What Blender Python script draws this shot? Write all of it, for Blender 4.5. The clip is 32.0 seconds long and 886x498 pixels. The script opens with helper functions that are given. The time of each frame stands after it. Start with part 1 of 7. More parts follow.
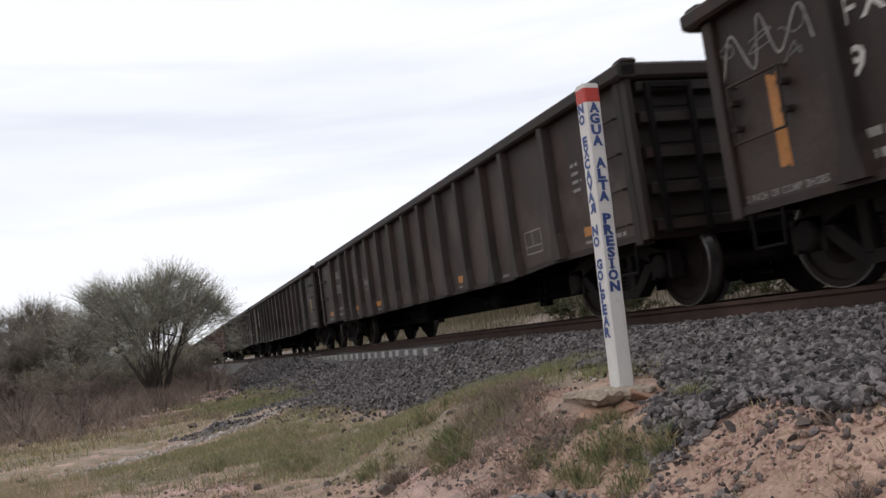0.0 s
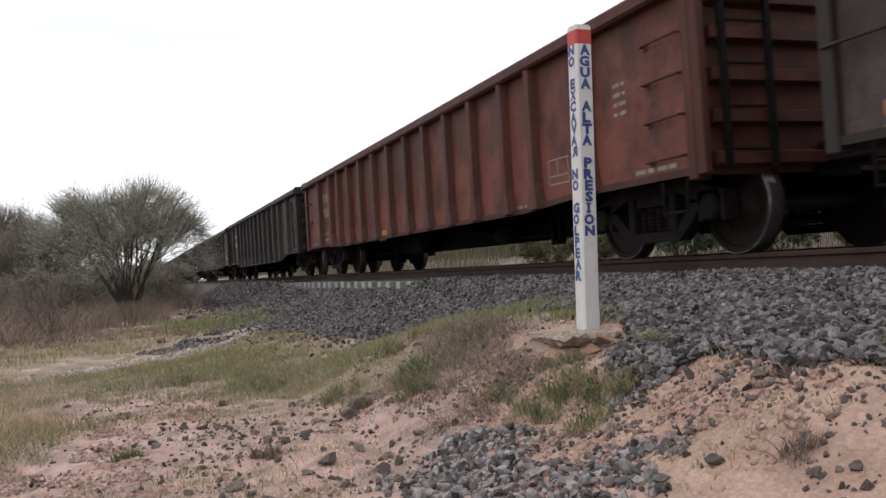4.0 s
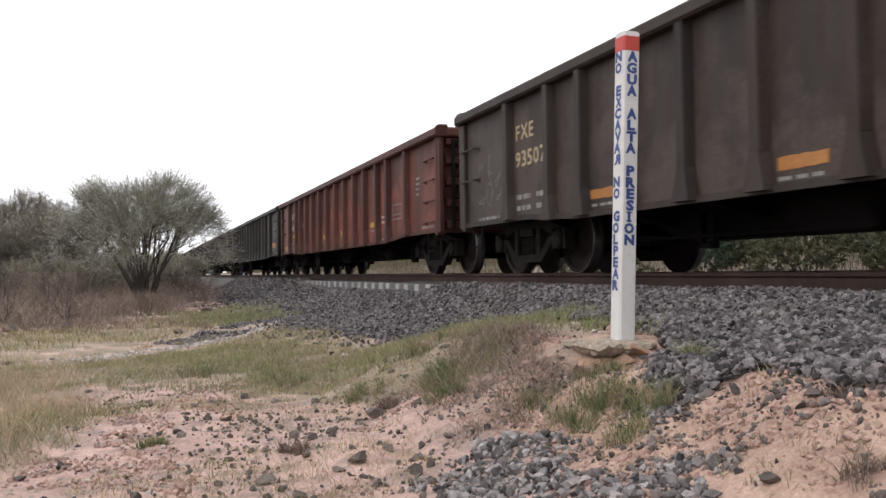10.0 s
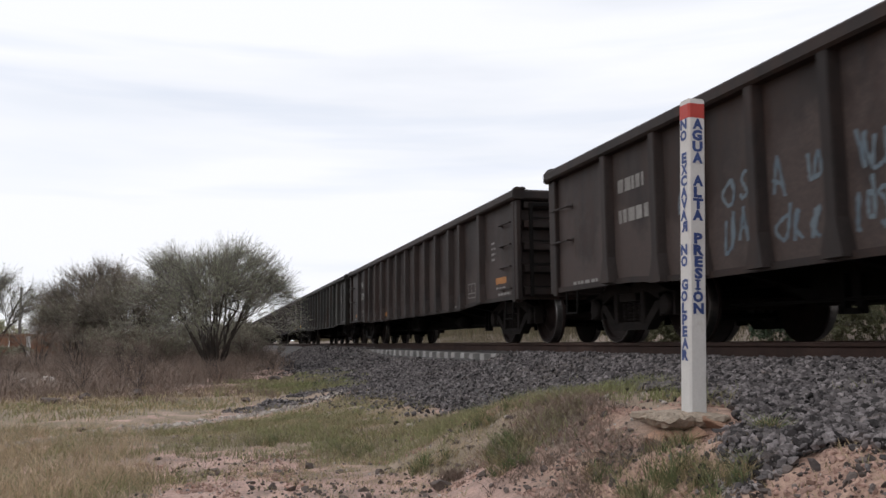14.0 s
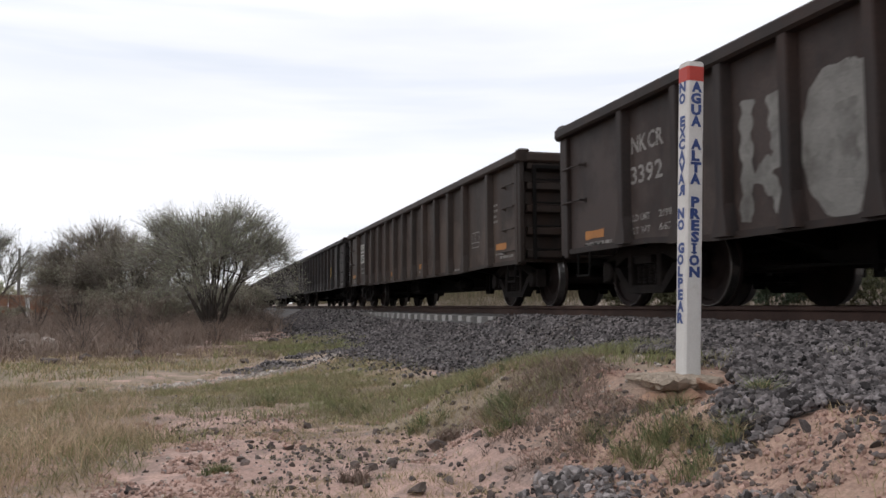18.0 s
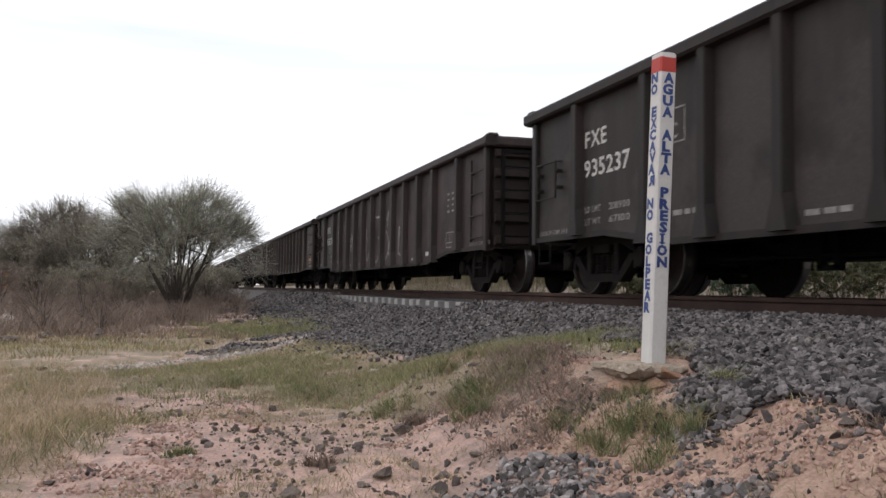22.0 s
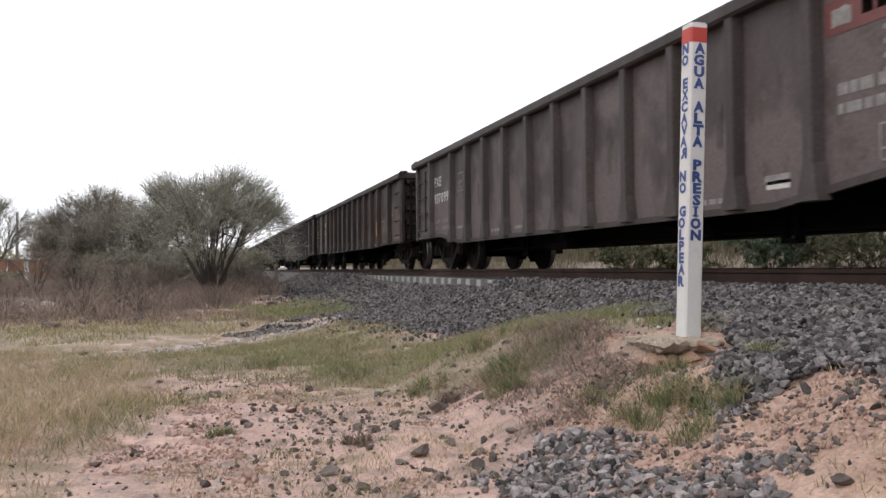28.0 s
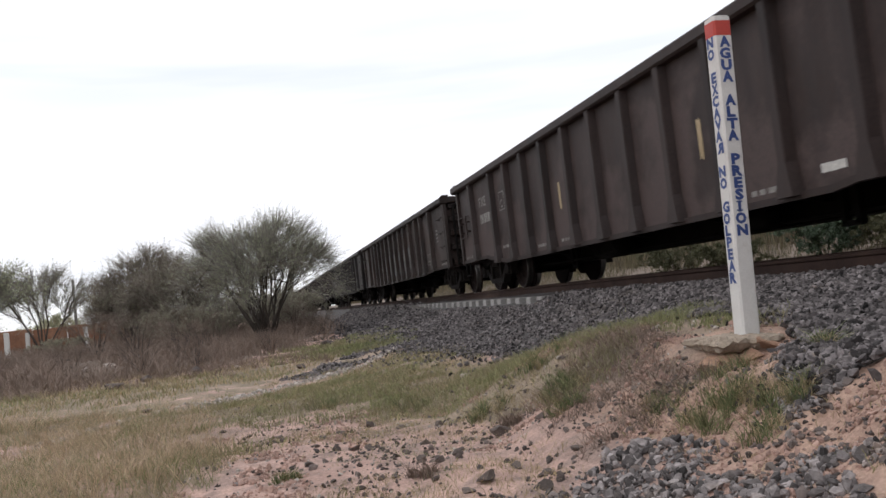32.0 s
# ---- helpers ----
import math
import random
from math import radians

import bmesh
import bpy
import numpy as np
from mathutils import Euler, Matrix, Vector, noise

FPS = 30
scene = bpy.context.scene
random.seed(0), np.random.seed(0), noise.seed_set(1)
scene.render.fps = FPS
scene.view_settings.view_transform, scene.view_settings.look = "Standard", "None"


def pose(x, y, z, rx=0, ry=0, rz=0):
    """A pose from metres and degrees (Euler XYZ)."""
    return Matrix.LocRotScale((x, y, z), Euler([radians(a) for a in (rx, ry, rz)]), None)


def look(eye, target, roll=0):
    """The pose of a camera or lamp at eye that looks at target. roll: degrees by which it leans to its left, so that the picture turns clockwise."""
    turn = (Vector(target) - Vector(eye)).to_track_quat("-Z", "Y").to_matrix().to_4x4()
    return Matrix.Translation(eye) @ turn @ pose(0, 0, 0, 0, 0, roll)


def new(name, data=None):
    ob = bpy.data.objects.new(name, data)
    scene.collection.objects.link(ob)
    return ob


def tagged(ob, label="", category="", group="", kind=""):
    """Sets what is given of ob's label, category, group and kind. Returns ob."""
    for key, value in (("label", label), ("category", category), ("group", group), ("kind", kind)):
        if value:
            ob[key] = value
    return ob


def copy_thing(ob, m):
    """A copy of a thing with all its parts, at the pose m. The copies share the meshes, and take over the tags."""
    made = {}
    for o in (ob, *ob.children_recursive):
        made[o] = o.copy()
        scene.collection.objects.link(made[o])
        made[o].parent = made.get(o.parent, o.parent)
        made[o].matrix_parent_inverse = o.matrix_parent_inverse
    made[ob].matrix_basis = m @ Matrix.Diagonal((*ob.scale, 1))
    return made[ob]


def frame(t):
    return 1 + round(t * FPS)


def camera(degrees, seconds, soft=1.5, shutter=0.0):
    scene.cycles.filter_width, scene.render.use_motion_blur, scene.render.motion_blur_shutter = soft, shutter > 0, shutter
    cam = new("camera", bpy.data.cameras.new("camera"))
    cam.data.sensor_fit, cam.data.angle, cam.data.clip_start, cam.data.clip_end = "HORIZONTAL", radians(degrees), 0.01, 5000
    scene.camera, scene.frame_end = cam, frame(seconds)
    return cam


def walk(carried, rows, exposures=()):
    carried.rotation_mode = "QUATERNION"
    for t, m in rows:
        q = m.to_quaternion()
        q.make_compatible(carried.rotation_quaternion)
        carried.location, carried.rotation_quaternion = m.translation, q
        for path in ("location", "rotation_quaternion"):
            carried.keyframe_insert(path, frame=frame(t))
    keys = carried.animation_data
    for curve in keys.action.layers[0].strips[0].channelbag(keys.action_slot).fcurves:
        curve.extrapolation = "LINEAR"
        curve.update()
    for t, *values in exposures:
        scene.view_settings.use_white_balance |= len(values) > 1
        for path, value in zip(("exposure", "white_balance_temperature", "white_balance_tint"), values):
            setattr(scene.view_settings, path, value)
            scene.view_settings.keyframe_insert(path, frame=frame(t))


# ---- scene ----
cam = camera(55.2, 32.0, shutter=0.1)
# seconds, eye x y z, yaw, pitch, roll
PATH = [
    (0, 0.104, -0.092, 0.998, -19.51, 5.45, -7.83),
    (0.5, 0.102, -0.096, 1.011, -20.25, 4.96, -8.89),
    (1, 0.099, -0.101, 1.010, -20.40, 4.55, -8.85),
    (1.5, 0.095, -0.091, 1.009, -20.08, 4.19, -8.65),
    (2, 0.100, -0.088, 1.001, -18.92, 3.47, -4.49),
    (2.5, 0.097, -0.098, 1.009, -19.57, 4.34, -7.57),
    (3, 0.099, -0.095, 0.996, -20.17, 3.54, -6.87),
    (3.5, 0.105, -0.103, 0.966, -20.00, 0.78, -4.95),
    (5.5, 0.098, -0.078, 0.991, -22.40, 2.15, -1.02),
    (6, 0.066, -0.056, 0.988, -21.24, 2.23, -0.72),
    (6.5, 0.030, -0.012, 0.976, -19.94, 2.19, -1.88),
    (7, -0.001, 0.010, 0.962, -20.04, 2.05, -2.14),
    (7.5, -0.008, 0.016, 0.940, -19.66, -0.11, -1.26),
    (8, -0.005, -0.001, 0.951, -19.50, -1.11, -0.31),
    (8.5, -0.004, -0.013, 0.954, -19.74, -0.11, 0.13),
    (9, 0.000, -0.000, 0.950, -20.15, 0.30, 0.00),
    (9.5, -0.005, 0.003, 0.951, -20.21, 0.64, -0.05),
    (10, -0.012, 0.006, 0.948, -19.76, 1.52, -0.78),
    (10.5, -0.012, -0.005, 0.967, -18.88, 2.69, -1.68),
    (11, -0.015, -0.001, 0.976, -16.83, 3.38, -1.58),
    (11.5, -0.014, -0.003, 0.978, -15.24, 3.90, -1.55),
    (12, -0.016, 0.000, 0.977, -14.48, 4.59, -1.37),
    (12.5, -0.012, 0.002, 0.982, -14.22, 5.09, -1.31),
    (13, -0.010, 0.002, 0.975, -15.02, 5.56, -1.28),
    (13.5, -0.007, 0.004, 0.957, -15.04, 6.32, -0.91),
    (15.5, -0.005, -0.003, 0.942, -16.76, 5.11, -0.07),
    (16, -0.012, -0.008, 0.941, -16.79, 4.80, -0.14),
    (16.5, -0.009, -0.009, 0.938, -16.61, 4.63, 0.00),
    (17, -0.008, 0.002, 0.932, -16.03, 4.17, -0.49),
    (17.5, 0.001, 0.002, 0.935, -15.38, 3.69, -0.77),
    (18, -0.002, -0.007, 0.941, -15.48, 3.75, -0.39),
    (18.5, -0.003, -0.016, 0.943, -15.86, 4.35, 0.01),
    (19, 0.001, -0.012, 0.937, -16.50, 4.97, 0.38),
    (19.5, -0.001, -0.005, 0.940, -17.41, 5.32, 0.36),
    (20, -0.003, -0.009, 0.941, -18.05, 5.63, 0.29),
    (20.5, -0.009, -0.010, 0.938, -18.32, 5.83, 0.12),
    (21, -0.015, -0.006, 0.943, -18.06, 5.91, 0.52),
    (21.5, -0.007, 0.000, 0.940, -17.73, 5.50, 0.86),
    (22, -0.007, 0.008, 0.946, -17.63, 2.71, 0.68),
    (22.5, -0.014, -0.002, 0.948, -17.12, 0.29, -0.11),
    (23, -0.016, -0.002, 0.950, -16.49, -1.04, -0.50),
    (23.5, -0.015, -0.010, 0.950, -16.45, 0.35, -0.83),
    (24, -0.015, -0.008, 0.951, -16.49, 0.72, -0.98),
    (24.5, -0.017, -0.008, 0.948, -16.09, 1.03, -1.08),
    (25, -0.018, -0.006, 0.947, -15.77, 1.23, -0.87),
    (25.5, -0.018, -0.003, 0.946, -15.67, 1.30, -0.87),
    (27.5, -0.020, -0.005, 0.947, -15.86, 1.28, -0.40),
    (28, -0.019, 0.002, 0.946, -15.59, 1.25, -0.53),
    (28.5, -0.019, -0.005, 0.949, -15.22, 1.26, -0.87),
    (29, -0.018, -0.000, 0.945, -15.00, 1.32, -0.91),
    (29.5, -0.020, -0.005, 0.944, -14.83, 1.25, -1.07),
    (30, -0.020, 0.002, 0.944, -14.20, 1.20, -1.45),
    (30.5, 0.008, 0.005, 0.944, -15.59, 1.58, -3.58),
    (31, 0.003, 0.019, 0.950, -14.58, 2.26, -5.12),
    (31.5, 0.010, 0.015, 0.947, -13.32, 2.92, -6.22),
    (32, -0.001, 0.012, 0.951, -12.61, 3.05, -6.63),
]


def aim(x, y, z, yaw, pitch, roll):
    a, b = radians(yaw), radians(pitch)
    ahead = Vector((-math.sin(a) * math.cos(b), math.cos(a) * math.cos(b), math.sin(b)))
    return look((x, y, z), Vector((x, y, z)) + ahead, roll)


EXPOSURES = [(0.0, 0.0), (3.0, 0.14), (5.5, 0.42), (6.0, 0.46), (7.0, 0.52), (8.0, 0.66), (9.0, 0.75), (10.0, 0.62), (11.0, 0.22), (12.0, 0.04), (13.0, -0.02), (19.0, 0.04), (21.0, -0.03), (22.0, 0.2), (23.0, 0.66), (24.0, 0.6), (28.0, 0.5), (29.0, 0.46), (30.0, 0.45), (31.0, 0.34), (32.0, 0.14)]
walk(cam, [(t, aim(*row)) for t, *row in PATH], EXPOSURES)

# ---- world and sun ----
RAIL = 0.905     # height of the rail heads
TRACK = 5.87     # the track's middle line
SPEED = 12.78    # metres a second, towards -y

world = bpy.data.worlds.new("sky")
scene.world = world
world.use_nodes = True
wn, wl = world.node_tree.nodes, world.node_tree.links
wn.clear()
sky = wn.new("ShaderNodeTexSky")
sky.sky_type, sky.sun_disc = "NISHITA", False
sky.sun_elevation, sky.sun_rotation = radians(52), radians(-70)
sky_light = wn.new("ShaderNodeVectorMath")
sky_light.operation = "SCALE"
sky_light.inputs["Scale"].default_value = 0.12
wl.new(sky.outputs["Color"], sky_light.inputs[0])
coord = wn.new("ShaderNodeTexCoord")
flat = wn.new("ShaderNodeMapping")
flat.inputs["Scale"].default_value = (1.1, 1.6, 7.0)
flat.inputs["Rotation"].default_value = (0.0, radians(9), radians(20))
wl.new(coord.outputs["Generated"], flat.inputs["Vector"])
cloud = wn.new("ShaderNodeTexNoise")
cloud.inputs["Scale"].default_value, cloud.inputs["Detail"].default_value = 1.15, 5.0
cloud.inputs["Roughness"].default_value = 0.52
wl.new(flat.outputs["Vector"], cloud.inputs["Vector"])
cover = wn.new("ShaderNodeMapRange")
cover.inputs["From Min"].default_value, cover.inputs["From Max"].default_value = 0.28, 0.56
cover.inputs["To Min"].default_value, cover.inputs["To Max"].default_value = 0.74, 1.0
wl.new(cloud.outputs["Fac"], cover.inputs["Value"])
veil = wn.new("ShaderNodeMix")
veil.data_type = "RGBA"
wl.new(cover.outputs["Result"], veil.inputs["Factor"])
long_map = wn.new("ShaderNodeMapping")
long_map.inputs["Scale"].default_value = (1.0, 1.0, 13.0)
long_map.inputs["Rotation"].default_value = (0.0, radians(-3), radians(35))
wl.new(coord.outputs["Generated"], long_map.inputs["Vector"])
streak = wn.new("ShaderNodeTexNoise")
streak.inputs["Scale"].default_value, streak.inputs["Detail"].default_value = 1.6, 4.0
wl.new(long_map.outputs["Vector"], streak.inputs["Vector"])
thin_cloud = wn.new("ShaderNodeMapRange")
thin_cloud.inputs["From Min"].default_value, thin_cloud.inputs["From Max"].default_value = 0.54, 0.74
thin_cloud.inputs["To Max"].default_value = 0.42
wl.new(streak.outputs["Fac"], thin_cloud.inputs["Value"])
tone = wn.new("ShaderNodeMix")
tone.data_type = "RGBA"
tone.inputs["A"].default_value, tone.inputs["B"].default_value = (0.99, 1.005, 1.06, 1.0), (0.66, 0.75, 0.93, 1.0)
wl.new(thin_cloud.outputs["Result"], tone.inputs["Factor"])
wl.new(tone.outputs["Result"], veil.inputs["B"])
wl.new(sky_light.outputs["Vector"], veil.inputs["A"])
back = wn.new("ShaderNodeBackground")
back.inputs["Strength"].default_value = 1.0
wl.new(veil.outputs["Result"], back.inputs["Color"])
wout = wn.new("ShaderNodeOutputWorld")
wl.new(back.outputs["Background"], wout.inputs["Surface"])

sun = new("sun", bpy.data.lights.new("sun", "SUN"))
sun.data.energy, sun.data.angle, sun.data.color = 0.5, radians(14), (1.0, 0.95, 0.88)
sun.matrix_world = look((-30, -8, 45), (0, 0, 0))


# ---- materials ----
def material(name, a, b, scale=3.0, rough=0.8, bump=0.3, fine=40.0, metal=0.0, stain=None, stain_scale=1.0,
             stain_from=0.55, stain_to=0.75, stretch=(1, 1, 1), pieces=False, spread=0.0, bump_size=0.01, grains=0.25, sheen=0.5, dust=None, thin=0.0):
    """Two colours by a broad noise, a third as stains, fine grain and relief; pieces: each island differs."""
    m = bpy.data.materials.new(name)
    m.use_nodes = True
    n, link = m.node_tree.nodes, m.node_tree.links
    shade = n["Principled BSDF"]
    tex = n.new("ShaderNodeTexCoord")
    info = n.new("ShaderNodeObjectInfo")
    seed = n.new("ShaderNodeMath")
    seed.operation = "MULTIPLY"
    seed.inputs[1].default_value = 57.0
    link.new(info.outputs["Random"], seed.inputs[0])
    mapping = n.new("ShaderNodeMapping")
    mapping.inputs["Scale"].default_value = stretch
    link.new(tex.outputs["Object"], mapping.inputs["Vector"])

    def noise_at(s, detail, stretched=True):
        t = n.new("ShaderNodeTexNoise")
        t.noise_dimensions = "4D"
        t.inputs["Scale"].default_value, t.inputs["Detail"].default_value = s, detail
        t.inputs["Roughness"].default_value = 0.6
        link.new((mapping if stretched else tex).outputs["Vector" if stretched else "Object"], t.inputs["Vector"])
        link.new(seed.outputs[0], t.inputs["W"])
        return t.outputs["Fac"]

    def ranged(value, lo, hi, to_lo=0.0, to_hi=1.0):
        r = n.new("ShaderNodeMapRange")
        for key, v in (("From Min", lo), ("From Max", hi), ("To Min", to_lo), ("To Max", to_hi)):
            r.inputs[key].default_value = v
        link.new(value, r.inputs["Value"])
        return r.outputs["Result"]

    def mixed(factor, one, two, kind="MIX"):
        x = n.new("ShaderNodeMix")
        x.data_type, x.blend_type = "RGBA", kind
        if isinstance(factor, float):
            x.inputs["Factor"].default_value = factor
        else:
            link.new(factor, x.inputs["Factor"])
        for key, v in (("A", one), ("B", two)):
            if isinstance(v, tuple):
                x.inputs[key].default_value = (*v, 1.0)
            else:
                link.new(v, x.inputs[key])
        return x.outputs["Result"]

    colour = mixed(ranged(noise_at(scale, 4.0), 0.35, 0.65), a, b)
    if stain:
        colour = mixed(ranged(noise_at(stain_scale, 5.0), stain_from, stain_to), colour, stain)
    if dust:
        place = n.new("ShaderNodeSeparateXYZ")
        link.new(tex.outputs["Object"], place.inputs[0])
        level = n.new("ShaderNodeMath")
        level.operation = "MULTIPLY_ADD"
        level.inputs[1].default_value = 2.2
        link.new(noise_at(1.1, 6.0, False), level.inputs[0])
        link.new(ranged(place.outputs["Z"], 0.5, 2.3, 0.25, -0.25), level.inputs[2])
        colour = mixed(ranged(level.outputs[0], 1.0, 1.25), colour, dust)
    grain = noise_at(fine, 3.0, False)
    colour = mixed(1.0, colour, mixed(ranged(grain, 0.3, 0.7), (1 - grains,) * 3, (1 + grains * 0.88,) * 3), "MULTIPLY")
    if pieces or spread:
        geo = n.new("ShaderNodeNewGeometry")
        value = geo.outputs["Random Per Island"] if pieces else info.outputs["Random"]
        bright = n.new("ShaderNodeCombineColor")
        level = ranged(value, 0.0, 1.0, 1.0 - spread, 1.0 + spread)
        for key in ("Red", "Green", "Blue"):
            link.new(level, bright.inputs[key])
        colour = mixed(1.0, colour, bright.outputs["Color"], "MULTIPLY")
    link.new(colour, shade.inputs["Base Color"])
    shade.inputs["Metallic"].default_value = metal
    shade.inputs["Specular IOR Level"].default_value = sheen
    link.new(ranged(grain, 0.3, 0.7, max(rough - 0.1, 0.02), min(rough + 0.1, 1.0)), shade.inputs["Roughness"])
    if bump:
        relief = n.new("ShaderNodeBump")
        relief.inputs["Strength"].default_value, relief.inputs["Distance"].default_value = bump, bump_size
        link.new(grain, relief.inputs["Height"])
        link.new(relief.outputs["Normal"], shade.inputs["Normal"])
    if thin:
        # blades and leaves let part of the light through
        glow, both = n.new("ShaderNodeBsdfTranslucent"), n.new("ShaderNodeMixShader")
        link.new(colour, glow.inputs["Color"])
        both.inputs["Fac"].default_value = thin
        link.new(shade.outputs["BSDF"], both.inputs[1])
        link.new(glow.outputs["BSDF"], both.inputs[2])
        link.new(both.outputs["Shader"], n["Material Output"].inputs["Surface"])
    return m


SHEETS = {}


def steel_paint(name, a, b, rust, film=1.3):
    """Paint for ribs and chords, a fifth darker; SHEETS has it undarkened, with a film of dust, for the plain sheets.
    """
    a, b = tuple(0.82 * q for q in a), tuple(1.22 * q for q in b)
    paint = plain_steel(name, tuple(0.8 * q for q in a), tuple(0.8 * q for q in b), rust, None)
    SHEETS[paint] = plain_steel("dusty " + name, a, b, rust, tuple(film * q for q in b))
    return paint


def plain_steel(name, a, b, rust, dust):
    return material(name, a, b, 1.7, 0.62, 0.35, 38.0, 0.0, rust, 2.6, 0.46, 0.66, (1.0, 1.7, 0.4), False, 0.14, 0.005, 0.32, sheen=0.24, dust=dust)


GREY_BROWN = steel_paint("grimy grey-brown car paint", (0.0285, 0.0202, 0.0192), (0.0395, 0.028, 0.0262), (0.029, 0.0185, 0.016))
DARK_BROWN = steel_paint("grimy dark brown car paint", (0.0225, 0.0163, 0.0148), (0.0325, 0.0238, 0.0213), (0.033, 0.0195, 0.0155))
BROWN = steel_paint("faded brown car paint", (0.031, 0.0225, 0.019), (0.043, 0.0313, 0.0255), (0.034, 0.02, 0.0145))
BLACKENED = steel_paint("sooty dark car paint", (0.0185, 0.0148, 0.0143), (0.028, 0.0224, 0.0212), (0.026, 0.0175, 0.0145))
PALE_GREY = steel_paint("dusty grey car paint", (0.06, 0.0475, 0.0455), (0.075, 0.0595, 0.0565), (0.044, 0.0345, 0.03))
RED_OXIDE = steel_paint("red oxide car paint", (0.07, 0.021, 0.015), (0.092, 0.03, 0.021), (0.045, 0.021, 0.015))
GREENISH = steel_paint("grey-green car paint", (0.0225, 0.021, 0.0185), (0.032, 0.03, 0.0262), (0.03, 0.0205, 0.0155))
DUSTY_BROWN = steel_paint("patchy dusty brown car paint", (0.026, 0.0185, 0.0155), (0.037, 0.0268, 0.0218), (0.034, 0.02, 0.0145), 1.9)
# underframe and bogie colours sunk almost to black: the shade below the cars is in them
UNDERGEAR = material("near-black running gear with under-car shade", (0.0042, 0.0036, 0.0035), (0.008, 0.0066, 0.006), 4.0, 0.8, 0.3, 60.0, sheen=0.12)
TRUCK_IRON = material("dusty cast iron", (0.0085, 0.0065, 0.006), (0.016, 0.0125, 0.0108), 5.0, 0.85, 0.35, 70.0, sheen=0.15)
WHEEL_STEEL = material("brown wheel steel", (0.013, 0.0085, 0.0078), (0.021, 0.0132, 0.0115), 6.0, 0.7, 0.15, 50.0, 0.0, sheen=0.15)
TREAD = material("polished wheel tread", (0.16, 0.15, 0.145), (0.22, 0.21, 0.2), 6.0, 0.34, 0.1, 60.0, 0.9)
RAIL_STEEL = material("rusty rail steel", (0.04, 0.024, 0.0195), (0.065, 0.039, 0.031), 3.0, 0.8, 0.3, 60.0, 0.0, sheen=0.2)
WHITE_PAINT = material("white lettering paint", (0.42, 0.405, 0.38), (0.5, 0.485, 0.455), 4.0, 0.6, 0.1, 40.0)
TAN_PAINT = material("yellowed lettering paint", (0.3, 0.225, 0.12), (0.38, 0.29, 0.17), 4.0, 0.6, 0.1, 40.0)
DULL_WHITE = material("dusty worn lettering paint", (0.16, 0.15, 0.14), (0.25, 0.24, 0.225), 7.0, 0.7, 0.1, 40.0)
CHALK = material("pale spray paint", (0.17, 0.163, 0.155), (0.3, 0.29, 0.275), 3.0, 0.7, 0.1, 60.0)
FADED_SPRAY = material("faded grey spray paint", (0.085, 0.082, 0.076), (0.13, 0.125, 0.117), 3.0, 0.7, 0.1, 60.0)
GREEN_SPRAY = material("yellow-green spray paint", (0.085, 0.094, 0.046), (0.135, 0.14, 0.07), 3.0, 0.7, 0.1, 60.0)
PALE_GREEN = material("pale green spray paint", (0.17, 0.18, 0.1), (0.24, 0.245, 0.15), 3.0, 0.7, 0.1, 60.0)
BLUE_SPRAY = material("pale blue spray paint", (0.07, 0.1, 0.13), (0.12, 0.15, 0.17), 3.0, 0.7, 0.1, 60.0)
PALE_SPRAY = material("pale grey spray paint", (0.12, 0.116, 0.108), (0.19, 0.185, 0.172), 3.0, 0.7, 0.1, 60.0, 0.0, (0.07, 0.064, 0.058), 4.0, 0.5, 0.7)
ORANGE = material("orange marking paint", (0.3, 0.115, 0.022), (0.38, 0.16, 0.035), 5.0, 0.6, 0.1, 50.0)
YELLOW = material("yellow marking paint", (0.4, 0.24, 0.025), (0.46, 0.3, 0.04), 5.0, 0.6, 0.1, 50.0)
SIGN_RED = material("faded red marking paint", (0.2, 0.04, 0.03), (0.27, 0.065, 0.05), 5.0, 0.6, 0.1, 50.0)
DARK_RED = material("grimy red marking paint", (0.1, 0.025, 0.021), (0.14, 0.036, 0.03), 5.0, 0.6, 0.1, 50.0)
SCUFF = material("scuffed dusty paint", (0.052, 0.042, 0.035), (0.075, 0.061, 0.05), 6.0, 0.8, 0.1, 60.0, 0.0, (0.035, 0.024, 0.018), 5.0, 0.5, 0.7)
POST_WHITE = material("white painted concrete", (0.62, 0.605, 0.58), (0.55, 0.53, 0.505), 4.0, 0.6, 0.12, 90.0, 0.0, (0.4, 0.36, 0.31), 5.0, 0.66, 0.85, grains=0.06)
POST_RED = material("red post paint", (0.38, 0.035, 0.025), (0.45, 0.052, 0.036), 6.0, 0.55, 0.1, 90.0, grains=0.1)
POST_BLUE = material("blue stencilled paint", (0.025, 0.05, 0.17), (0.04, 0.07, 0.21), 8.0, 0.55, 0.1, 90.0)
CONCRETE_PALE = material("chipped whitewashed concrete", (0.42, 0.4, 0.375), (0.55, 0.53, 0.5), 25.0, 0.9, 0.5, 90.0)
CONCRETE = material("weathered concrete", (0.27, 0.215, 0.165), (0.37, 0.305, 0.24), 9.0, 0.95, 0.9, 45.0, 0.0, (0.19, 0.14, 0.105), 12.0)
SLEEPER = material("pale concrete sleeper", (0.26, 0.25, 0.24), (0.35, 0.335, 0.32), 3.0, 0.9, 0.4, 60.0, 0.0, (0.2, 0.17, 0.15), 3.0)
STONE = material("grey crushed stone", (0.075, 0.066, 0.066), (0.17, 0.152, 0.15), 14.0, 0.9, 0.5, 90.0, 0.0, (0.14, 0.108, 0.09), 5.0, 0.58, 0.8, (1, 1, 1), True, 0.85, sheen=0.25)
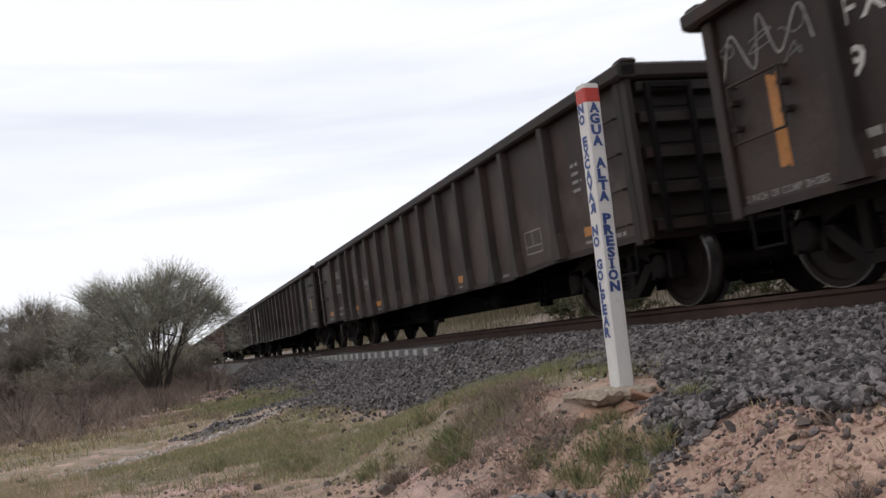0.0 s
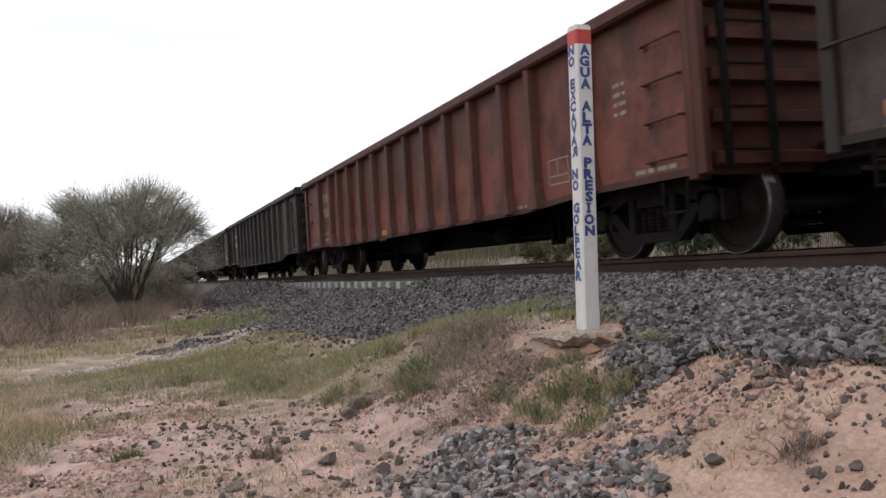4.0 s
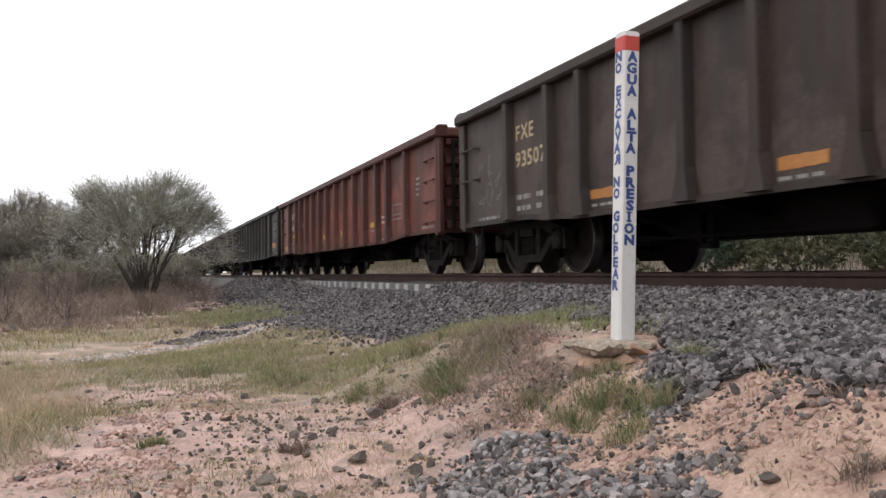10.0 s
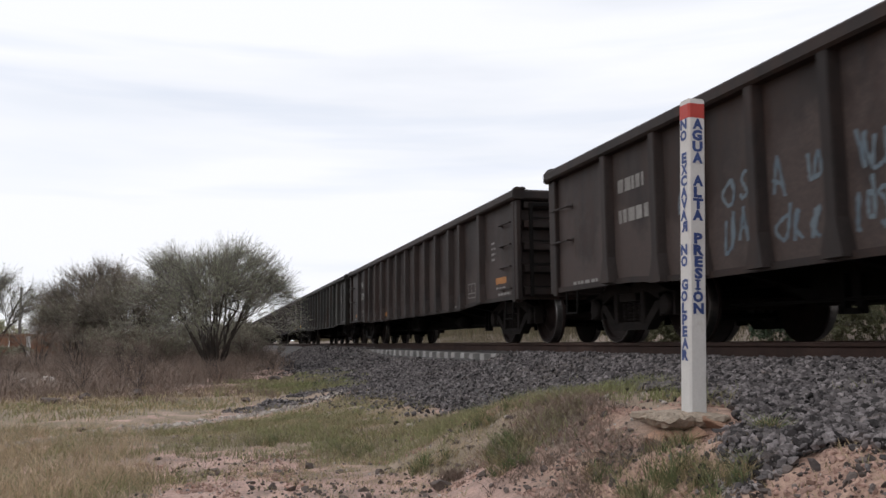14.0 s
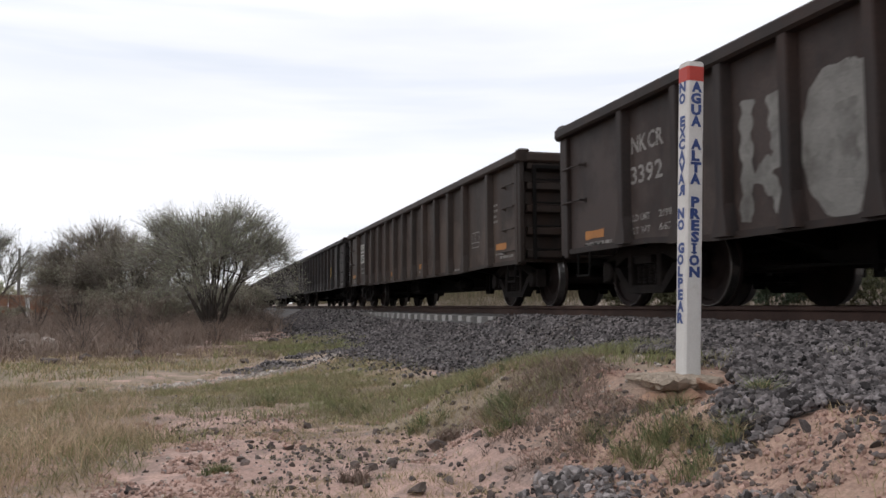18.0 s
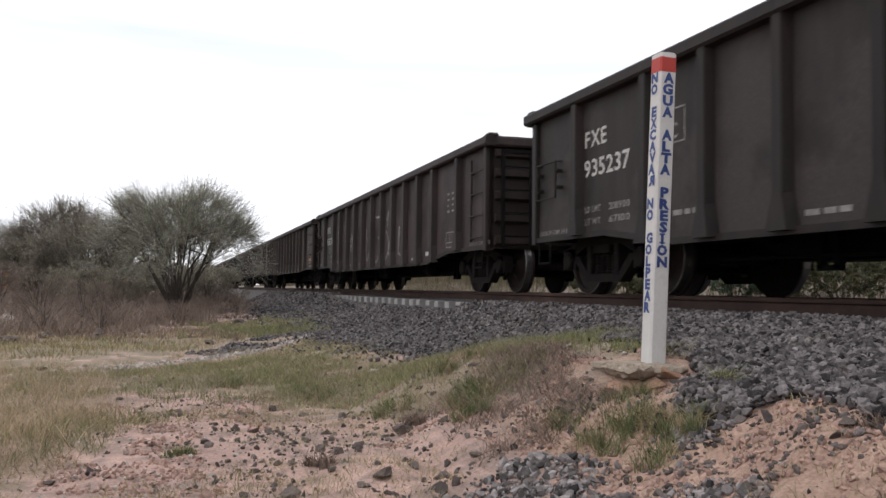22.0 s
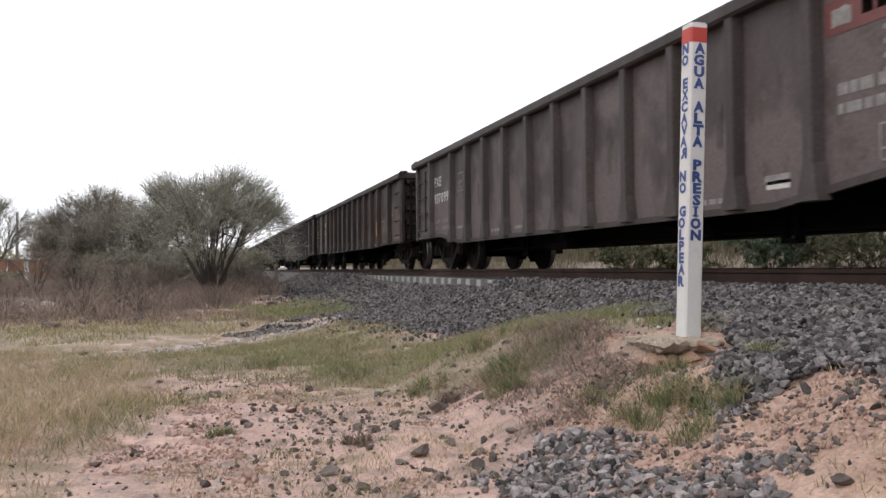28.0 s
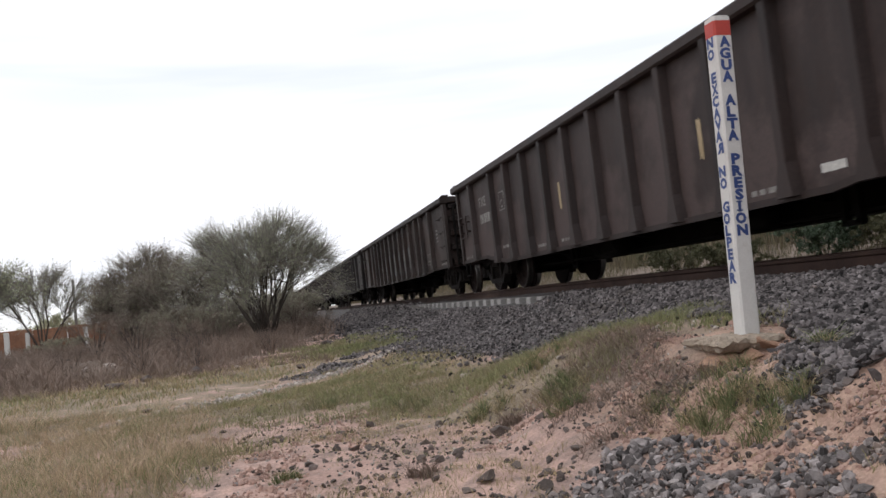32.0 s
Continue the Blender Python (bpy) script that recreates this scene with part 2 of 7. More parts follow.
STONE_ONE = material("grey crushed stone piece", (0.075, 0.066, 0.066), (0.17, 0.152, 0.15), 14.0, 0.9, 0.5, 90.0, 0.0, (0.14, 0.108, 0.09), 5.0, 0.58, 0.8, (1, 1, 1), False, 0.85, sheen=0.25)
DARK_STONE = material("dark basalt stone", (0.065, 0.05, 0.043), (0.13, 0.1, 0.086), 14.0, 0.85, 0.5, 90.0, 0.0, (0.2, 0.15, 0.12), 8.0, 0.6, 0.8, (1, 1, 1), False, 0.35)
SPILL_STONE = material("dusty brown-grey stone", (0.11, 0.097, 0.095), (0.24, 0.214, 0.207), 14.0, 0.9, 0.5, 90.0, 0.0, (0.2, 0.15, 0.115), 6.0, 0.56, 0.78, (1, 1, 1), True, 0.8, sheen=0.25)
BROWN_STONE = material("brown-grey broken stone", (0.065, 0.05, 0.045), (0.145, 0.115, 0.103), 14.0, 0.9, 0.5, 90.0, 0.0, (0.2, 0.15, 0.125), 8.0, 0.6, 0.8, (1, 1, 1), True, 0.5)
CLOD = material("crumbly pinkish soil clods", (0.42, 0.278, 0.228), (0.31, 0.21, 0.174), 9.0, 0.95, 0.6, 60.0, 0.0, (0.2, 0.145, 0.118), 6.0, 0.58, 0.75, (1, 1, 1), True, 0.25, sheen=0.1)
RED_SOIL = material("crumbling reddish earth", (0.4, 0.25, 0.175), (0.3, 0.185, 0.13), 9.0, 0.95, 0.6, 60.0, 0.0, (0.2, 0.14, 0.11), 6.0, 0.58, 0.75, (1, 1, 1), False, 0.2, sheen=0.1)
PALE_STONE = material("pale pebble", (0.3, 0.26, 0.225), (0.44, 0.4, 0.36), 14.0, 0.85, 0.4, 90.0, 0.0, None, 1.0, 0.5, 0.7, (1, 1, 1), True, 0.4)
BALLAST_BED = material("grey ballast", (0.06, 0.055, 0.054), (0.105, 0.096, 0.093), 6.0, 0.9, 1.0, 22.0, 0.0, (0.12, 0.092, 0.075), 0.6, 0.52, 0.75, (1, 1, 1), False, 0.0, 0.04)
GREEN_GRASS = material("green grass blades", (0.19, 0.21, 0.09), (0.27, 0.265, 0.14), 0.7, 0.8, 0.0, 20.0, 0.0, (0.3, 0.25, 0.165), 1.6, 0.46, 0.64, (1, 1, 1), True, 0.35, sheen=0.2, thin=0.2)
STRAW = material("dry straw grass", (0.4, 0.295, 0.19), (0.5, 0.38, 0.26), 0.8, 0.8, 0.0, 20.0, 0.0, (0.17, 0.165, 0.065), 1.0, 0.55, 0.75, (1, 1, 1), True, 0.35, thin=0.2)
# grass beyond the track: its colour is lowered to carry the shadow behind the train
DIMMED_STRAW = material("olive dry grass darkened for shade", (0.115, 0.092, 0.056), (0.175, 0.138, 0.088), 0.5, 0.8, 0.0, 20.0, 0.0, (0.085, 0.1, 0.04), 0.8, 0.5, 0.7, (1, 1, 1), True, 0.35, thin=0.2)
PALE_STRAW = material("pale dry grass", (0.34, 0.265, 0.16), (0.44, 0.35, 0.22), 0.8, 0.85, 0.0, 20.0, 0.0, (0.17, 0.165, 0.075), 1.3, 0.5, 0.7, (1, 1, 1), True, 0.35, sheen=0.15, thin=0.2)
DEAD_WEED = material("dead brown weed stems", (0.172, 0.123, 0.097), (0.252, 0.189, 0.15), 0.8, 0.85, 0.0, 20.0, 0.0, None, 1.0, 0.5, 0.7, (1, 1, 1), True, 0.35)
TUFT_GREEN = material("fresh green grass blades", (0.115, 0.14, 0.062), (0.17, 0.185, 0.09), 3.0, 0.8, 0.0, 20.0, 0.0, (0.25, 0.21, 0.13), 4.0, 0.55, 0.7, (1, 1, 1), True, 0.4, sheen=0.2, thin=0.2)
BARK = material("dark grey-brown bark", (0.045, 0.036, 0.03), (0.075, 0.06, 0.05), 6.0, 0.9, 0.5, 30.0)
TWIG = material("grey-brown twigs", (0.19, 0.176, 0.155), (0.27, 0.25, 0.222), 2.0, 0.9, 0.0, 20.0, 0.0, None, 1.0, 0.5, 0.7, (1, 1, 1), True, 0.3)
LEAF = material("small olive leaves", (0.33, 0.345, 0.225), (0.43, 0.435, 0.305), 0.6, 0.85, 0.0, 20.0, 0.0, None, 1.0, 0.5, 0.7, (1, 1, 1), True, 0.2, sheen=0.1, thin=0.35)
LEAF_DULL = material("dull grey-green thorn leaves", (0.25, 0.238, 0.175), (0.33, 0.313, 0.235), 0.6, 0.85, 0.0, 20.0, 0.0, None, 1.0, 0.5, 0.7, (1, 1, 1), True, 0.25, sheen=0.1, thin=0.35)
DARK_TWIG = material("dark grey-brown twigs", (0.165, 0.138, 0.118), (0.25, 0.21, 0.18), 2.0, 0.9, 0.0, 20.0, 0.0, None, 1.0, 0.5, 0.7, (1, 1, 1), True, 0.3)
DRY_TWIG = material("brown dry twigs", (0.15, 0.112, 0.09), (0.22, 0.168, 0.138), 2.0, 0.9, 0.0, 20.0, 0.0, None, 1.0, 0.5, 0.7, (1, 1, 1), True, 0.3)
LEAF_OLIVE = material("dull olive shrub leaves", (0.075, 0.078, 0.043), (0.115, 0.112, 0.066), 0.6, 0.8, 0.0, 20.0, 0.0, None, 1.0, 0.5, 0.7, (1, 1, 1), True, 0.35, sheen=0.15, thin=0.35)
LEAF_GREEN = material("grey-green shrub leaves", (0.042, 0.066, 0.038), (0.07, 0.098, 0.058), 0.6, 0.7, 0.0, 20.0, 0.0, None, 1.0, 0.5, 0.7, (1, 1, 1), True, 0.4, thin=0.35)
RED_EARTH = material("reddish adobe", (0.2, 0.095, 0.055), (0.25, 0.13, 0.08), 1.0, 0.9, 0.5, 9.0)
POLE_WOOD = material("weathered pole", (0.12, 0.114, 0.108), (0.18, 0.17, 0.16), 2.0, 0.85, 0.3, 30.0)


def ground_material():
    """Sandy soil, darker dirt and grassy turf, laid out by the sheet's own zones."""
    m = bpy.data.materials.new("sandy ground")
    m.use_nodes = True
    n, link = m.node_tree.nodes, m.node_tree.links
    shade = n["Principled BSDF"]
    shade.inputs["Roughness"].default_value = 0.95
    tex = n.new("ShaderNodeTexCoord")

    def noise_at(s, detail):
        t = n.new("ShaderNodeTexNoise")
        t.inputs["Scale"].default_value, t.inputs["Detail"].default_value = s, detail
        t.inputs["Roughness"].default_value = 0.62
        link.new(tex.outputs["Object"], t.inputs["Vector"])
        return t.outputs["Fac"]

    def ranged(value, lo, hi, a=0.0, b=1.0):
        r = n.new("ShaderNodeMapRange")
        for key, v in (("From Min", lo), ("From Max", hi), ("To Min", a), ("To Max", b)):
            r.inputs[key].default_value = v
        link.new(value, r.inputs["Value"])
        return r.outputs["Result"]

    def mixed(factor, one, two, kind="MIX"):
        x = n.new("ShaderNodeMix")
        x.data_type, x.blend_type = "RGBA", kind
        if isinstance(factor, float):
            x.inputs["Factor"].default_value = factor
        else:
            link.new(factor, x.inputs["Factor"])
        for key, v in (("A", one), ("B", two)):
            if isinstance(v, tuple):
                x.inputs[key].default_value = (*v, 1.0)
            else:
                link.new(v, x.inputs[key])
        return x.outputs["Result"]

    def add(a, b):
        x = n.new("ShaderNodeMath")
        x.operation = "ADD"
        link.new(a, x.inputs[0])
        link.new(b, x.inputs[1])
        return x.outputs[0]

    zones = n.new("ShaderNodeAttribute")
    zones.attribute_name = "zone"
    split = n.new("ShaderNodeSeparateColor")
    link.new(zones.outputs["Color"], split.inputs["Color"])
    sand = mixed(ranged(noise_at(1.6, 5.0), 0.38, 0.62), (0.61, 0.41, 0.34), (0.46, 0.305, 0.253))
    sand = mixed(ranged(noise_at(5.0, 8.0), 0.46, 0.68), sand, (0.25, 0.185, 0.162))
    sand = mixed(ranged(noise_at(0.9, 6.0), 0.53, 0.66), sand, (0.315, 0.228, 0.192))
    sand = mixed(ranged(split.outputs["Blue"], 0.0, 1.0), sand, mixed(ranged(noise_at(4.0, 5.0), 0.4, 0.62), (0.5, 0.34, 0.258), (0.365, 0.235, 0.18)))
    edge = ranged(noise_at(2.5, 5.0), 0.3, 0.7, -0.3, 0.3)
    turf = mixed(ranged(noise_at(1.3, 4.0), 0.4, 0.6), (0.235, 0.19, 0.13), (0.35, 0.268, 0.2))
    colour = mixed(ranged(add(split.outputs["Red"], edge), 0.35, 0.65), sand, turf)
    scrub = mixed(ranged(noise_at(0.5, 5.0), 0.4, 0.6), (0.17, 0.128, 0.1), (0.225, 0.175, 0.138))
    colour = mixed(ranged(add(split.outputs["Green"], edge), 0.35, 0.65), colour, scrub)
    grain = noise_at(55.0, 6.0)
    colour = mixed(1.0, colour, mixed(ranged(grain, 0.3, 0.7), (0.7, 0.7, 0.7), (1.2, 1.2, 1.2)), "MULTIPLY")
    link.new(colour, shade.inputs["Base Color"])
    relief = n.new("ShaderNodeBump")
    relief.inputs["Strength"].default_value, relief.inputs["Distance"].default_value = 0.8, 0.02
    link.new(add(grain, noise_at(14.0, 6.0)), relief.inputs["Height"])
    link.new(relief.outputs["Normal"], shade.inputs["Normal"])
    return m


GROUND = ground_material()


# ---- mesh tools ----
class Geo:
    """Collects vertices and faces of one part."""

    def __init__(self):
        self.v, self.f = [], []

    def add(self, verts, faces):
        n = len(self.v)
        self.v.extend(tuple(p) for p in verts)
        self.f.extend(tuple(i + n for i in f) for f in faces)
        return self

    def box(self, x0, x1, y0, y1, z0, z1, c=0.0):
        """A box; c: the width of its chamfered edges."""
        if not c:
            v = [(x, y, z) for x in (x0, x1) for y in (y0, y1) for z in (z0, z1)]
            return self.add(v, [(0, 1, 3, 2), (4, 6, 7, 5), (0, 4, 5, 1), (2, 3, 7, 6), (0, 2, 6, 4), (1, 5, 7, 3)])
        lo, hi, v, at = (x0, y0, z0), (x1, y1, z1), [], {}
        for i in (0, 1):
            for j in (0, 1):
                for k in (0, 1):
                    corner = [hi[a] if s else lo[a] for a, s in enumerate((i, j, k))]
                    inner = [q - c if s else q + c for q, s in zip(corner, (i, j, k))]
                    for a in range(3):
                        at[i, j, k, a] = len(v)
                        v.append(tuple(corner[b] if b == a else inner[b] for b in range(3)))
        f = []
        for a in range(3):
            b, d = [q for q in range(3) if q != a]
            for s in (0, 1):
                ring = []
                for u, w in ((0, 0), (1, 0), (1, 1), (0, 1)):
                    key = [0, 0, 0]
                    key[a], key[b], key[d] = s, u, w
                    ring.append(at[(*key, a)])
                f.append(tuple(ring if (s == 1) == (a != 1) else ring[::-1]))
            for u in (0, 1):
                for w in (0, 1):
                    k0, k1 = [0, 0, 0], [0, 0, 0]
                    k0[b] = k1[b] = u
                    k0[d] = k1[d] = w
                    k1[a] = 1
                    quad = (at[(*k0, b)], at[(*k1, b)], at[(*k1, d)], at[(*k0, d)])
                    f.append(quad if (u == w) == (a == 1) else quad[::-1])
        for i in (0, 1):
            for j in (0, 1):
                for k in (0, 1):
                    t = tuple(at[i, j, k, a] for a in range(3))
                    f.append(t if (i + j + k) % 2 else t[::-1])
        return self.add(v, f)

    def prism(self, poly, axis, lo, hi):
        """A polygon, in the two axes other than axis, drawn out from lo to hi."""
        n = len(poly)
        spot = {"x": lambda p, w: (w, p[0], p[1]), "y": lambda p, w: (p[0], w, p[1]), "z": lambda p, w: (p[0], p[1], w)}[axis]
        v = [spot(p, lo) for p in poly] + [spot(p, hi) for p in poly]
        f = [tuple(range(n))[::-1], tuple(range(n, 2 * n))] + [(i, (i + 1) % n, n + (i + 1) % n, n + i) for i in range(n)]
        return self.add(v, f)

    def tube(self, points, radii, n=6, caps=True):
        points = [Vector(p) for p in points]
        v, f = [], []
        for i, p in enumerate(points):
            way = (points[min(i + 1, len(points) - 1)] - points[max(i - 1, 0)]).normalized()
            side = way.cross(Vector((0.31, 0.17, 0.93))) if abs(way.z) < 0.9 else way.cross(Vector((0.9, 0.3, 0.1)))
            side.normalize()
            up = way.cross(side)
            r = radii[i] if isinstance(radii, (list, tuple)) else radii
            v += [p + r * (math.cos(q) * side + math.sin(q) * up) for q in (2 * math.pi * k / n for k in range(n))]
        for i in range(len(points) - 1):
            f += [(i * n + k, i * n + (k + 1) % n, (i + 1) * n + (k + 1) % n, (i + 1) * n + k) for k in range(n)]
        if caps:
            f += [tuple(range(n))[::-1], tuple(range((len(points) - 1) * n, len(points) * n))]
        return self.add(v, f)

    def lathe(self, profile, axis="x", n=24, at=(0, 0, 0), caps=True):
        """(place along the axis, radius) turned round the axis."""
        v, f = [], []
        for a, r in profile:
            for k in range(n):
                c, s = r * math.cos(2 * math.pi * k / n), r * math.sin(2 * math.pi * k / n)
                p = {"x": (a, c, s), "y": (c, a, s), "z": (c, s, a)}[axis]
                v.append((p[0] + at[0], p[1] + at[1], p[2] + at[2]))
        for i in range(len(profile) - 1):
            f += [(i * n + k, i * n + (k + 1) % n, (i + 1) * n + (k + 1) % n, (i + 1) * n + k) for k in range(n)]
        if caps:
            f += [tuple(range(n))[::-1], tuple(range((len(profile) - 1) * n, len(profile) * n))]
        return self.add(v, f)

    def mesh(self, name, mat, smooth=False):
        me = bpy.data.meshes.new(name)
        me.from_pydata(self.v, [], self.f)
        bm = bmesh.new()
        bm.from_mesh(me)
        bmesh.ops.recalc_face_normals(bm, faces=bm.faces)
        bm.to_mesh(me)
        bm.free()
        me.materials.append(mat)
        if smooth:
            me.polygons.foreach_set("use_smooth", [True] * len(me.polygons))
        return me


def part(name, geo, mat, parent=None, label="", smooth=False):
    """Links a Geo (or a mesh) as one object, under parent if given."""
    ob = new(name, geo.mesh(name, mat, smooth) if isinstance(geo, Geo) else geo)
    ob.parent = parent
    return tagged(ob, label)


def recoloured(ob, mat):
    """Gives one object a paint of its own on a shared mesh."""
    ob.material_slots[0].link = "OBJECT"
    ob.material_slots[0].material = mat
    return ob


def raw_mesh(name, verts, faces, mat):
    """A mesh of many small pieces from arrays; faces: an array of triangles or quads."""
    verts, faces = np.asarray(verts, np.float32), np.asarray(faces, np.int32)
    me = bpy.data.meshes.new(name)
    size = faces.shape[1]
    me.vertices.add(len(verts))
    me.vertices.foreach_set("co", verts.ravel())
    me.loops.add(faces.size)
    me.loops.foreach_set("vertex_index", faces.ravel())
    me.polygons.add(len(faces))
    me.polygons.foreach_set("loop_start", np.arange(0, faces.size, size, dtype=np.int32))
    me.update(calc_edges=True)
    me.polygons.foreach_set("use_smooth", [False] * len(faces))
    me.materials.append(mat)
    return me


GLYPHS = {}


def glyph(ch, bold=0.018):
    """One character of the built-in font as flat triangles: points, faces and its width."""
    if (ch, bold) not in GLYPHS:
        curve = bpy.data.curves.new("glyph", "FONT")
        curve.body, curve.size, curve.resolution_u, curve.offset = ch, 1.0, 2, bold
        ob = new("glyph", curve)
        me = ob.to_mesh()
        pts = [(p.co.x, p.co.y) for p in me.vertices]
        faces = [tuple(p.vertices) for p in me.polygons]
        ob.to_mesh_clear()
        bpy.data.objects.remove(ob)
        bpy.data.curves.remove(curve)
        left, right = (min(p[0] for p in pts), max(p[0] for p in pts)) if pts else (0, 0.25)
        GLYPHS[ch, bold] = ([(x - left, y) for x, y in pts], faces, right - left)
    return GLYPHS[ch, bold]


def write(geo, text, place, across, up, size, gap=0.1, stretch=1.0):
    """Writes text from place on, along across, with letters `size` high."""
    place, across, up = Vector(place), Vector(across), Vector(up)
    k, pen = size / 0.73, 0.0
    for ch in text:
        pts, faces, width = glyph(ch)
        if pts:
            geo.add([place + across * (pen + x * k * stretch) + up * (y * k) for x, y in pts], faces)
        pen += (width * stretch + (gap if pts else 0.12)) * k
    return pen


# ---- the lie of the land ----
def cells(x, y, seed):
    h = np.sin(x * 127.1 + y * 311.7 + seed * 74.7) * 43758.5453
    return h - np.floor(h)


def vnoise(x, y, seed=0):
    """Smooth noise in 0 to 1 on arrays."""
    x, y = np.asarray(x, float), np.asarray(y, float)
    i, j = np.floor(x), np.floor(y)
    u, w = x - i, y - j
    u, w = u * u * (3 - 2 * u), w * w * (3 - 2 * w)
    a, b, c, d = cells(i, j, seed), cells(i + 1, j, seed), cells(i, j + 1, seed), cells(i + 1, j + 1, seed)
    return a * (1 - u) * (1 - w) + b * u * (1 - w) + c * (1 - u) * w + d * u * w


def step(a, b, x):
    k = np.clip((np.asarray(x, float) - a) / (b - a), 0, 1)
    return k * k * (3 - 2 * k)


def land(x, y):
    """Height of the ground, with the railway bank, before any ballast is laid."""
    x, y = np.asarray(x, float), np.asarray(y, float)
    near = np.interp(x, [1.35, 2.0, 2.5, 3.6, 4.5, 7.5, 9.5, 12.0, 16.0, 26.0, 60.0], [0, 0.27, 0.47, 0.57, 0.73, 0.73, 0.35, 0.75, 1.25, 1.35, 0.9])
    far = np.interp(x, [1.5, 3.3, 4.5, 7.5, 9.5, 12.0, 16.0, 26.0, 60.0], [0, 0.2, 0.73, 0.73, 0.35, 0.75, 1.4, 1.5, 0.9])
    k = step(5.8, 9.3, y)
    z = near * (1 - k) + far * k
    z = z + 0.25 * step(20, 31, y) * (1 - step(2.2, 3.4, x))
    # eroded bank and the heap of sand at its foot
    z = z + 0.07 * np.exp(-(((x - 2.45) / 0.55) ** 2) - ((y - 2.3) / 0.75) ** 2)
    z = z - 0.05 * np.exp(-(((x - 2.42) / 0.15) ** 2) - ((y - 4.4) / 0.36) ** 2)
    z = z - 0.2 * np.exp(-(((x - 2.52) / 0.2) ** 2) - ((y - 4.27) / 0.19) ** 2)
    rough = (vnoise(x * 0.9, y * 0.9, 1) - 0.5) * 0.07 + (vnoise(x * 3.1, y * 3.1, 2) - 0.5) * 0.035 + (vnoise(x * 9, y * 9, 3) - 0.5) * 0.022
    return z + rough * np.where((x > 3.4) & (x < 9), 0.5, 1.0) * (1 + 0.8 * step(1.3, 1.8, x) * (1 - step(2.8, 3.2, x)) * (1 - step(6, 8, y)))


def toe(y):
    """Where the ballast begins, seen from the open side."""
    base = np.interp(y, [-200, 2.2, 3.2, 4.2, 5.2, 7.0, 9.0, 11.5, 15.0, 19.0, 22.0, 27.0, 36.0, 400], [2.75, 2.62, 2.36, 2.7, 3.4, 3.5, 2.9, 2.5, 2.25, 2.7, 2.7, 1.6, 1.3, 2.6])
    return base + (vnoise(np.asarray(y) * 1.7, 0.5, 8) - 0.5) * 0.45 + (vnoise(np.asarray(y) * 6.0, 3.5, 9) - 0.5) * 0.2


def inside(x, y, poly):
    """Which points lie in a polygon."""
    hit = np.zeros(np.shape(x), bool)
    k = np.clip(np.asarray(y) * 0.055, 0.12, 1.6)
    x, y = x + (vnoise(x * 2.3, y * 2.3, 91) - 0.5) * 1.6 * k + (vnoise(x * 9, y * 9, 93) - 0.5) * 0.7 * k, y + (vnoise(x * 2.1, y * 2.1, 92) - 0.5) * 2.2 * k
    for (ax, ay), (bx, by) in zip(poly, poly[1:] + poly[:1]):
        cross = ((ay > y) != (by > y)) & (x < (bx - ax) * (y - ay) / (by - ay + 1e-12) + ax)
        hit ^= cross
    return hit


def soft_inside(x, y, poly):
    """How far inside a polygon points lie, 0 to 1, fading over its edge."""
    k = np.clip(np.asarray(y) * 0.05, 0.12, 0.8)
    return sum(inside(x + a * k, y + b * k, poly) * 1.0 for a, b in ((0, 0), (1, 0.2), (-1, -0.2), (0.2, 1), (-0.2, -1), (0.5, -0.5), (-0.5, 0.5))) / 7


TURF = [
    [(-0.9, 8.6), (0.0, 7.9), (0.9, 7.7), (1.45, 6.6), (1.75, 5.8), (2.0, 5.2), (2.35, 5.3), (2.75, 5.7), (3.0, 6.3), (3.35, 8.6), (2.7, 9.6), (1.9, 10.5), (0.4, 11.6), (-1.2, 10.2)],
    [(2.75, 4.9), (3.2, 4.4), (3.62, 4.6), (3.75, 7.0), (3.3, 8.8), (2.7, 6.2)],
    [(0.7, 15.6), (1.9, 15.9), (2.9, 18.6), (2.95, 22.0), (1.4, 22.5), (0.5, 18.5)],
    [(0.1, 10.4), (1.9, 9.6), (2.6, 10.6), (2.3, 15.2), (1.6, 14.4), (0.7, 12.4)],
    [(-9.0, 11.0), (-1.0, 12.0), (0.8, 13.2), (0.6, 16.5), (-3.0, 16.0), (-9.0, 15.0)],
    [(0.8, 7.8), (1.0, 6.3), (1.4, 5.4), (1.75, 4.95), (2.1, 5.1), (2.5, 5.5), (2.9, 6.2), (2.4, 8.2), (1.2, 8.4)],
]
STRAW_ZONE = [(-4.5, 2.5), (-0.7, 2.5), (-0.45, 4.5), (-0.3, 6.3), (-0.25, 7.6), (-0.7, 8.6), (-0.85, 9.8), (-1.6, 10.8), (-6.0, 11.0)]
SCRUB_ZONE = [(-60.0, 16.2), (-5.0, 16.4), (-1.6, 17.2), (0.2, 20.5), (0.9, 23.0), (2.0, 25.5), (2.6, 31.0), (2.8, 60.0), (-60.0, 75.0)]


def off_strip(x, y):
    """How far a place lies from the pale gravel strip."""
    return np.where(x > 2.4, 9.0, np.abs(y - (11.2 + 1.25 * np.clip(x, -2.2, 3) + 0.12 * np.clip(x, 0, 3) ** 2)))


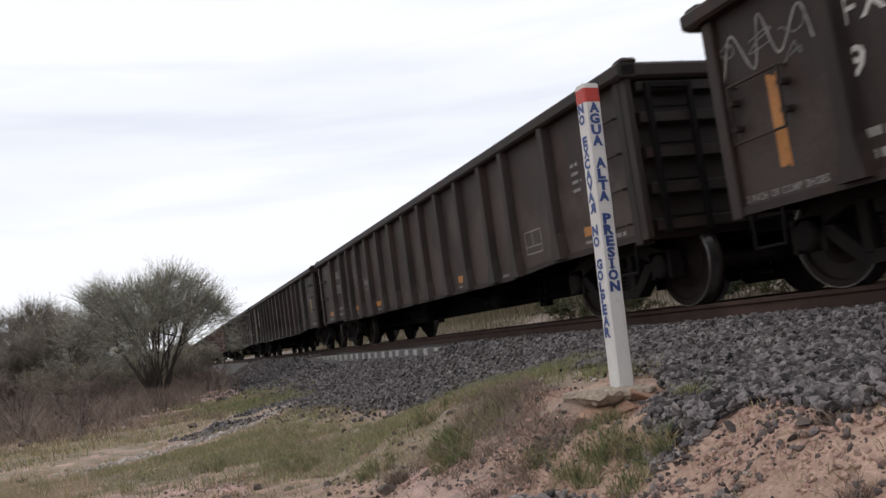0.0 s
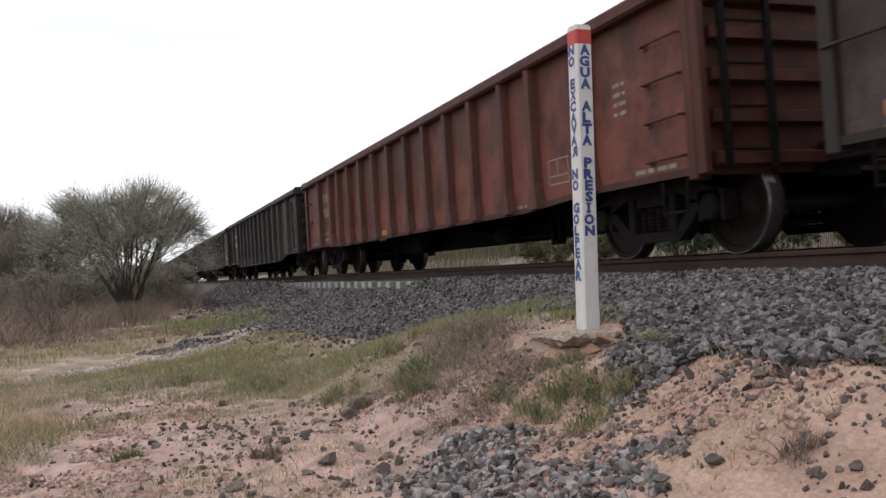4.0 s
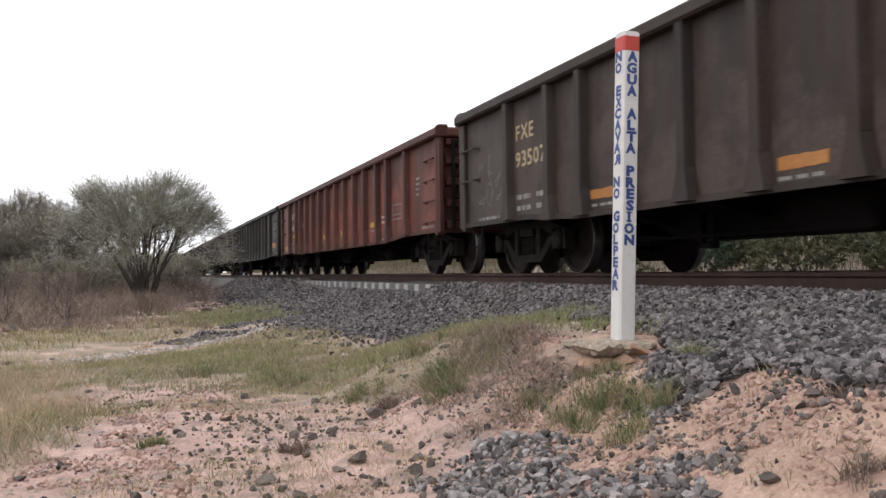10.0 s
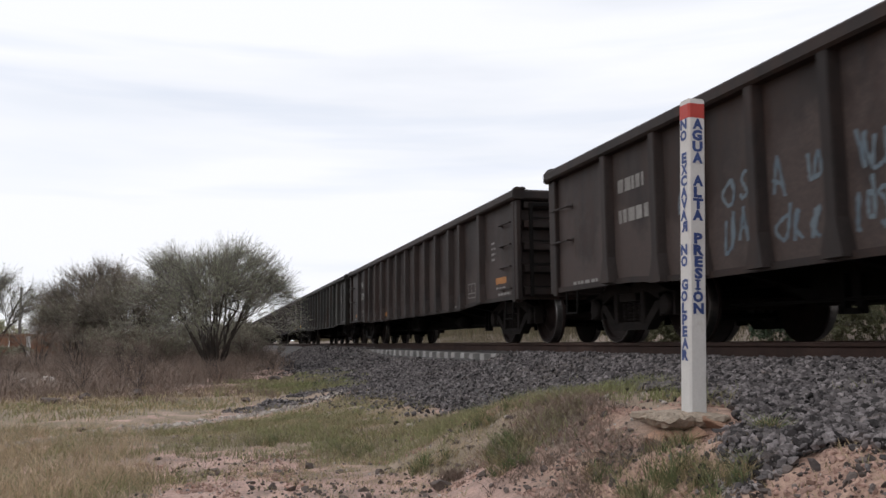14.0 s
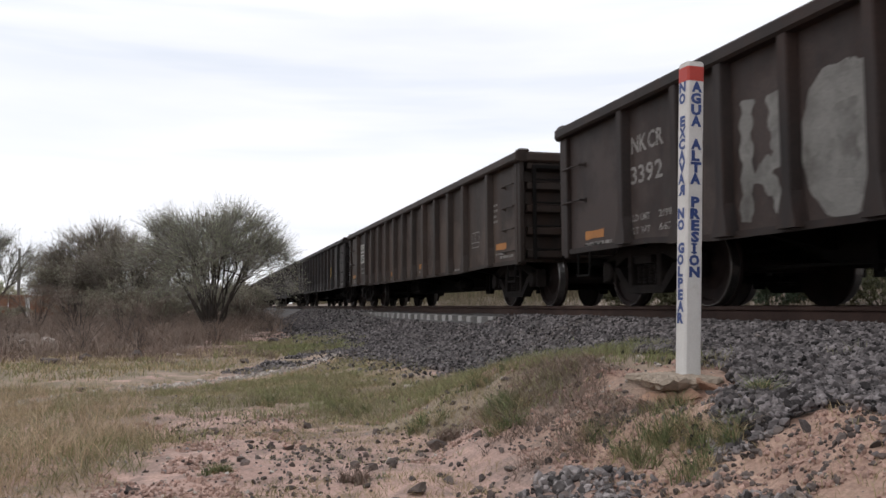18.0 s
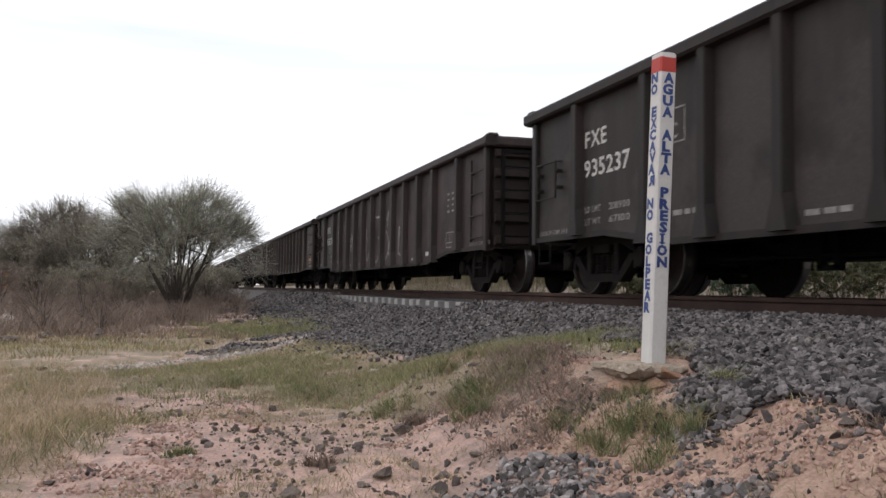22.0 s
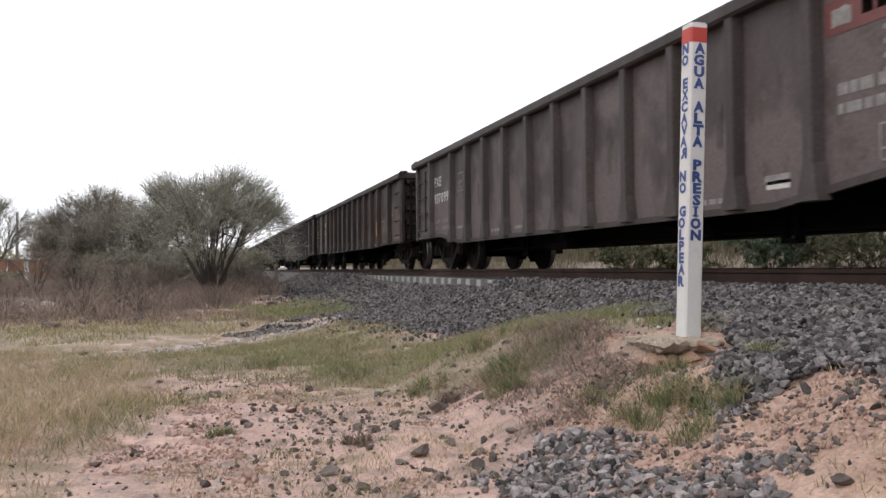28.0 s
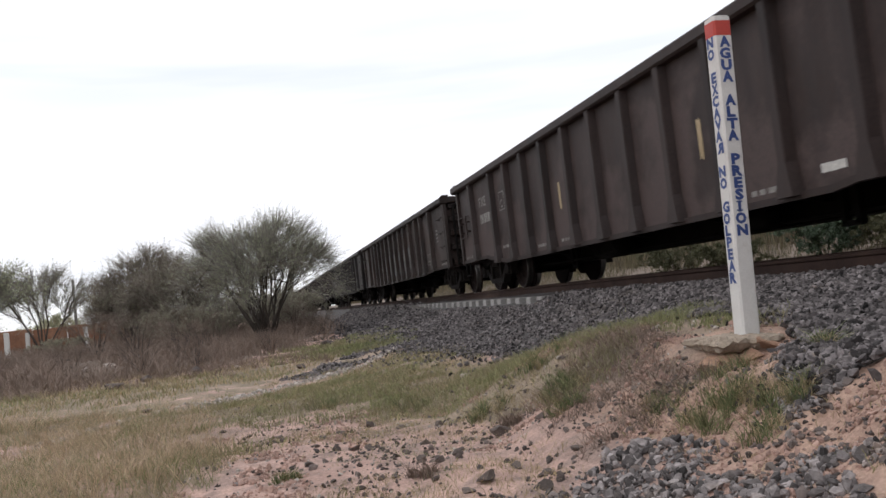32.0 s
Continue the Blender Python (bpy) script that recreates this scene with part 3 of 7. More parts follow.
def ground_sheet():
    xs = np.unique(np.concatenate([[-2600, -1200, -600, -300, -160, -90, -60, -45, -35, -28, -22, -17, -13], np.arange(-10, -3, 0.5), np.arange(-3, 4.9, 0.06),
                                   np.arange(5, 16, 0.5), [18, 21, 25, 30, 40, 60, 100, 180, 350, 700, 1300, 2600]]))
    ys = np.unique(np.concatenate([[-2600, -1200, -600, -300, -150, -80, -50, -30, -20, -14, -9, -6, -4, -2, -1, 0, 0.6], np.arange(1, 12, 0.07), np.arange(12, 36, 0.3),
                                   np.arange(36, 100, 3), [110, 130, 160, 220, 320, 500, 800, 1300, 2600]]))
    gx, gy = np.meshgrid(xs, ys, indexing="ij")
    z = land(gx, gy)
    z = z - (0.07 + 0.22 * step(0.4, 0.9, gx - toe(gy))) * step(0.0, 0.25, gx - toe(gy)) * (1 - step(8.6, 8.9, gx))
    n = len(ys)
    i, j = np.meshgrid(np.arange(len(xs) - 1), np.arange(n - 1), indexing="ij")
    q = (i * n + j).ravel()
    me = raw_mesh("ground", np.stack([gx, gy, z], -1).reshape(-1, 3), np.stack([q, q + n, q + n + 1, q + 1], -1), GROUND)
    turf = np.zeros(gx.shape)
    for poly in TURF:
        turf = np.maximum(turf, soft_inside(gx, gy, poly) * 0.8)
    turf = np.maximum(turf, soft_inside(gx, gy, STRAW_ZONE) * 0.5)
    turf = turf * (gx < 8.8)
    turf = np.maximum(turf, 0.62 * step(7.4, 9.0, gy) * (1 - step(16, 18, gy)) * (1 - step(2.4, 3.0, gx)))
    turf = turf * step(0.25, 0.7, off_strip(gx, gy) + 0.5 * (vnoise(gx * 2, gy * 2, 71) - 0.5))
    brush = np.maximum(inside(gx, gy, SCRUB_ZONE) * 1.0, (np.abs(gx) > 60) * 0.8)
    brush = np.maximum(brush, 0.85 * np.exp(-(((gx - 2.15) / 0.3) ** 2) - ((gy - 5.1) / 0.6) ** 2))
    brush = np.maximum(brush, 0.56 * np.exp(-(((gx - 2.15) / 0.55) ** 2) - ((gy - 4.5) / 0.75) ** 2))
    # the far side gets the dark scrub colour too, standing in for shadow
    brush = np.maximum(brush, (gx > 8.8) * 1.0)
    red = np.clip(step(1.5, 1.9, gx) * (1 - step(3.2, 3.6, gx)) * (1 - step(5.0, 5.8, gy)), 0, 1)
    zone = me.attributes.new("zone", "FLOAT_COLOR", "POINT")
    zone.data.foreach_set("color", np.stack([turf, brush, red, np.ones(gx.shape)], -1).astype(np.float32).ravel())
    me.polygons.foreach_set("use_smooth", [True] * len(me.polygons))
    return tagged(new("ground", me), "sandy pinkish ground with patches of turf and scrub", "ground", kind="structure")


ground_sheet()


def crest(x, y):
    """Surface of the ballast."""
    x, y = np.asarray(x, float), np.asarray(y, float)
    bare = 0.14 * step(12.5, 14.0, y) * (1 - step(23.0, 26.0, y)) * (1 - step(4.75, 4.95, x))
    return land(x, y) + 0.02 - bare * step(3.2, 4.3, x) - 0.02 * (np.abs(x - TRACK) < 0.6)


def ballast_bed():
    ys = np.concatenate([np.arange(-80, 0, 2.0), np.arange(0, 12, 0.12), np.arange(12, 40, 0.35), np.arange(40, 420, 5.0)])
    us = np.concatenate([np.linspace(0, 0.42, 34), np.linspace(0.44, 1.0, 16)])
    u, y = np.meshgrid(us, ys, indexing="ij")
    x = toe(y) + u * (8.95 - toe(y))
    z = crest(x, y) + (vnoise(x * 14, y * 14, 5) - 0.5) * 0.03
    z = z - 0.12 * ((u < 0.005) | (u > 0.995))
    n = len(ys)
    i, j = np.meshgrid(np.arange(len(us) - 1), np.arange(n - 1), indexing="ij")
    q = (i * n + j).ravel()
    me = raw_mesh("ballast_bed", np.stack([x, y, z], -1).reshape(-1, 3), np.stack([q, q + n, q + n + 1, q + 1], -1), BALLAST_BED)
    me.polygons.foreach_set("use_smooth", [True] * len(me.polygons))
    return tagged(new("ballast_bed", me), "grey crushed stone bed under the railway track", "ballast", kind="structure")


BED = ballast_bed()

# ---- the track ----
def rail(x):
    h = RAIL
    prof = [(-0.075, -0.172), (0.075, -0.172), (0.075, -0.158), (0.014, -0.142), (0.009, -0.05), (0.036, -0.036), (0.036, -0.006), (0.028, 0.0), (-0.028, 0.0),
            (-0.036, -0.006), (-0.036, -0.036), (-0.009, -0.05), (-0.014, -0.142), (-0.075, -0.158)]
    g = Geo()
    g.prism([(x + a, h + b) for a, b in prof], "y", -90.0, 420.0)
    return tagged(part("rail", g, RAIL_STEEL), "rust-brown steel rail on concrete sleepers", "rail", "rails of the track", "structure")


rail(TRACK - 0.753)
rail(TRACK + 0.753)


def sleeper_mesh():
    g = Geo()
    top = RAIL - 0.176
    g.prism([(-1.29, top - 0.21), (1.29, top - 0.21), (1.29, top - 0.015), (1.27, top), (0.5, top), (0.4, top - 0.04), (-0.4, top - 0.04), (-0.5, top), (-1.27, top), (-1.29, top - 0.015)], "y", -0.125, 0.125)
    return g.mesh("sleeper", SLEEPER)


SLEEPERS = tagged(new("sleepers"), "row of pale concrete sleepers half sunk in ballast", "sleepers", kind="structure")
SLEEPER_MESH = sleeper_mesh()


def rail_clip_mesh():
    g = Geo()
    g.box(-0.1, 0.1, -0.05, 0.05, RAIL - 0.178, RAIL - 0.15, 0.006)
    return g.mesh("rail_clip", RAIL_STEEL)


CLIP_MESH = rail_clip_mesh()
for n in range(130):
    s = part("sleeper", SLEEPER_MESH, SLEEPER, SLEEPERS)
    s.matrix_basis = pose(TRACK + random.uniform(-0.02, 0.02), 1.0 + 0.6 * n, random.uniform(-0.006, 0.004), 0, 0, random.uniform(-0.6, 0.6))
    if 14 < n < 50:
        for side in (-0.753, 0.753):
            c = part("rail_clip", CLIP_MESH, RAIL_STEEL, s)
            c.matrix_basis = pose(side, 0, 0)
far_sleepers = Geo()
for y in [1.0 - 0.6 * k for k in range(1, 60)] + [79.0 + 0.6 * k for k in range(260)]:
    far_sleepers.box(TRACK - 1.29, TRACK + 1.29, y - 0.12, y + 0.12, RAIL - 0.38, RAIL - 0.18)
tagged(part("far_sleepers", far_sleepers, SLEEPER), "distant concrete sleepers along the track", "sleepers", kind="stuff")


# ---- the gondola cars ----
HALF = 7.84      # half the length over the top chord
BODY = 7.70       # half the length of the body
OLD_POSTS = [1.6, 2.74, 3.5, 4.4, 5.32, 6.25, 7.2, 8.18, 9.1, 10.03, 10.95, 11.93, 12.68, 13.86]
WIDE_POSTS = [1.53] + [2.92 + 0.99 * i for i in range(11)] + [14.2]
MODERN_POSTS = [1.41] + WIDE_POSTS[1:]
# places of the side posts from the trailing end, sill at the ends and between the bogies, foot of the posts there, change of the top's height
STYLES = {
    "modern": (MODERN_POSTS, 0.66, 0.50, 0.68, 0.52, 0.0),
    "old": (OLD_POSTS, 0.68, 0.61, 0.69, 0.62, -0.025),
    "wide": (WIDE_POSTS, 0.65, 0.61, 0.66, 0.62, -0.04),
    "open_sill": (WIDE_POSTS, 0.93, 0.86, 0.7, 0.62, -0.02),
}
TAILS = {"modern": 0.0, "old": 0.18, "wide": 0.16, "open_sill": 0.18}  # how much further the trailing end reaches
NARROW = 0.12
GAUGE_SIDE = 1.50  # before narrowing; outer face of the side sheets
AXLE = 0.875
BOGIE = 6.48
WHEEL_R = 0.42


def side_outline(z_top, ends, middle):
    """The side sheet, from the lead end to the trailing end: the sill drops between the bogies."""
    return [(-BODY, ends), (-BODY + 1.9, ends), (-BODY + 3.2, middle), (BODY - 3.2, middle), (BODY - 1.9, ends), (BODY, ends), (BODY, z_top), (-BODY, z_top)]


def shared_meshes(style):
    """The meshes that all cars of one style share, in the car's space: rail head at 0, lead end at -y, open side at -x."""
    M = {}
    tail = TAILS[style]
    _, ends, middle, foot_ends, foot_middle, rise = STYLES[style]
    for s, key in ((-1, "near"), (1, "far")):
        g = Geo()
        g.prism(side_outline(2.25, ends, middle), "x", s * (GAUGE_SIDE - 0.02), s * GAUGE_SIDE)
        M["side_sheet", key] = g.mesh("side_sheet", GREY_BROWN)
        g = Geo()
        g.prism([(s * 1.44, 2.205), (s * 1.60, 2.205), (s * 1.625, 2.23), (s * 1.625, 2.32), (s * 1.605, 2.342), (s * 1.46, 2.342), (s * 1.44, 2.32)], "y", -HALF, HALF)
        M["top_chord", key] = g.mesh("top_chord", GREY_BROWN)
        # bottom flange that follows the sill
        g = Geo()
        low = side_outline(0, ends, middle)[:6]
        g.prism([(y, z - 0.012) for y, z in low] + [(y, z + 0.05) for y, z in low[::-1]], "x", s * GAUGE_SIDE, s * 1.54)
        M["side_sill", key] = g.mesh("side_sill", GREY_BROWN)
        g = Geo()
        g.box(min(s * 1.42, s * 1.56), max(s * 1.42, s * 1.56), -0.06, 0.06, 0.62, 2.2, 0.012)
        M["corner_post", key] = g.mesh("corner_post", GREY_BROWN)
    for kind in ("deep", "shallow"):
        z0 = foot_middle if kind == "deep" else foot_ends
        g = Geo()
        # pressed hat section, flaring at the foot
        g.prism([(-GAUGE_SIDE, -0.085), (-1.585, -0.06), (-1.6, -0.05), (-1.6, 0.05), (-1.585, 0.06), (-GAUGE_SIDE, 0.085)], "z", z0 + 0.3, 2.21)
        g.add([(-1.5, -0.085, z0 + 0.3), (-1.6, -0.05, z0 + 0.3), (-1.6, 0.05, z0 + 0.3), (-1.5, 0.085, z0 + 0.3),
               (-1.5, -0.15, z0), (-1.615, -0.12, z0), (-1.615, 0.12, z0), (-1.5, 0.15, z0)],
              [(0, 1, 5, 4), (1, 2, 6, 5), (2, 3, 7, 6), (4, 5, 6, 7), (0, 4, 7, 3)])
        M["side_post", kind] = g.mesh("side_post", GREY_BROWN)
    g = Geo()
    g.box(-1.5, 1.5, -0.03, 0.03, 0.66, 2.21)
    M["end_sheet"] = g.mesh("end_sheet", GREY_BROWN)
    g = Geo()
    g.prism([(0.0, -0.075), (0.09, -0.045), (0.09, 0.045), (0.0, 0.075)], "x", -1.42, 1.42)
    M["end_rib"] = g.mesh("end_rib", GREY_BROWN)
    g = Geo()
    g.box(-1.62, 1.62, -0.09, 0.11, 2.19, 2.35, 0.03)
    g.box(-1.58, -1.4, -0.06, 0.12, 2.33, 2.39, 0.025)
    g.box(1.4, 1.58, -0.06, 0.12, 2.33, 2.39, 0.025)
    M["end_chord"] = g.mesh("end_chord", GREY_BROWN)
    g = Geo()
    g.prism([(-1.345, 0.7), (-1.295, 0.7), (-1.295, 2.1), (-0.885, 2.1), (-0.885, 0.7), (-0.835, 0.7), (-0.835, 2.15), (-1.345, 2.15)], "y", 0.08, 0.13)
    M["end_ladder"] = g.mesh("end_ladder", UNDERGEAR)
    g = Geo()
    g.tube([(-1.34, 0.125, 0), (-0.84, 0.125, 0)], 0.013, 6)
    M["rung"] = g.mesh("rung", UNDERGEAR)
    for s, key in ((-1, "near"), (1, "far")):
        g = Geo()
        a, b = sorted((s * (GAUGE_SIDE - 0.02), s * (GAUGE_SIDE + 0.05)))
        g.box(a, b, BODY - 0.02, HALF - 0.04, 0.66, 2.21, 0.006)
        M["end_flange", key] = g.mesh("end_flange", GREY_BROWN)
    g = Geo()
    g.tube([(-1.5, -0.26, 0), (-1.57, -0.25, 0), (-1.575, 0.0, 0), (-1.57, 0.25, 0), (-1.5, 0.26, 0)], 0.013, 6)
    for y in (-0.26, 0.26):
        g.box(-1.512, -1.5, y - 0.03, y + 0.03, -0.03, 0.03)
    M["grab_iron"] = g.mesh("grab_iron", UNDERGEAR)
    g = Geo()
    for y in (-0.28, 0.28):
        g.box(-1.56, -1.525, y - 0.02, y + 0.02, 0.78, 2.08, 0.005)
    for z in (0.84, 1.18, 1.52, 1.86):
        g.tube([(-1.56, -0.3, z), (-1.56, 0.3, z)], 0.012, 6)
        for y in (-0.28, 0.28):
            g.box(-1.53, -1.5, y - 0.025, y + 0.025, z - 0.02, z + 0.02)
    M["framed_ladder"] = g.mesh("framed_ladder", UNDERGEAR)
    g = Geo()
    g.tube([(-1.5, -0.28, 1.62), (-1.58, -0.27, 1.62), (-1.58, -0.27, 1.18), (-1.58, 0.27, 1.18), (-1.58, 0.27, 1.62), (-1.5, 0.28, 1.62)], 0.014, 6)
    g.tube([(-1.58, -0.27, 1.62), (-1.58, 0.27, 1.62)], 0.012, 6)
    for y in (-0.27, 0.27):
        for z in (1.3, 1.5):
            g.box(-1.58, -1.5, y - 0.03, y + 0.03, z - 0.02, z + 0.02)
    M["grab_frame"] = g.mesh("grab_frame", UNDERGEAR)
    g = Geo()
    g.tube([(-1.52, -0.17, 0.66), (-1.53, -0.16, 0.38), (-1.53, 0.16, 0.38), (-1.52, 0.17, 0.66)], 0.016, 6)
    M["stirrup_step"] = g.mesh("stirrup_step", UNDERGEAR)
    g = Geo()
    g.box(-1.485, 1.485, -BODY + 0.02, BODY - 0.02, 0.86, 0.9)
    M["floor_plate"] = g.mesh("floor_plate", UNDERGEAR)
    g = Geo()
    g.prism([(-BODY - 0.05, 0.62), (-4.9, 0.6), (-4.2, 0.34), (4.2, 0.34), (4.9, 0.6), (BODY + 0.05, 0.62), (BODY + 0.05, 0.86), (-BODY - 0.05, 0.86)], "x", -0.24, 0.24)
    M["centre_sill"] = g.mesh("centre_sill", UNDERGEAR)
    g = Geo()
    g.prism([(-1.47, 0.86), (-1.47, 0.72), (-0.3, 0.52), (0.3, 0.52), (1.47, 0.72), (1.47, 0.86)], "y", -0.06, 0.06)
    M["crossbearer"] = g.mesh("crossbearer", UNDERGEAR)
    g = Geo()
    g.box(-0.18, 0.18, -0.55, 0.0, 0.72, 0.92, 0.02)
    g.prism([(-0.13, -0.5), (-0.17, -0.72), (-0.1, -0.84), (0.04, -0.8), (0.02, -0.68), (0.12, -0.66), (0.16, -0.76), (0.19, -0.7), (0.15, -0.5)], "z", 0.7, 0.96)
    M["coupler"] = g.mesh("coupler", TRUCK_IRON)
    g = Geo()
    g.tube([(0.32, -0.1, 0.62), (0.34, -0.3, 0.5), (0.33, -0.46, 0.3), (0.26, -0.58, 0.26), (0.18, -0.66, 0.36)], 0.025, 6)
    M["air_hose"] = g.mesh("air_hose", UNDERGEAR, True)
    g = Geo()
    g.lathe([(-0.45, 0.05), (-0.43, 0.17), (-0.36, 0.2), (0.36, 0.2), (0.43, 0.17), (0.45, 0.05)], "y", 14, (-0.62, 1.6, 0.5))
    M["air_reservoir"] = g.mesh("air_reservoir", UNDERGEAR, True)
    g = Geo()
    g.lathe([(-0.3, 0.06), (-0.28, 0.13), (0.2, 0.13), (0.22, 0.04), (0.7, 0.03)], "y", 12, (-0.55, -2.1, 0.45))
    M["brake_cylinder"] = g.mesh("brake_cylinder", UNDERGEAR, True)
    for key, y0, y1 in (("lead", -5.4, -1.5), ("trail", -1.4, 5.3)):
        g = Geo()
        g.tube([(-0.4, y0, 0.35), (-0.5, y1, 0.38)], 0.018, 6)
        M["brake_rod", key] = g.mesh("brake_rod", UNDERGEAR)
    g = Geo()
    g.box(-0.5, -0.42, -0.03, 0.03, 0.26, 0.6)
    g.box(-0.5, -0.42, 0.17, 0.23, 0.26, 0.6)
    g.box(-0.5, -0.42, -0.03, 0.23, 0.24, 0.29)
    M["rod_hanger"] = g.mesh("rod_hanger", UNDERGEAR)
    # bogie
    for s, key in ((-1, "near"), (1, "far")):
        a, b = sorted((s * 0.92, s * 1.06))
        g = Geo()
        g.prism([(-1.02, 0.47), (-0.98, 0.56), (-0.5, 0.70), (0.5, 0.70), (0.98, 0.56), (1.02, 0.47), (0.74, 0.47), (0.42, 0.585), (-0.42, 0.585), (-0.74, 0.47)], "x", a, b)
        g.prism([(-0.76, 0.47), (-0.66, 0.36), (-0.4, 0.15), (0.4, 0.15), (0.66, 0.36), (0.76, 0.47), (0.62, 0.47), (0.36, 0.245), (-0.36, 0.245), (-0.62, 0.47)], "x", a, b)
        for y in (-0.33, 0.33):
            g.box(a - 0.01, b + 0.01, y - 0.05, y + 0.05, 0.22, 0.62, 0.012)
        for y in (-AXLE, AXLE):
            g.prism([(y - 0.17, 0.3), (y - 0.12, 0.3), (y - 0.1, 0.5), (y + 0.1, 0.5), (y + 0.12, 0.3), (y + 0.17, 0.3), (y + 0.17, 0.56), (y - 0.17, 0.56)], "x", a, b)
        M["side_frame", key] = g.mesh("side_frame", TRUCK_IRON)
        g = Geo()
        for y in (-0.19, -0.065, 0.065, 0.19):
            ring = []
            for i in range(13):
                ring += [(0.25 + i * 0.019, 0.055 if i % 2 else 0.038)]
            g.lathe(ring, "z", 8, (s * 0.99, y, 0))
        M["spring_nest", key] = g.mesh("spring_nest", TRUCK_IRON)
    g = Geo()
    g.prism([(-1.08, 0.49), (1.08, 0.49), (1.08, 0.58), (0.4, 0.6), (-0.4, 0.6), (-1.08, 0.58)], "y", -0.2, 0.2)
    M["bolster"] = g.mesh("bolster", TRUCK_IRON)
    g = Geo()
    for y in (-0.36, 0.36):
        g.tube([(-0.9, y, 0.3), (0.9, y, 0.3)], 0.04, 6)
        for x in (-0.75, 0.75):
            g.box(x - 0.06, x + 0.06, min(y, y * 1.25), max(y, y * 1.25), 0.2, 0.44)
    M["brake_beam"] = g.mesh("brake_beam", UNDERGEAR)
    # wheels, round their own axle
    g = Geo()
    r = WHEEL_R
    g.lathe([(-0.9, 0.07), (0.9, 0.07)], "x", 12)
    for s in (-1, 1):
        prof = [(0.665, 0.10), (0.665, r + 0.024), (0.692, r + 0.024), (0.705, r + 0.004), (0.795, r - 0.002), (0.8, r - 0.012), (0.8, r - 0.055), (0.765, r - 0.07), (0.745, 0.24), (0.79, 0.16), (0.83, 0.12), (0.83, 0.08)]
        g.lathe([(s * a, b) for a, b in prof], "x", 30)
    M["wheelset"] = g.mesh("wheelset", WHEEL_STEEL)
    for s, key in ((-1, "near"), (1, "far")):
        g = Geo()
        g.lathe([(s * 0.70, r + 0.0055), (s * 0.796, r + 0.0025), (s * 0.8035, r - 0.003), (s * 0.8035, r - 0.008)], "x", 30, (0, 0, 0), False)
        M["tread", key] = g.mesh("tread", TREAD)
        g = Geo()
        g.lathe([(s * 0.9, 0.12), (s * 1.08, 0.12), (s * 1.1, 0.1), (s * 1.1, 0.05)], "x", 14)
        M["bearing", key] = g.mesh("bearing", TRUCK_IRON)
    for key, me in M.items():
        if (key if isinstance(key, str) else key[0]) not in ("side_frame", "spring_nest", "bolster", "brake_beam", "wheelset", "tread", "bearing"):
            for p in me.vertices:
                if abs(p.co.x) > 0.8:
                    p.co.x -= math.copysign(NARROW, p.co.x)
                if p.co.z > 1.95:
                    p.co.z += rise
        if key[0] in ("side_sheet", "top_chord", "side_sill"):
            for p in me.vertices:
                if p.co.y > BODY - 0.5:
                    p.co.y += tail * (0.66 if key[0] == "top_chord" else 1.0)
    return M


MESHES = {style: shared_meshes(style) for style in STYLES}


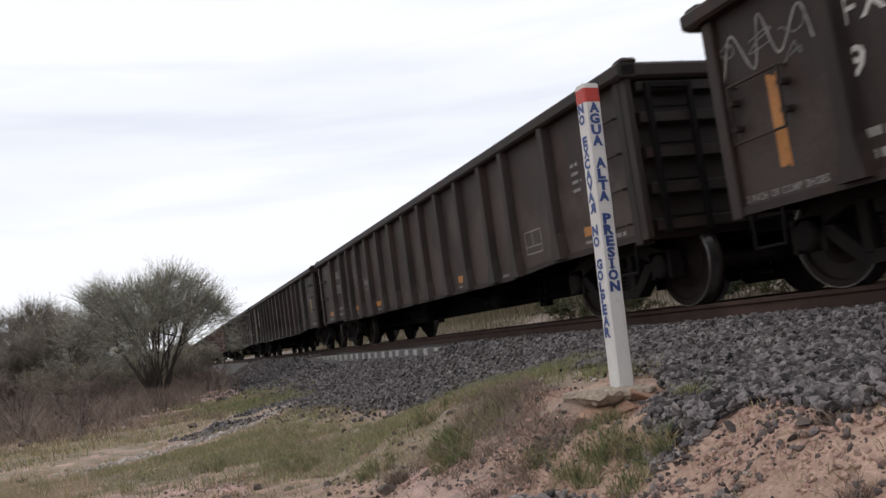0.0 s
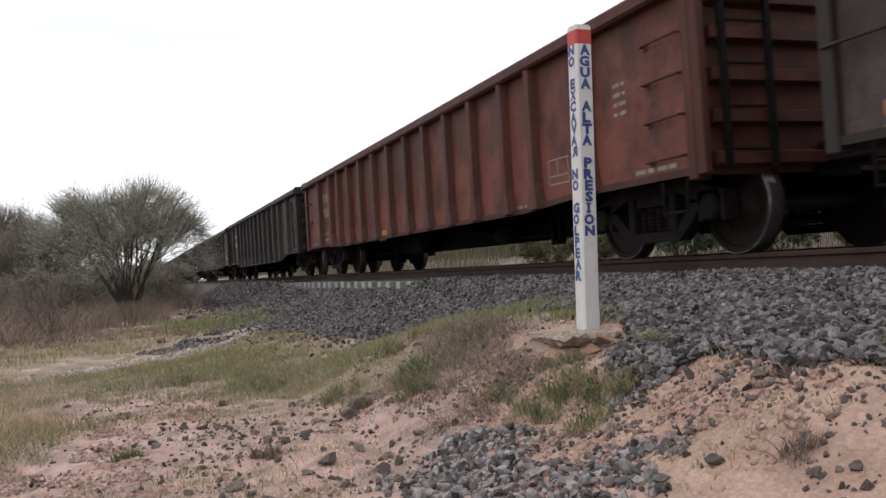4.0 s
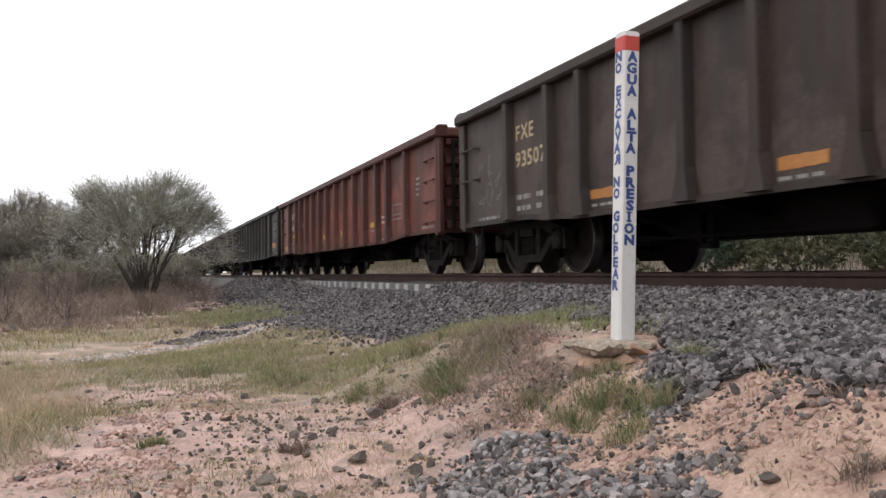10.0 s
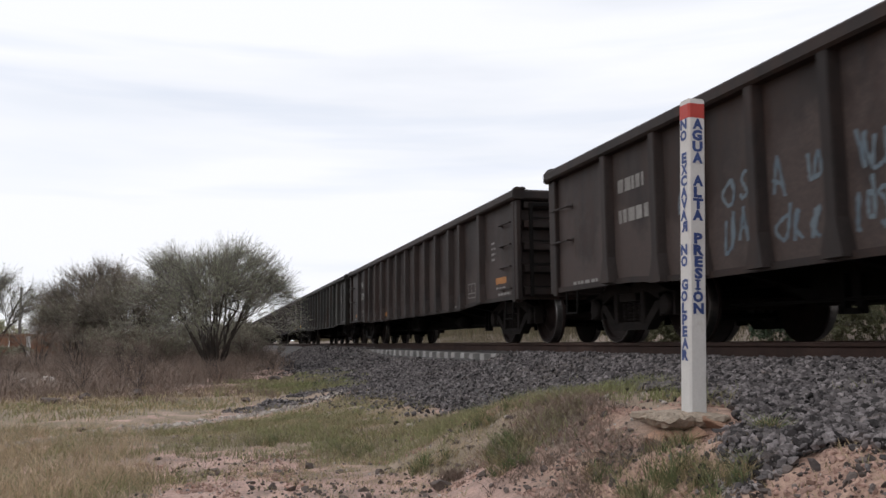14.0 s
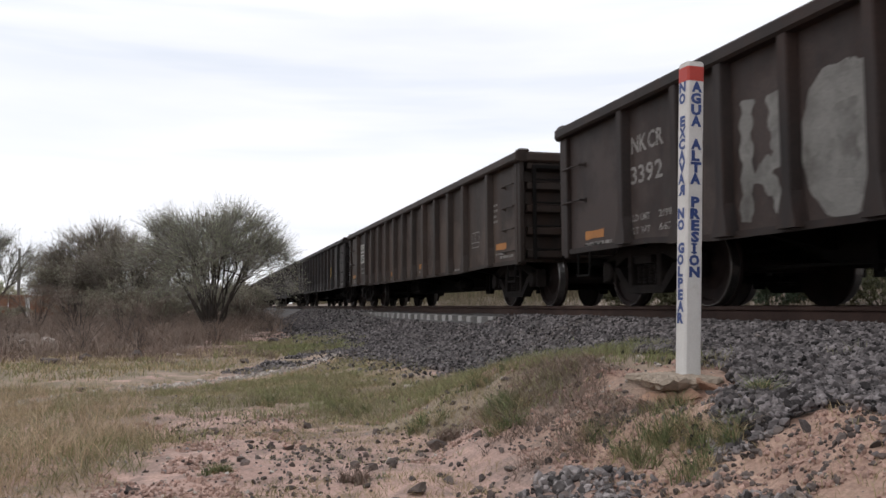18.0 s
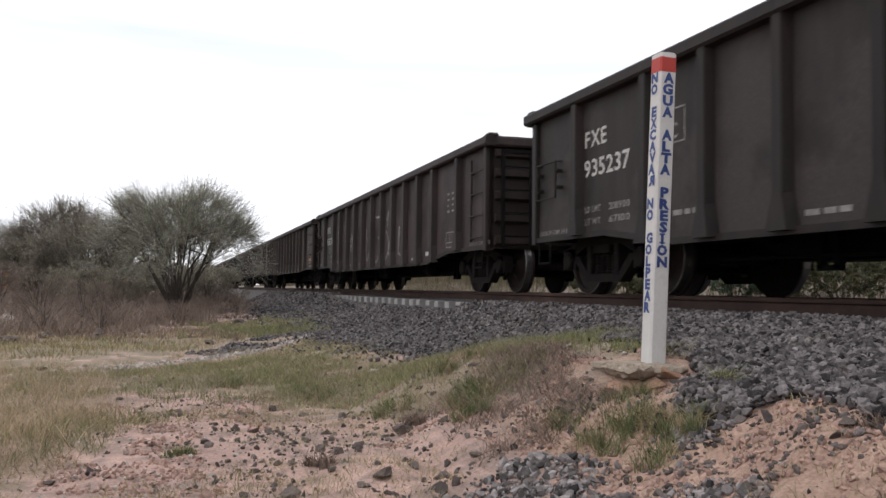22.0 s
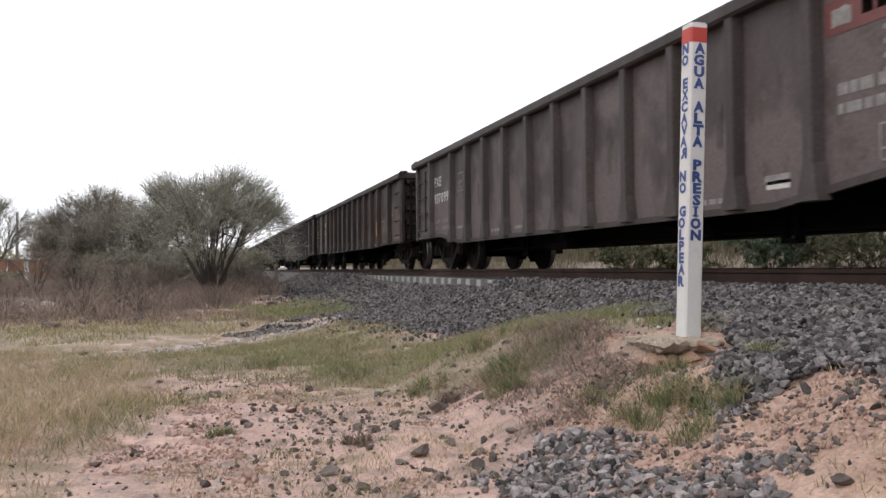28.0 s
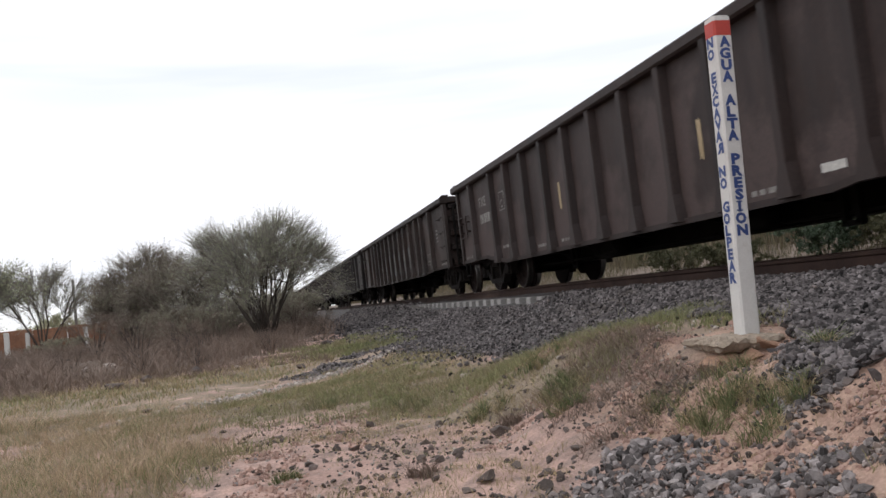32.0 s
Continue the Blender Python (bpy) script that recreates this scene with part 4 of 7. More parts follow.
def gondola_car(style, ladder):
    """One car with all its parts."""
    car = new("gondola_car")
    tail = TAILS[style]

    def piece(name, key, m=None, parent=car, label=""):
        ob = part(name, MESHES[style][key], None, parent, label)
        if m is not None:
            ob.matrix_basis = m
        return ob

    for key in ("near", "far"):
        for name in ("side_sheet", "top_chord", "side_sill"):
            piece(name, (name, key))
        for y in (-BODY + 0.06, BODY - 0.06 + tail):
            piece("corner_post", ("corner_post", key), pose(0, y, 0))
    for d in STYLES[style][0]:
        y = HALF - d
        kind = "shallow" if abs(y) > BODY - 2.2 else "deep"
        piece("side_post", ("side_post", kind), pose(0, y, 0))
        piece("side_post", ("side_post", kind), pose(0, y, 0, 0, 0, 180))
    for s in (-1, 1):
        turn = 0 if s > 0 else 180
        past = tail if s > 0 else 0.0
        end = piece("end_sheet", "end_sheet", pose(0, s * (BODY - 0.03) + past, 0))
        for z in (0.78, 1.12, 1.46, 1.80, 2.1):
            piece("end_rib", "end_rib", pose(0, s * 0.03, z, 0, 0, turn), end)
        piece("end_chord", "end_chord", pose(0, s * (BODY + 0.03) + past, 0, 0, 0, turn))
        climb = piece("end_ladder", "end_ladder", pose(0, BODY + past, 0, 0, 0, turn) if s > 0 else pose(0, -BODY - 0.21, 0), car)
        for z in (0.85, 1.2, 1.55, 1.9):
            piece("rung", "rung", pose(0, 0, z), climb)
        if ladder == "grab_iron":
            for key, other in (("near", "far"), ("far", "near")):
                piece("end_flange", ("end_flange", key if s > 0 else other), pose(0, past, 0, 0, 0, turn))
        coupler = piece("coupler", "coupler", pose(0, s * BODY + past, 0, 0, 0, turn + 180))
        piece("air_hose", "air_hose", pose(0, 0, 0), coupler)
        for x in (0, 180):
            piece("stirrup_step", "stirrup_step", pose(0, s * (BODY - 0.35), 0, 0, 0, x))
    for y, turn in ((-BODY + 0.42, 0), (BODY - 0.42, 180)):
        if ladder != "grab_iron":
            piece("framed_ladder", "framed_ladder", pose(0, y, 0, 0, 0, turn))
        else:
            for z in (0.84, 1.18, 1.52, 1.86):
                piece("grab_iron", ladder, pose(0, y, z, 0, 0, turn))
        # the other corner of the same side
        if style != "modern":
            for z in (1.32, 1.76):
                piece("grab_iron", "grab_iron", pose(0, -y * 1.043, z, 0, 0, turn))
        else:
            other = "framed_ladder" if ladder == "ladder_pair" else "grab_frame"
            piece(other, other, pose(0, -y * 0.99, 0, 0, 0, turn))
    piece("floor_plate", "floor_plate")
    piece("centre_sill", "centre_sill")
    for y in (-4.4, -2.9, -1.0, 1.0, 2.9, 4.4, -BOGIE, BOGIE):
        piece("crossbearer", "crossbearer", pose(0, y, 0))
    piece("air_reservoir", "air_reservoir")
    piece("brake_cylinder", "brake_cylinder")
    for key in ("lead", "trail"):
        piece("brake_rod", ("brake_rod", key))
    for y in (-3.6, 3.4):
        piece("rod_hanger", "rod_hanger", pose(0, y, 0))
    for y in (-BOGIE, BOGIE):
        for key in ("near", "far"):
            frame_ = piece("side_frame", ("side_frame", key), pose(0, y, 0))
            piece("spring_nest", ("spring_nest", key), None, frame_)
        piece("bolster", "bolster", pose(0, y, 0))
        piece("brake_beam", "brake_beam", pose(0, y, 0))
        for a in (-AXLE, AXLE):
            w = piece("wheelset", "wheelset", pose(0, y + a, WHEEL_R))
            w["turns"] = 1
            for key in ("near", "far"):
                piece("tread", ("tread", key), None, w, "bright worn wheel tread")
                piece("bearing", ("bearing", key), None, w)
    return car


# trailing end of each car along the train, at the clip's start
ENDS = [5.49, 22.18, 38.8, 55.28, 72.18, 89.04, 105.69, 122.5, 139.3, 155.96, 172.42, 189.45, 206.51, 223.22, 240.13, 257.42, 274.33, 291.47,
        308.59, 325.28, 342.09, 359.22, 376.12, 393.08, 410.09, 427.1, 443.95, 460.84, 477.75, 494.66, 511.56, 528.47, 545.38, 562.29, 579.19, 596.1, 613.01]
PAINT = {0: DARK_BROWN, 1: DARK_BROWN, 2: DARK_BROWN, 3: GREY_BROWN, 4: RED_OXIDE, 5: GREY_BROWN, 6: DUSTY_BROWN, 7: GREY_BROWN, 8: BROWN, 9: RED_OXIDE, 10: GREENISH,
         11: DARK_BROWN, 12: DARK_BROWN, 13: GREENISH, 14: DARK_BROWN, 15: BROWN, 16: BLACKENED, 17: BLACKENED, 18: GREY_BROWN, 19: BROWN, 20: DARK_BROWN,
         21: GREENISH, 22: PALE_GREY, 23: DUSTY_BROWN, 24: GREY_BROWN, 25: GREY_BROWN, 26: DARK_BROWN, 27: BLACKENED}
LOOKS = {DUSTY_BROWN: "patchy dusty brown", GREY_BROWN: "grimy grey-brown", DARK_BROWN: "grimy dark brown", BROWN: "faded brown", BLACKENED: "sooty blackish", PALE_GREY: "dusty pale grey", RED_OXIDE: "faded red oxide", GREENISH: "dull grey-green"}
BODY_PARTS = ("side_sheet", "top_chord", "side_sill", "corner_post", "side_post", "end_sheet", "end_rib", "end_chord", "end_flange", "grab_iron", "framed_ladder", "grab_frame")
MODERN = (0, 5, 7, 17, 18, 22, 24, 25, 28, 30)
KINDS = {3: ("old", "framed_ladder"), 13: ("old", "framed_ladder"), 15: ("wide", "grab_iron"), 16: ("wide", "grab_iron"), 20: ("open_sill", "grab_iron"), 23: ("wide", "grab_iron")}
CARS, PROTOTYPES = {}, {}
for k, end in enumerate(ENDS):
    kind = ("modern", "framed_ladder") if k in MODERN else KINDS.get(k, ("old", "grab_iron"))
    kind = ("modern", "ladder_pair") if k == 22 else kind
    place = pose(TRACK, end - HALF, RAIL)
    if kind not in PROTOTYPES:
        PROTOTYPES[kind] = CARS[k] = gondola_car(*kind)
        CARS[k].matrix_basis = place
    else:
        CARS[k] = copy_thing(PROTOTYPES[kind], place)
for k, car in CARS.items():
    paint = PAINT.get(k, (GREY_BROWN, DARK_BROWN, BROWN, BLACKENED)[k % 4])
    for ob in car.children_recursive:
        if ob.name.split(".")[0] in BODY_PARTS:
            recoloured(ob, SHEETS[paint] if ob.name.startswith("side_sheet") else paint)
    tagged(car, LOOKS[paint] + " steel gondola freight car with ribbed sides", "freight car", "cars of the freight train")

# ---- markings on the cars ----
SKIN = -(GAUGE_SIDE - NARROW + 0.004)
NUMBER = {car: k for k, car in CARS.items()}


def bays(car):
    """The plain panels between the posts, as stretches from the trailing end."""
    k = NUMBER[car]
    posts = STYLES["modern" if k in MODERN else KINDS.get(k, ("old", ""))[0]][0]
    return list(zip([0.2] + [d + 0.12 for d in posts], [d - 0.12 for d in posts] + [15.5]))


def spot(d, z, lift=0.0):
    """A place on the open side, d metres from the trailing end."""
    return Vector((SKIN - lift, HALF - d, z))


def word(car, text, d, z, size, width=0.0, mat=WHITE_PAINT, lift=0.0):
    wide = write(Geo(), text, (0, 0, 0), (0, -1, 0), (0, 0, 1), size)
    g = Geo()
    write(g, text, spot(d, z, lift), (0, -1, 0), (0, 0, 1), size, 0.1 * (width / wide if width else 1.0), width / wide if width else 1.0)
    part("lettering", g, mat, car, "painted letters")


def patch(car, d0, d1, z0, z1, mat, rnd, ragged=0.0, lift=0.0, name="paint_patch", slant=0.0):
    g, n = Geo(), 7
    low = [spot(d0 + (d1 - d0) * i / n, z0 + slant * i / n + rnd.uniform(-ragged, ragged), lift) for i in range(n + 1)]
    high = [spot(d0 + (d1 - d0) * i / n, z1 + slant * i / n + rnd.uniform(-ragged, ragged), lift) for i in range(n + 1)]
    g.add(low + high, [(i, i + 1, n + 2 + i, n + 1 + i) for i in range(n)])
    part(name, g, mat, car, mat.name)


def bars(car, d0, d1, z, h, mat=DULL_WHITE, rnd=random):
    """A line of writing too small to read."""
    g, d = Geo(), d0
    while d < d1 - 0.02:
        e = min(d + rnd.uniform(0.05, 0.16), d1)
        g.add([spot(d, z), spot(e, z), spot(e, z + h), spot(d, z + h)], [(0, 1, 2, 3)])
        d = e + rnd.uniform(0.02, 0.05)
    part("small_print", g, mat, car, "line of small faded print")


def stencil_box(car, d, z, w, h, mat=DULL_WHITE, divided=True):
    g, e = Geo(), 0.016
    for d0, d1, z0, z1 in [(d, d + w, z, z + e), (d, d + w, z + h - e, z + h), (d, d + e, z, z + h), (d + w - e, d + w, z, z + h)] + ([(d + w * 0.45, d + w * 0.45 + e, z + h * 0.3, z + h), (d, d + w, z + h * 0.3, z + h * 0.3 + e)] if divided else []):
        g.add([spot(d0, z0), spot(d1, z0), spot(d1, z1), spot(d0, z1)], [(0, 1, 2, 3)])
    part("stencil_box", g, mat, car, "stencilled white box outline")


LETTERS = [
    [(0.9, 0.85), (0.5, 1.0), (0.15, 0.75), (0.5, 0.5), (0.85, 0.25), (0.5, 0.0), (0.1, 0.15)],
    [(0.1, 0.5), (0.8, 0.55), (0.6, 0.9), (0.2, 0.7), (0.2, 0.25), (0.6, 0.0), (0.95, 0.2)],
    [(0.0, 0.0), (0.35, 0.95), (0.5, 1.0), (0.75, 0.0), (0.6, 0.4), (0.2, 0.42)],
    [(0.1, 1.0), (0.15, 0.0), (0.2, 0.55), (0.8, 0.95), (0.35, 0.5), (0.9, 0.0)],
    [(0.05, 0.9), (0.1, 0.2), (0.45, 0.0), (0.8, 0.3), (0.85, 1.0), (0.9, 0.1)],
    [(0.2, 0.1), (0.5, 0.6), (0.6, 1.0), (0.4, 0.95), (0.45, 0.2), (0.9, 0.05)],
    [(0.0, 0.2), (0.15, 0.8), (0.3, 0.2), (0.5, 0.85), (0.7, 0.15), (1.0, 0.9)],
    [(0.1, 0.85), (0.5, 1.0), (0.85, 0.75), (0.4, 0.3), (0.1, 0.02), (0.95, 0.1)],
    [(0.5, 1.0), (0.1, 0.6), (0.3, 0.1), (0.75, 0.2), (0.85, 0.7), (0.5, 1.0), (0.7, 0.6)],
    [(0.85, 1.0), (0.7, 0.2), (0.4, 0.0), (0.1, 0.25), (0.5, 0.55), (1.0, 0.6)],
]


def scrawl(car, d0, d1, z0, z1, mat, seed, strokes=2, thick=0.016):
    """Loose sprayed letters, a few in each bay."""
    rnd = random.Random(seed)
    for a, b in bays(car):
        lo, hi = max(a, d0), min(b, d1)
        if hi - lo < 0.15:
            continue
        n = max(1, min(strokes, 3))
        for row in range(max(1, math.ceil(strokes / 3))):
            for i in range(n):
                if rnd.random() < 0.15:
                    continue
                wide, tall = (hi - lo) / n, (z1 - z0) / max(1, math.ceil(strokes / 3))
                x, y = lo + wide * (i + rnd.uniform(0.0, 0.15)), z0 + tall * (row + rnd.uniform(0.0, 0.2))
                kx, ky, slant = wide * rnd.uniform(0.65, 0.9), tall * rnd.uniform(0.55, 0.85), rnd.uniform(0.0, 0.18)
                shape = rnd.choice(LETTERS)
                stroke(car, [(min(max(x + kx * (p + slant * q) + rnd.gauss(0, 0.02), lo), hi), y + ky * q + rnd.gauss(0, 0.02)) for p, q in shape], mat, thick)


def stroke(car, pts, mat=CHALK, thick=0.014):
    """One sprayed line through the given places, d and z."""
    g, curve, n = Geo(), [], len(pts)
    for i in range(n - 1):
        p0, p1, p2, p3 = pts[max(i - 1, 0)], pts[i], pts[i + 1], pts[min(i + 2, n - 1)]
        for j in range(6):
            t = j / 6
            curve.append(tuple(0.5 * (2 * p1[q] + (p2[q] - p0[q]) * t + (2 * p0[q] - 5 * p1[q] + 4 * p2[q] - p3[q]) * t * t + (3 * p1[q] - p0[q] - 3 * p2[q] + p3[q]) * t ** 3) for q in (0, 1)))
    curve.append(pts[-1])
    v, f = [], []
    for i, (d, z) in enumerate(curve):
        m, l = curve[max(i - 1, 0)], curve[min(i + 1, len(curve) - 1)]
        wx, wz = l[0] - m[0], l[1] - m[1]
        k = thick * (0.85 + 0.25 * math.sin(i * 1.7)) / (math.hypot(wx, wz) + 1e-6)
        v += [spot(d - wz * k, z + wx * k, 0.001), spot(d + wz * k, z - wx * k, 0.001)]
        if i:
            f.append((2 * i - 2, 2 * i - 1, 2 * i + 1, 2 * i))
    g.add(v, f)
    part("graffiti", g, mat, car, "sprayed graffiti stroke in " + mat.name)


def block_letters(car, d0, d1, z0, z1, mat, edge, seed):
    """Big rounded sprayed letters, one a bay, with a paler outline."""
    rnd = random.Random(seed)
    for a, b in bays(car):
        lo, hi = max(a, d0), min(b, d1)
        if hi - lo < 0.4:
            continue
        for m, grow, lift in ((edge, 0.0, 0.0), (mat, 0.035, 0.0015)):
            rnd2 = random.Random(seed * 31 + int(a * 10))
            g, ring, n = Geo(), [], 26
            cx, cz = (lo + hi) / 2, (z0 + z1) / 2
            for i in range(n):
                q = 2 * math.pi * i / n
                r = 1 / max(abs(math.cos(q)), abs(math.sin(q)), 0.78) * rnd2.uniform(0.78, 1.0)
                ring.append(spot(cx + math.cos(q) * r * ((hi - lo) / 2 - grow), cz + math.sin(q) * r * ((z1 - z0) / 2 - grow), lift))
            g.add([spot(cx, cz, lift)] + ring, [(0, 1 + i, 1 + (i + 1) % n) for i in range(n)])
            part("graffiti", g, m, car, "big sprayed letter in " + m.name)
        scrawl(car, lo + 0.06, hi - 0.06, z0 + 0.1, z1 - 0.1, edge, seed + int(a * 7), 2, 0.014)


def fxe_marks(car, mark, number, low, light, rnd, ink=WHITE_PAINT, tail="", at=1.76):
    """Reporting mark, number and weights beside the trailing end."""
    word(car, mark, at, 1.68, 0.19, 0.19 * 0.92 * len(mark), ink)
    word(car, number, at - 0.02, 1.34, 0.2, min(0.176 * len(number), 1.06), ink)
    if tail:
        word(car, tail, 3.14, 1.34, 0.2, 0.176 * len(tail), ink)
    for z, a, b in ((0.93, "LD LMT", low), (0.79, "LT WT", light)):
        if b:
            word(car, a, at, z, 0.075, 0.38, DULL_WHITE)
            word(car, b, at + 0.56, z, 0.075, 0.46, DULL_WHITE)
        else:
            bars(car, at, at + 0.4, z, 0.06, DULL_WHITE, rnd)
            bars(car, at + 0.55, at + 1.0, z, 0.06, DULL_WHITE, rnd)


# stencilled boxes of single cars: place, height, width, height of the box
BOXES = {3: (12.72, 0.98, 0.56, 0.28), 8: (12.8, 0.78, 0.44, 0.28), 9: (12.86, 1.02, 0.56, 0.28), 10: (12.88, 1.02, 0.55, 0.28), 14: (12.95, 0.79, 0.43, 0.26), 19: (13.1, 1.03, 0.55, 0.27),
         12: (12.95, 0.8, 0.43, 0.26), 13: (12.86, 1.0, 0.55, 0.28), 15: (13.1, 1.02, 0.42, 0.27), 16: (13.1, 1.03, 0.41, 0.27), 20: (12.95, 0.98, 0.42, 0.27), 23: (13.0, 1.01, 0.41, 0.27)}


def blot(car, pts, mat, lift=0.0005):
    """A filled patch of spray paint with a rounded outline."""
    n, ring = len(pts), []
    for i in range(n):
        p0, p1, p2, p3 = (pts[(i + q) % n] for q in (-1, 0, 1, 2))
        for j in range(4):
            t = j / 4
            ring.append(tuple(0.5 * (2 * p1[q] + (p2[q] - p0[q]) * t + (2 * p0[q] - 5 * p1[q] + 4 * p2[q] - p3[q]) * t * t + (3 * p1[q] - p0[q] - 3 * p2[q] + p3[q]) * t ** 3) for q in (0, 1)))
    g = Geo()
    g.add([spot(d, z, lift) for d, z in ring], [tuple(range(len(ring)))])
    part("graffiti", g, mat, car, "filled sprayed letter in " + mat.name)


def inspection_marks(car, rnd, modern):
    """Small print and boxes that most cars carry."""
    stencil_box(car, *(BOXES.get(NUMBER[car], (12.92, 0.85, 0.45, 0.28)) if not modern else (13.44, 0.75, 0.43, 0.27)))
    for i in range(4):
        bars(car, 14.3 if not modern else 13.5, 14.5 if not modern else 13.62, 1.62 - 0.09 * i if not modern else 1.66 - 0.1 * i, 0.035, DULL_WHITE, rnd)
        if modern:
            bars(car, 13.75, 13.95, 1.66 - 0.1 * i, 0.035, DULL_WHITE, rnd)
    if modern:
        word(car, "2 INCH OF COMP SHOES", 14.65, 0.735, 0.055, 0.95, DULL_WHITE)
        word(car, "2 INCH OF COMP SHOES", 0.28, 0.735, 0.055, 0.85, DULL_WHITE)
        stencil_box(car, 3.2, 1.45, 0.34, 0.34, DULL_WHITE, False)
        word(car, "C", 3.3, 1.5, 0.15, 0.13, DULL_WHITE)
        bars(car, 3.15, 3.7, 0.76, 0.05, DULL_WHITE, rnd)
        bars(car, 5.1, 5.6, 0.62, 0.045, DULL_WHITE, rnd)
        bars(car, 6.2, 6.75, 0.62, 0.045, DULL_WHITE, rnd)
        bars(car, 11.2, 11.75, 0.6, 0.05, DULL_WHITE, rnd)
        patch(car, 12.2, 12.5, 0.66, 0.73, WHITE_PAINT, rnd, 0.004)
    else:
        bars(car, 0.5, 1.2, 0.74, 0.04, DULL_WHITE, rnd)
        bars(car, 14.6, 15.2, 0.76, 0.04, DULL_WHITE, rnd)
        bars(car, 12.0, 12.4, 0.66, 0.04, DULL_WHITE, rnd)


def stripes(car, rnd, mat, places):
    for d, z in places:
        patch(car, d, d + 0.5, z, z + 0.1, mat, rnd, 0.006)
        bars(car, d, d + 0.45, z - 0.08, 0.03, DULL_WHITE, rnd)


def mark_cars():
    rnd = random.Random(4)
    for k in range(27):
        inspection_marks(CARS[k], rnd, k in MODERN)
    c = CARS
    fxe_marks(c[0], "FXE", "9", "", "", rnd, at=1.47)
    stroke(c[0], [(0.2, 2.0), (0.24, 1.68), (0.40, 2.02), (0.61, 1.69), (0.73, 2.07), (0.88, 1.72), (1.12, 1.99), (1.21, 1.71)], CHALK, 0.009)
    scrawl(c[0], 0.2, 1.2, 1.62, 2.0, FADED_SPRAY, 31, 6, 0.008)
    patch(c[0], 0.7, 0.82, 0.92, 1.6, ORANGE, rnd, 0.02)
    fxe_marks(c[1], "NKCR", "3330", "", "", rnd, DULL_WHITE)
    for line, wide in (([(3.52, 1.43), (3.57, 1.53), (3.68, 1.58), (3.76, 1.71), (3.75, 1.45), (3.87, 1.4), (3.92, 1.51), (3.79, 1.57), (3.91, 1.67), (3.98, 1.64), (3.99, 1.55)], 0.008),
                      ([(3.74, 1.56), (3.83, 1.57), (4.03, 1.5), (4.11, 1.39), (3.96, 1.28), (3.74, 1.4)], 0.006),
                      ([(4.55, 1.49), (4.52, 1.54), (4.45, 1.51), (4.5, 1.43), (4.6, 1.39), (4.57, 1.29), (4.49, 1.26), (4.46, 1.32)], 0.007),
                      ([(4.69, 1.35), (4.62, 1.32), (4.64, 1.28), (4.7, 1.3), (4.69, 1.35)], 0.011),
                      ([(4.74, 1.38), (4.74, 1.26), (4.77, 1.36), (4.83, 1.37), (4.83, 1.27)], 0.012),
                      ([(4.87, 1.38), (4.87, 1.27)], 0.012),
                      ([(4.9, 1.34), (4.99, 1.36), (4.97, 1.42), (4.92, 1.39), (4.93, 1.32), (5.0, 1.32)], 0.012),
                      ([(5.03, 1.41), (5.17, 1.46)], 0.009),
                      ([(4.55, 1.12), (4.58, 1.19), (4.74, 1.18), (4.97, 1.19), (4.97, 1.14), (4.89, 1.13)], 0.006),
                      ([(4.85, 1.2), (4.75, 1.13), (4.68, 1.06)], 0.006),
                      ([(2.82, 0.98), (3.0, 1.03), (3.23, 1.04)], 0.006)):
        stroke(c[1], line, CHALK, wide)
    stripes(c[1], rnd, ORANGE, [(0.6, 0.84), (3.3, 0.8), (5.3, 0.76), (10.4, 0.76), (14.4, 0.86)])
    patch(c[2], 1.75, 2.6, 1.66, 1.95, WHITE_PAINT, rnd)
    word(c[2], "CIGX", 1.82, 1.72, 0.18, 0.7, UNDERGEAR, 0.002)
    patch(c[2], 1.75, 2.85, 1.32, 1.58, WHITE_PAINT, rnd)
    word(c[2], "8013", 1.85, 1.37, 0.18, 0.85, UNDERGEAR, 0.002)
    patch(c[2], 3.12, 3.62, 1.34, 1.6, WHITE_PAINT, rnd)
    word(c[2], "47", 3.2, 1.38, 0.18, 0.36, UNDERGEAR, 0.002)
    for d, z in ((0.64, 1.04), (3.78, 0.93), (8.42, 0.94), (14.6, 1.1)):
        patch(c[2], d, d + 0.09, z, z + 0.4, YELLOW, rnd, 0.02)
    patch(c[2], 7.36, 7.84, 1.26, 1.46, PALE_SPRAY, rnd, 0.03)
    blot(c[2], [(7.36, 1.46), (7.84, 1.44), (7.86, 1.95), (7.7, 2.0), (7.62, 1.85), (7.5, 1.98), (7.36, 2.02)], FADED_SPRAY)
    for line in ([(7.4, 1.5), (7.46, 1.78), (7.42, 1.98)], [(7.55, 1.48), (7.62, 1.7), (7.74, 1.52)], [(7.66, 1.82), (7.74, 1.7), (7.8, 1.86), (7.72, 1.94), (7.66, 1.82)]):
        stroke(c[2], line, PALE_SPRAY, 0.03)
    bars(c[2], 7.3, 7.78, 0.7, 0.05, DULL_WHITE, rnd)
    stroke(c[2], [(4.5, 1.12), (4.62, 1.2), (4.9, 1.22), (5.2, 1.24)], FADED_SPRAY, 0.02)
    fxe_marks(c[3], "FXE", "93650", "219400", "66600", rnd)
    stripes(c[3], rnd, ORANGE, [(0.4, 0.8), (3.3, 0.66), (6.35, 0.66), (8.5, 0.66), (11.15, 0.66), (14.5, 0.82)])
    fxe_marks(c[4], "FXE", "936", "", "", rnd, DULL_WHITE)
    stripes(c[4], rnd, ORANGE, [(6.2, 0.66)])
    fxe_marks(c[5], "FXE", "935336", "219000", "67000", rnd, at=1.54)
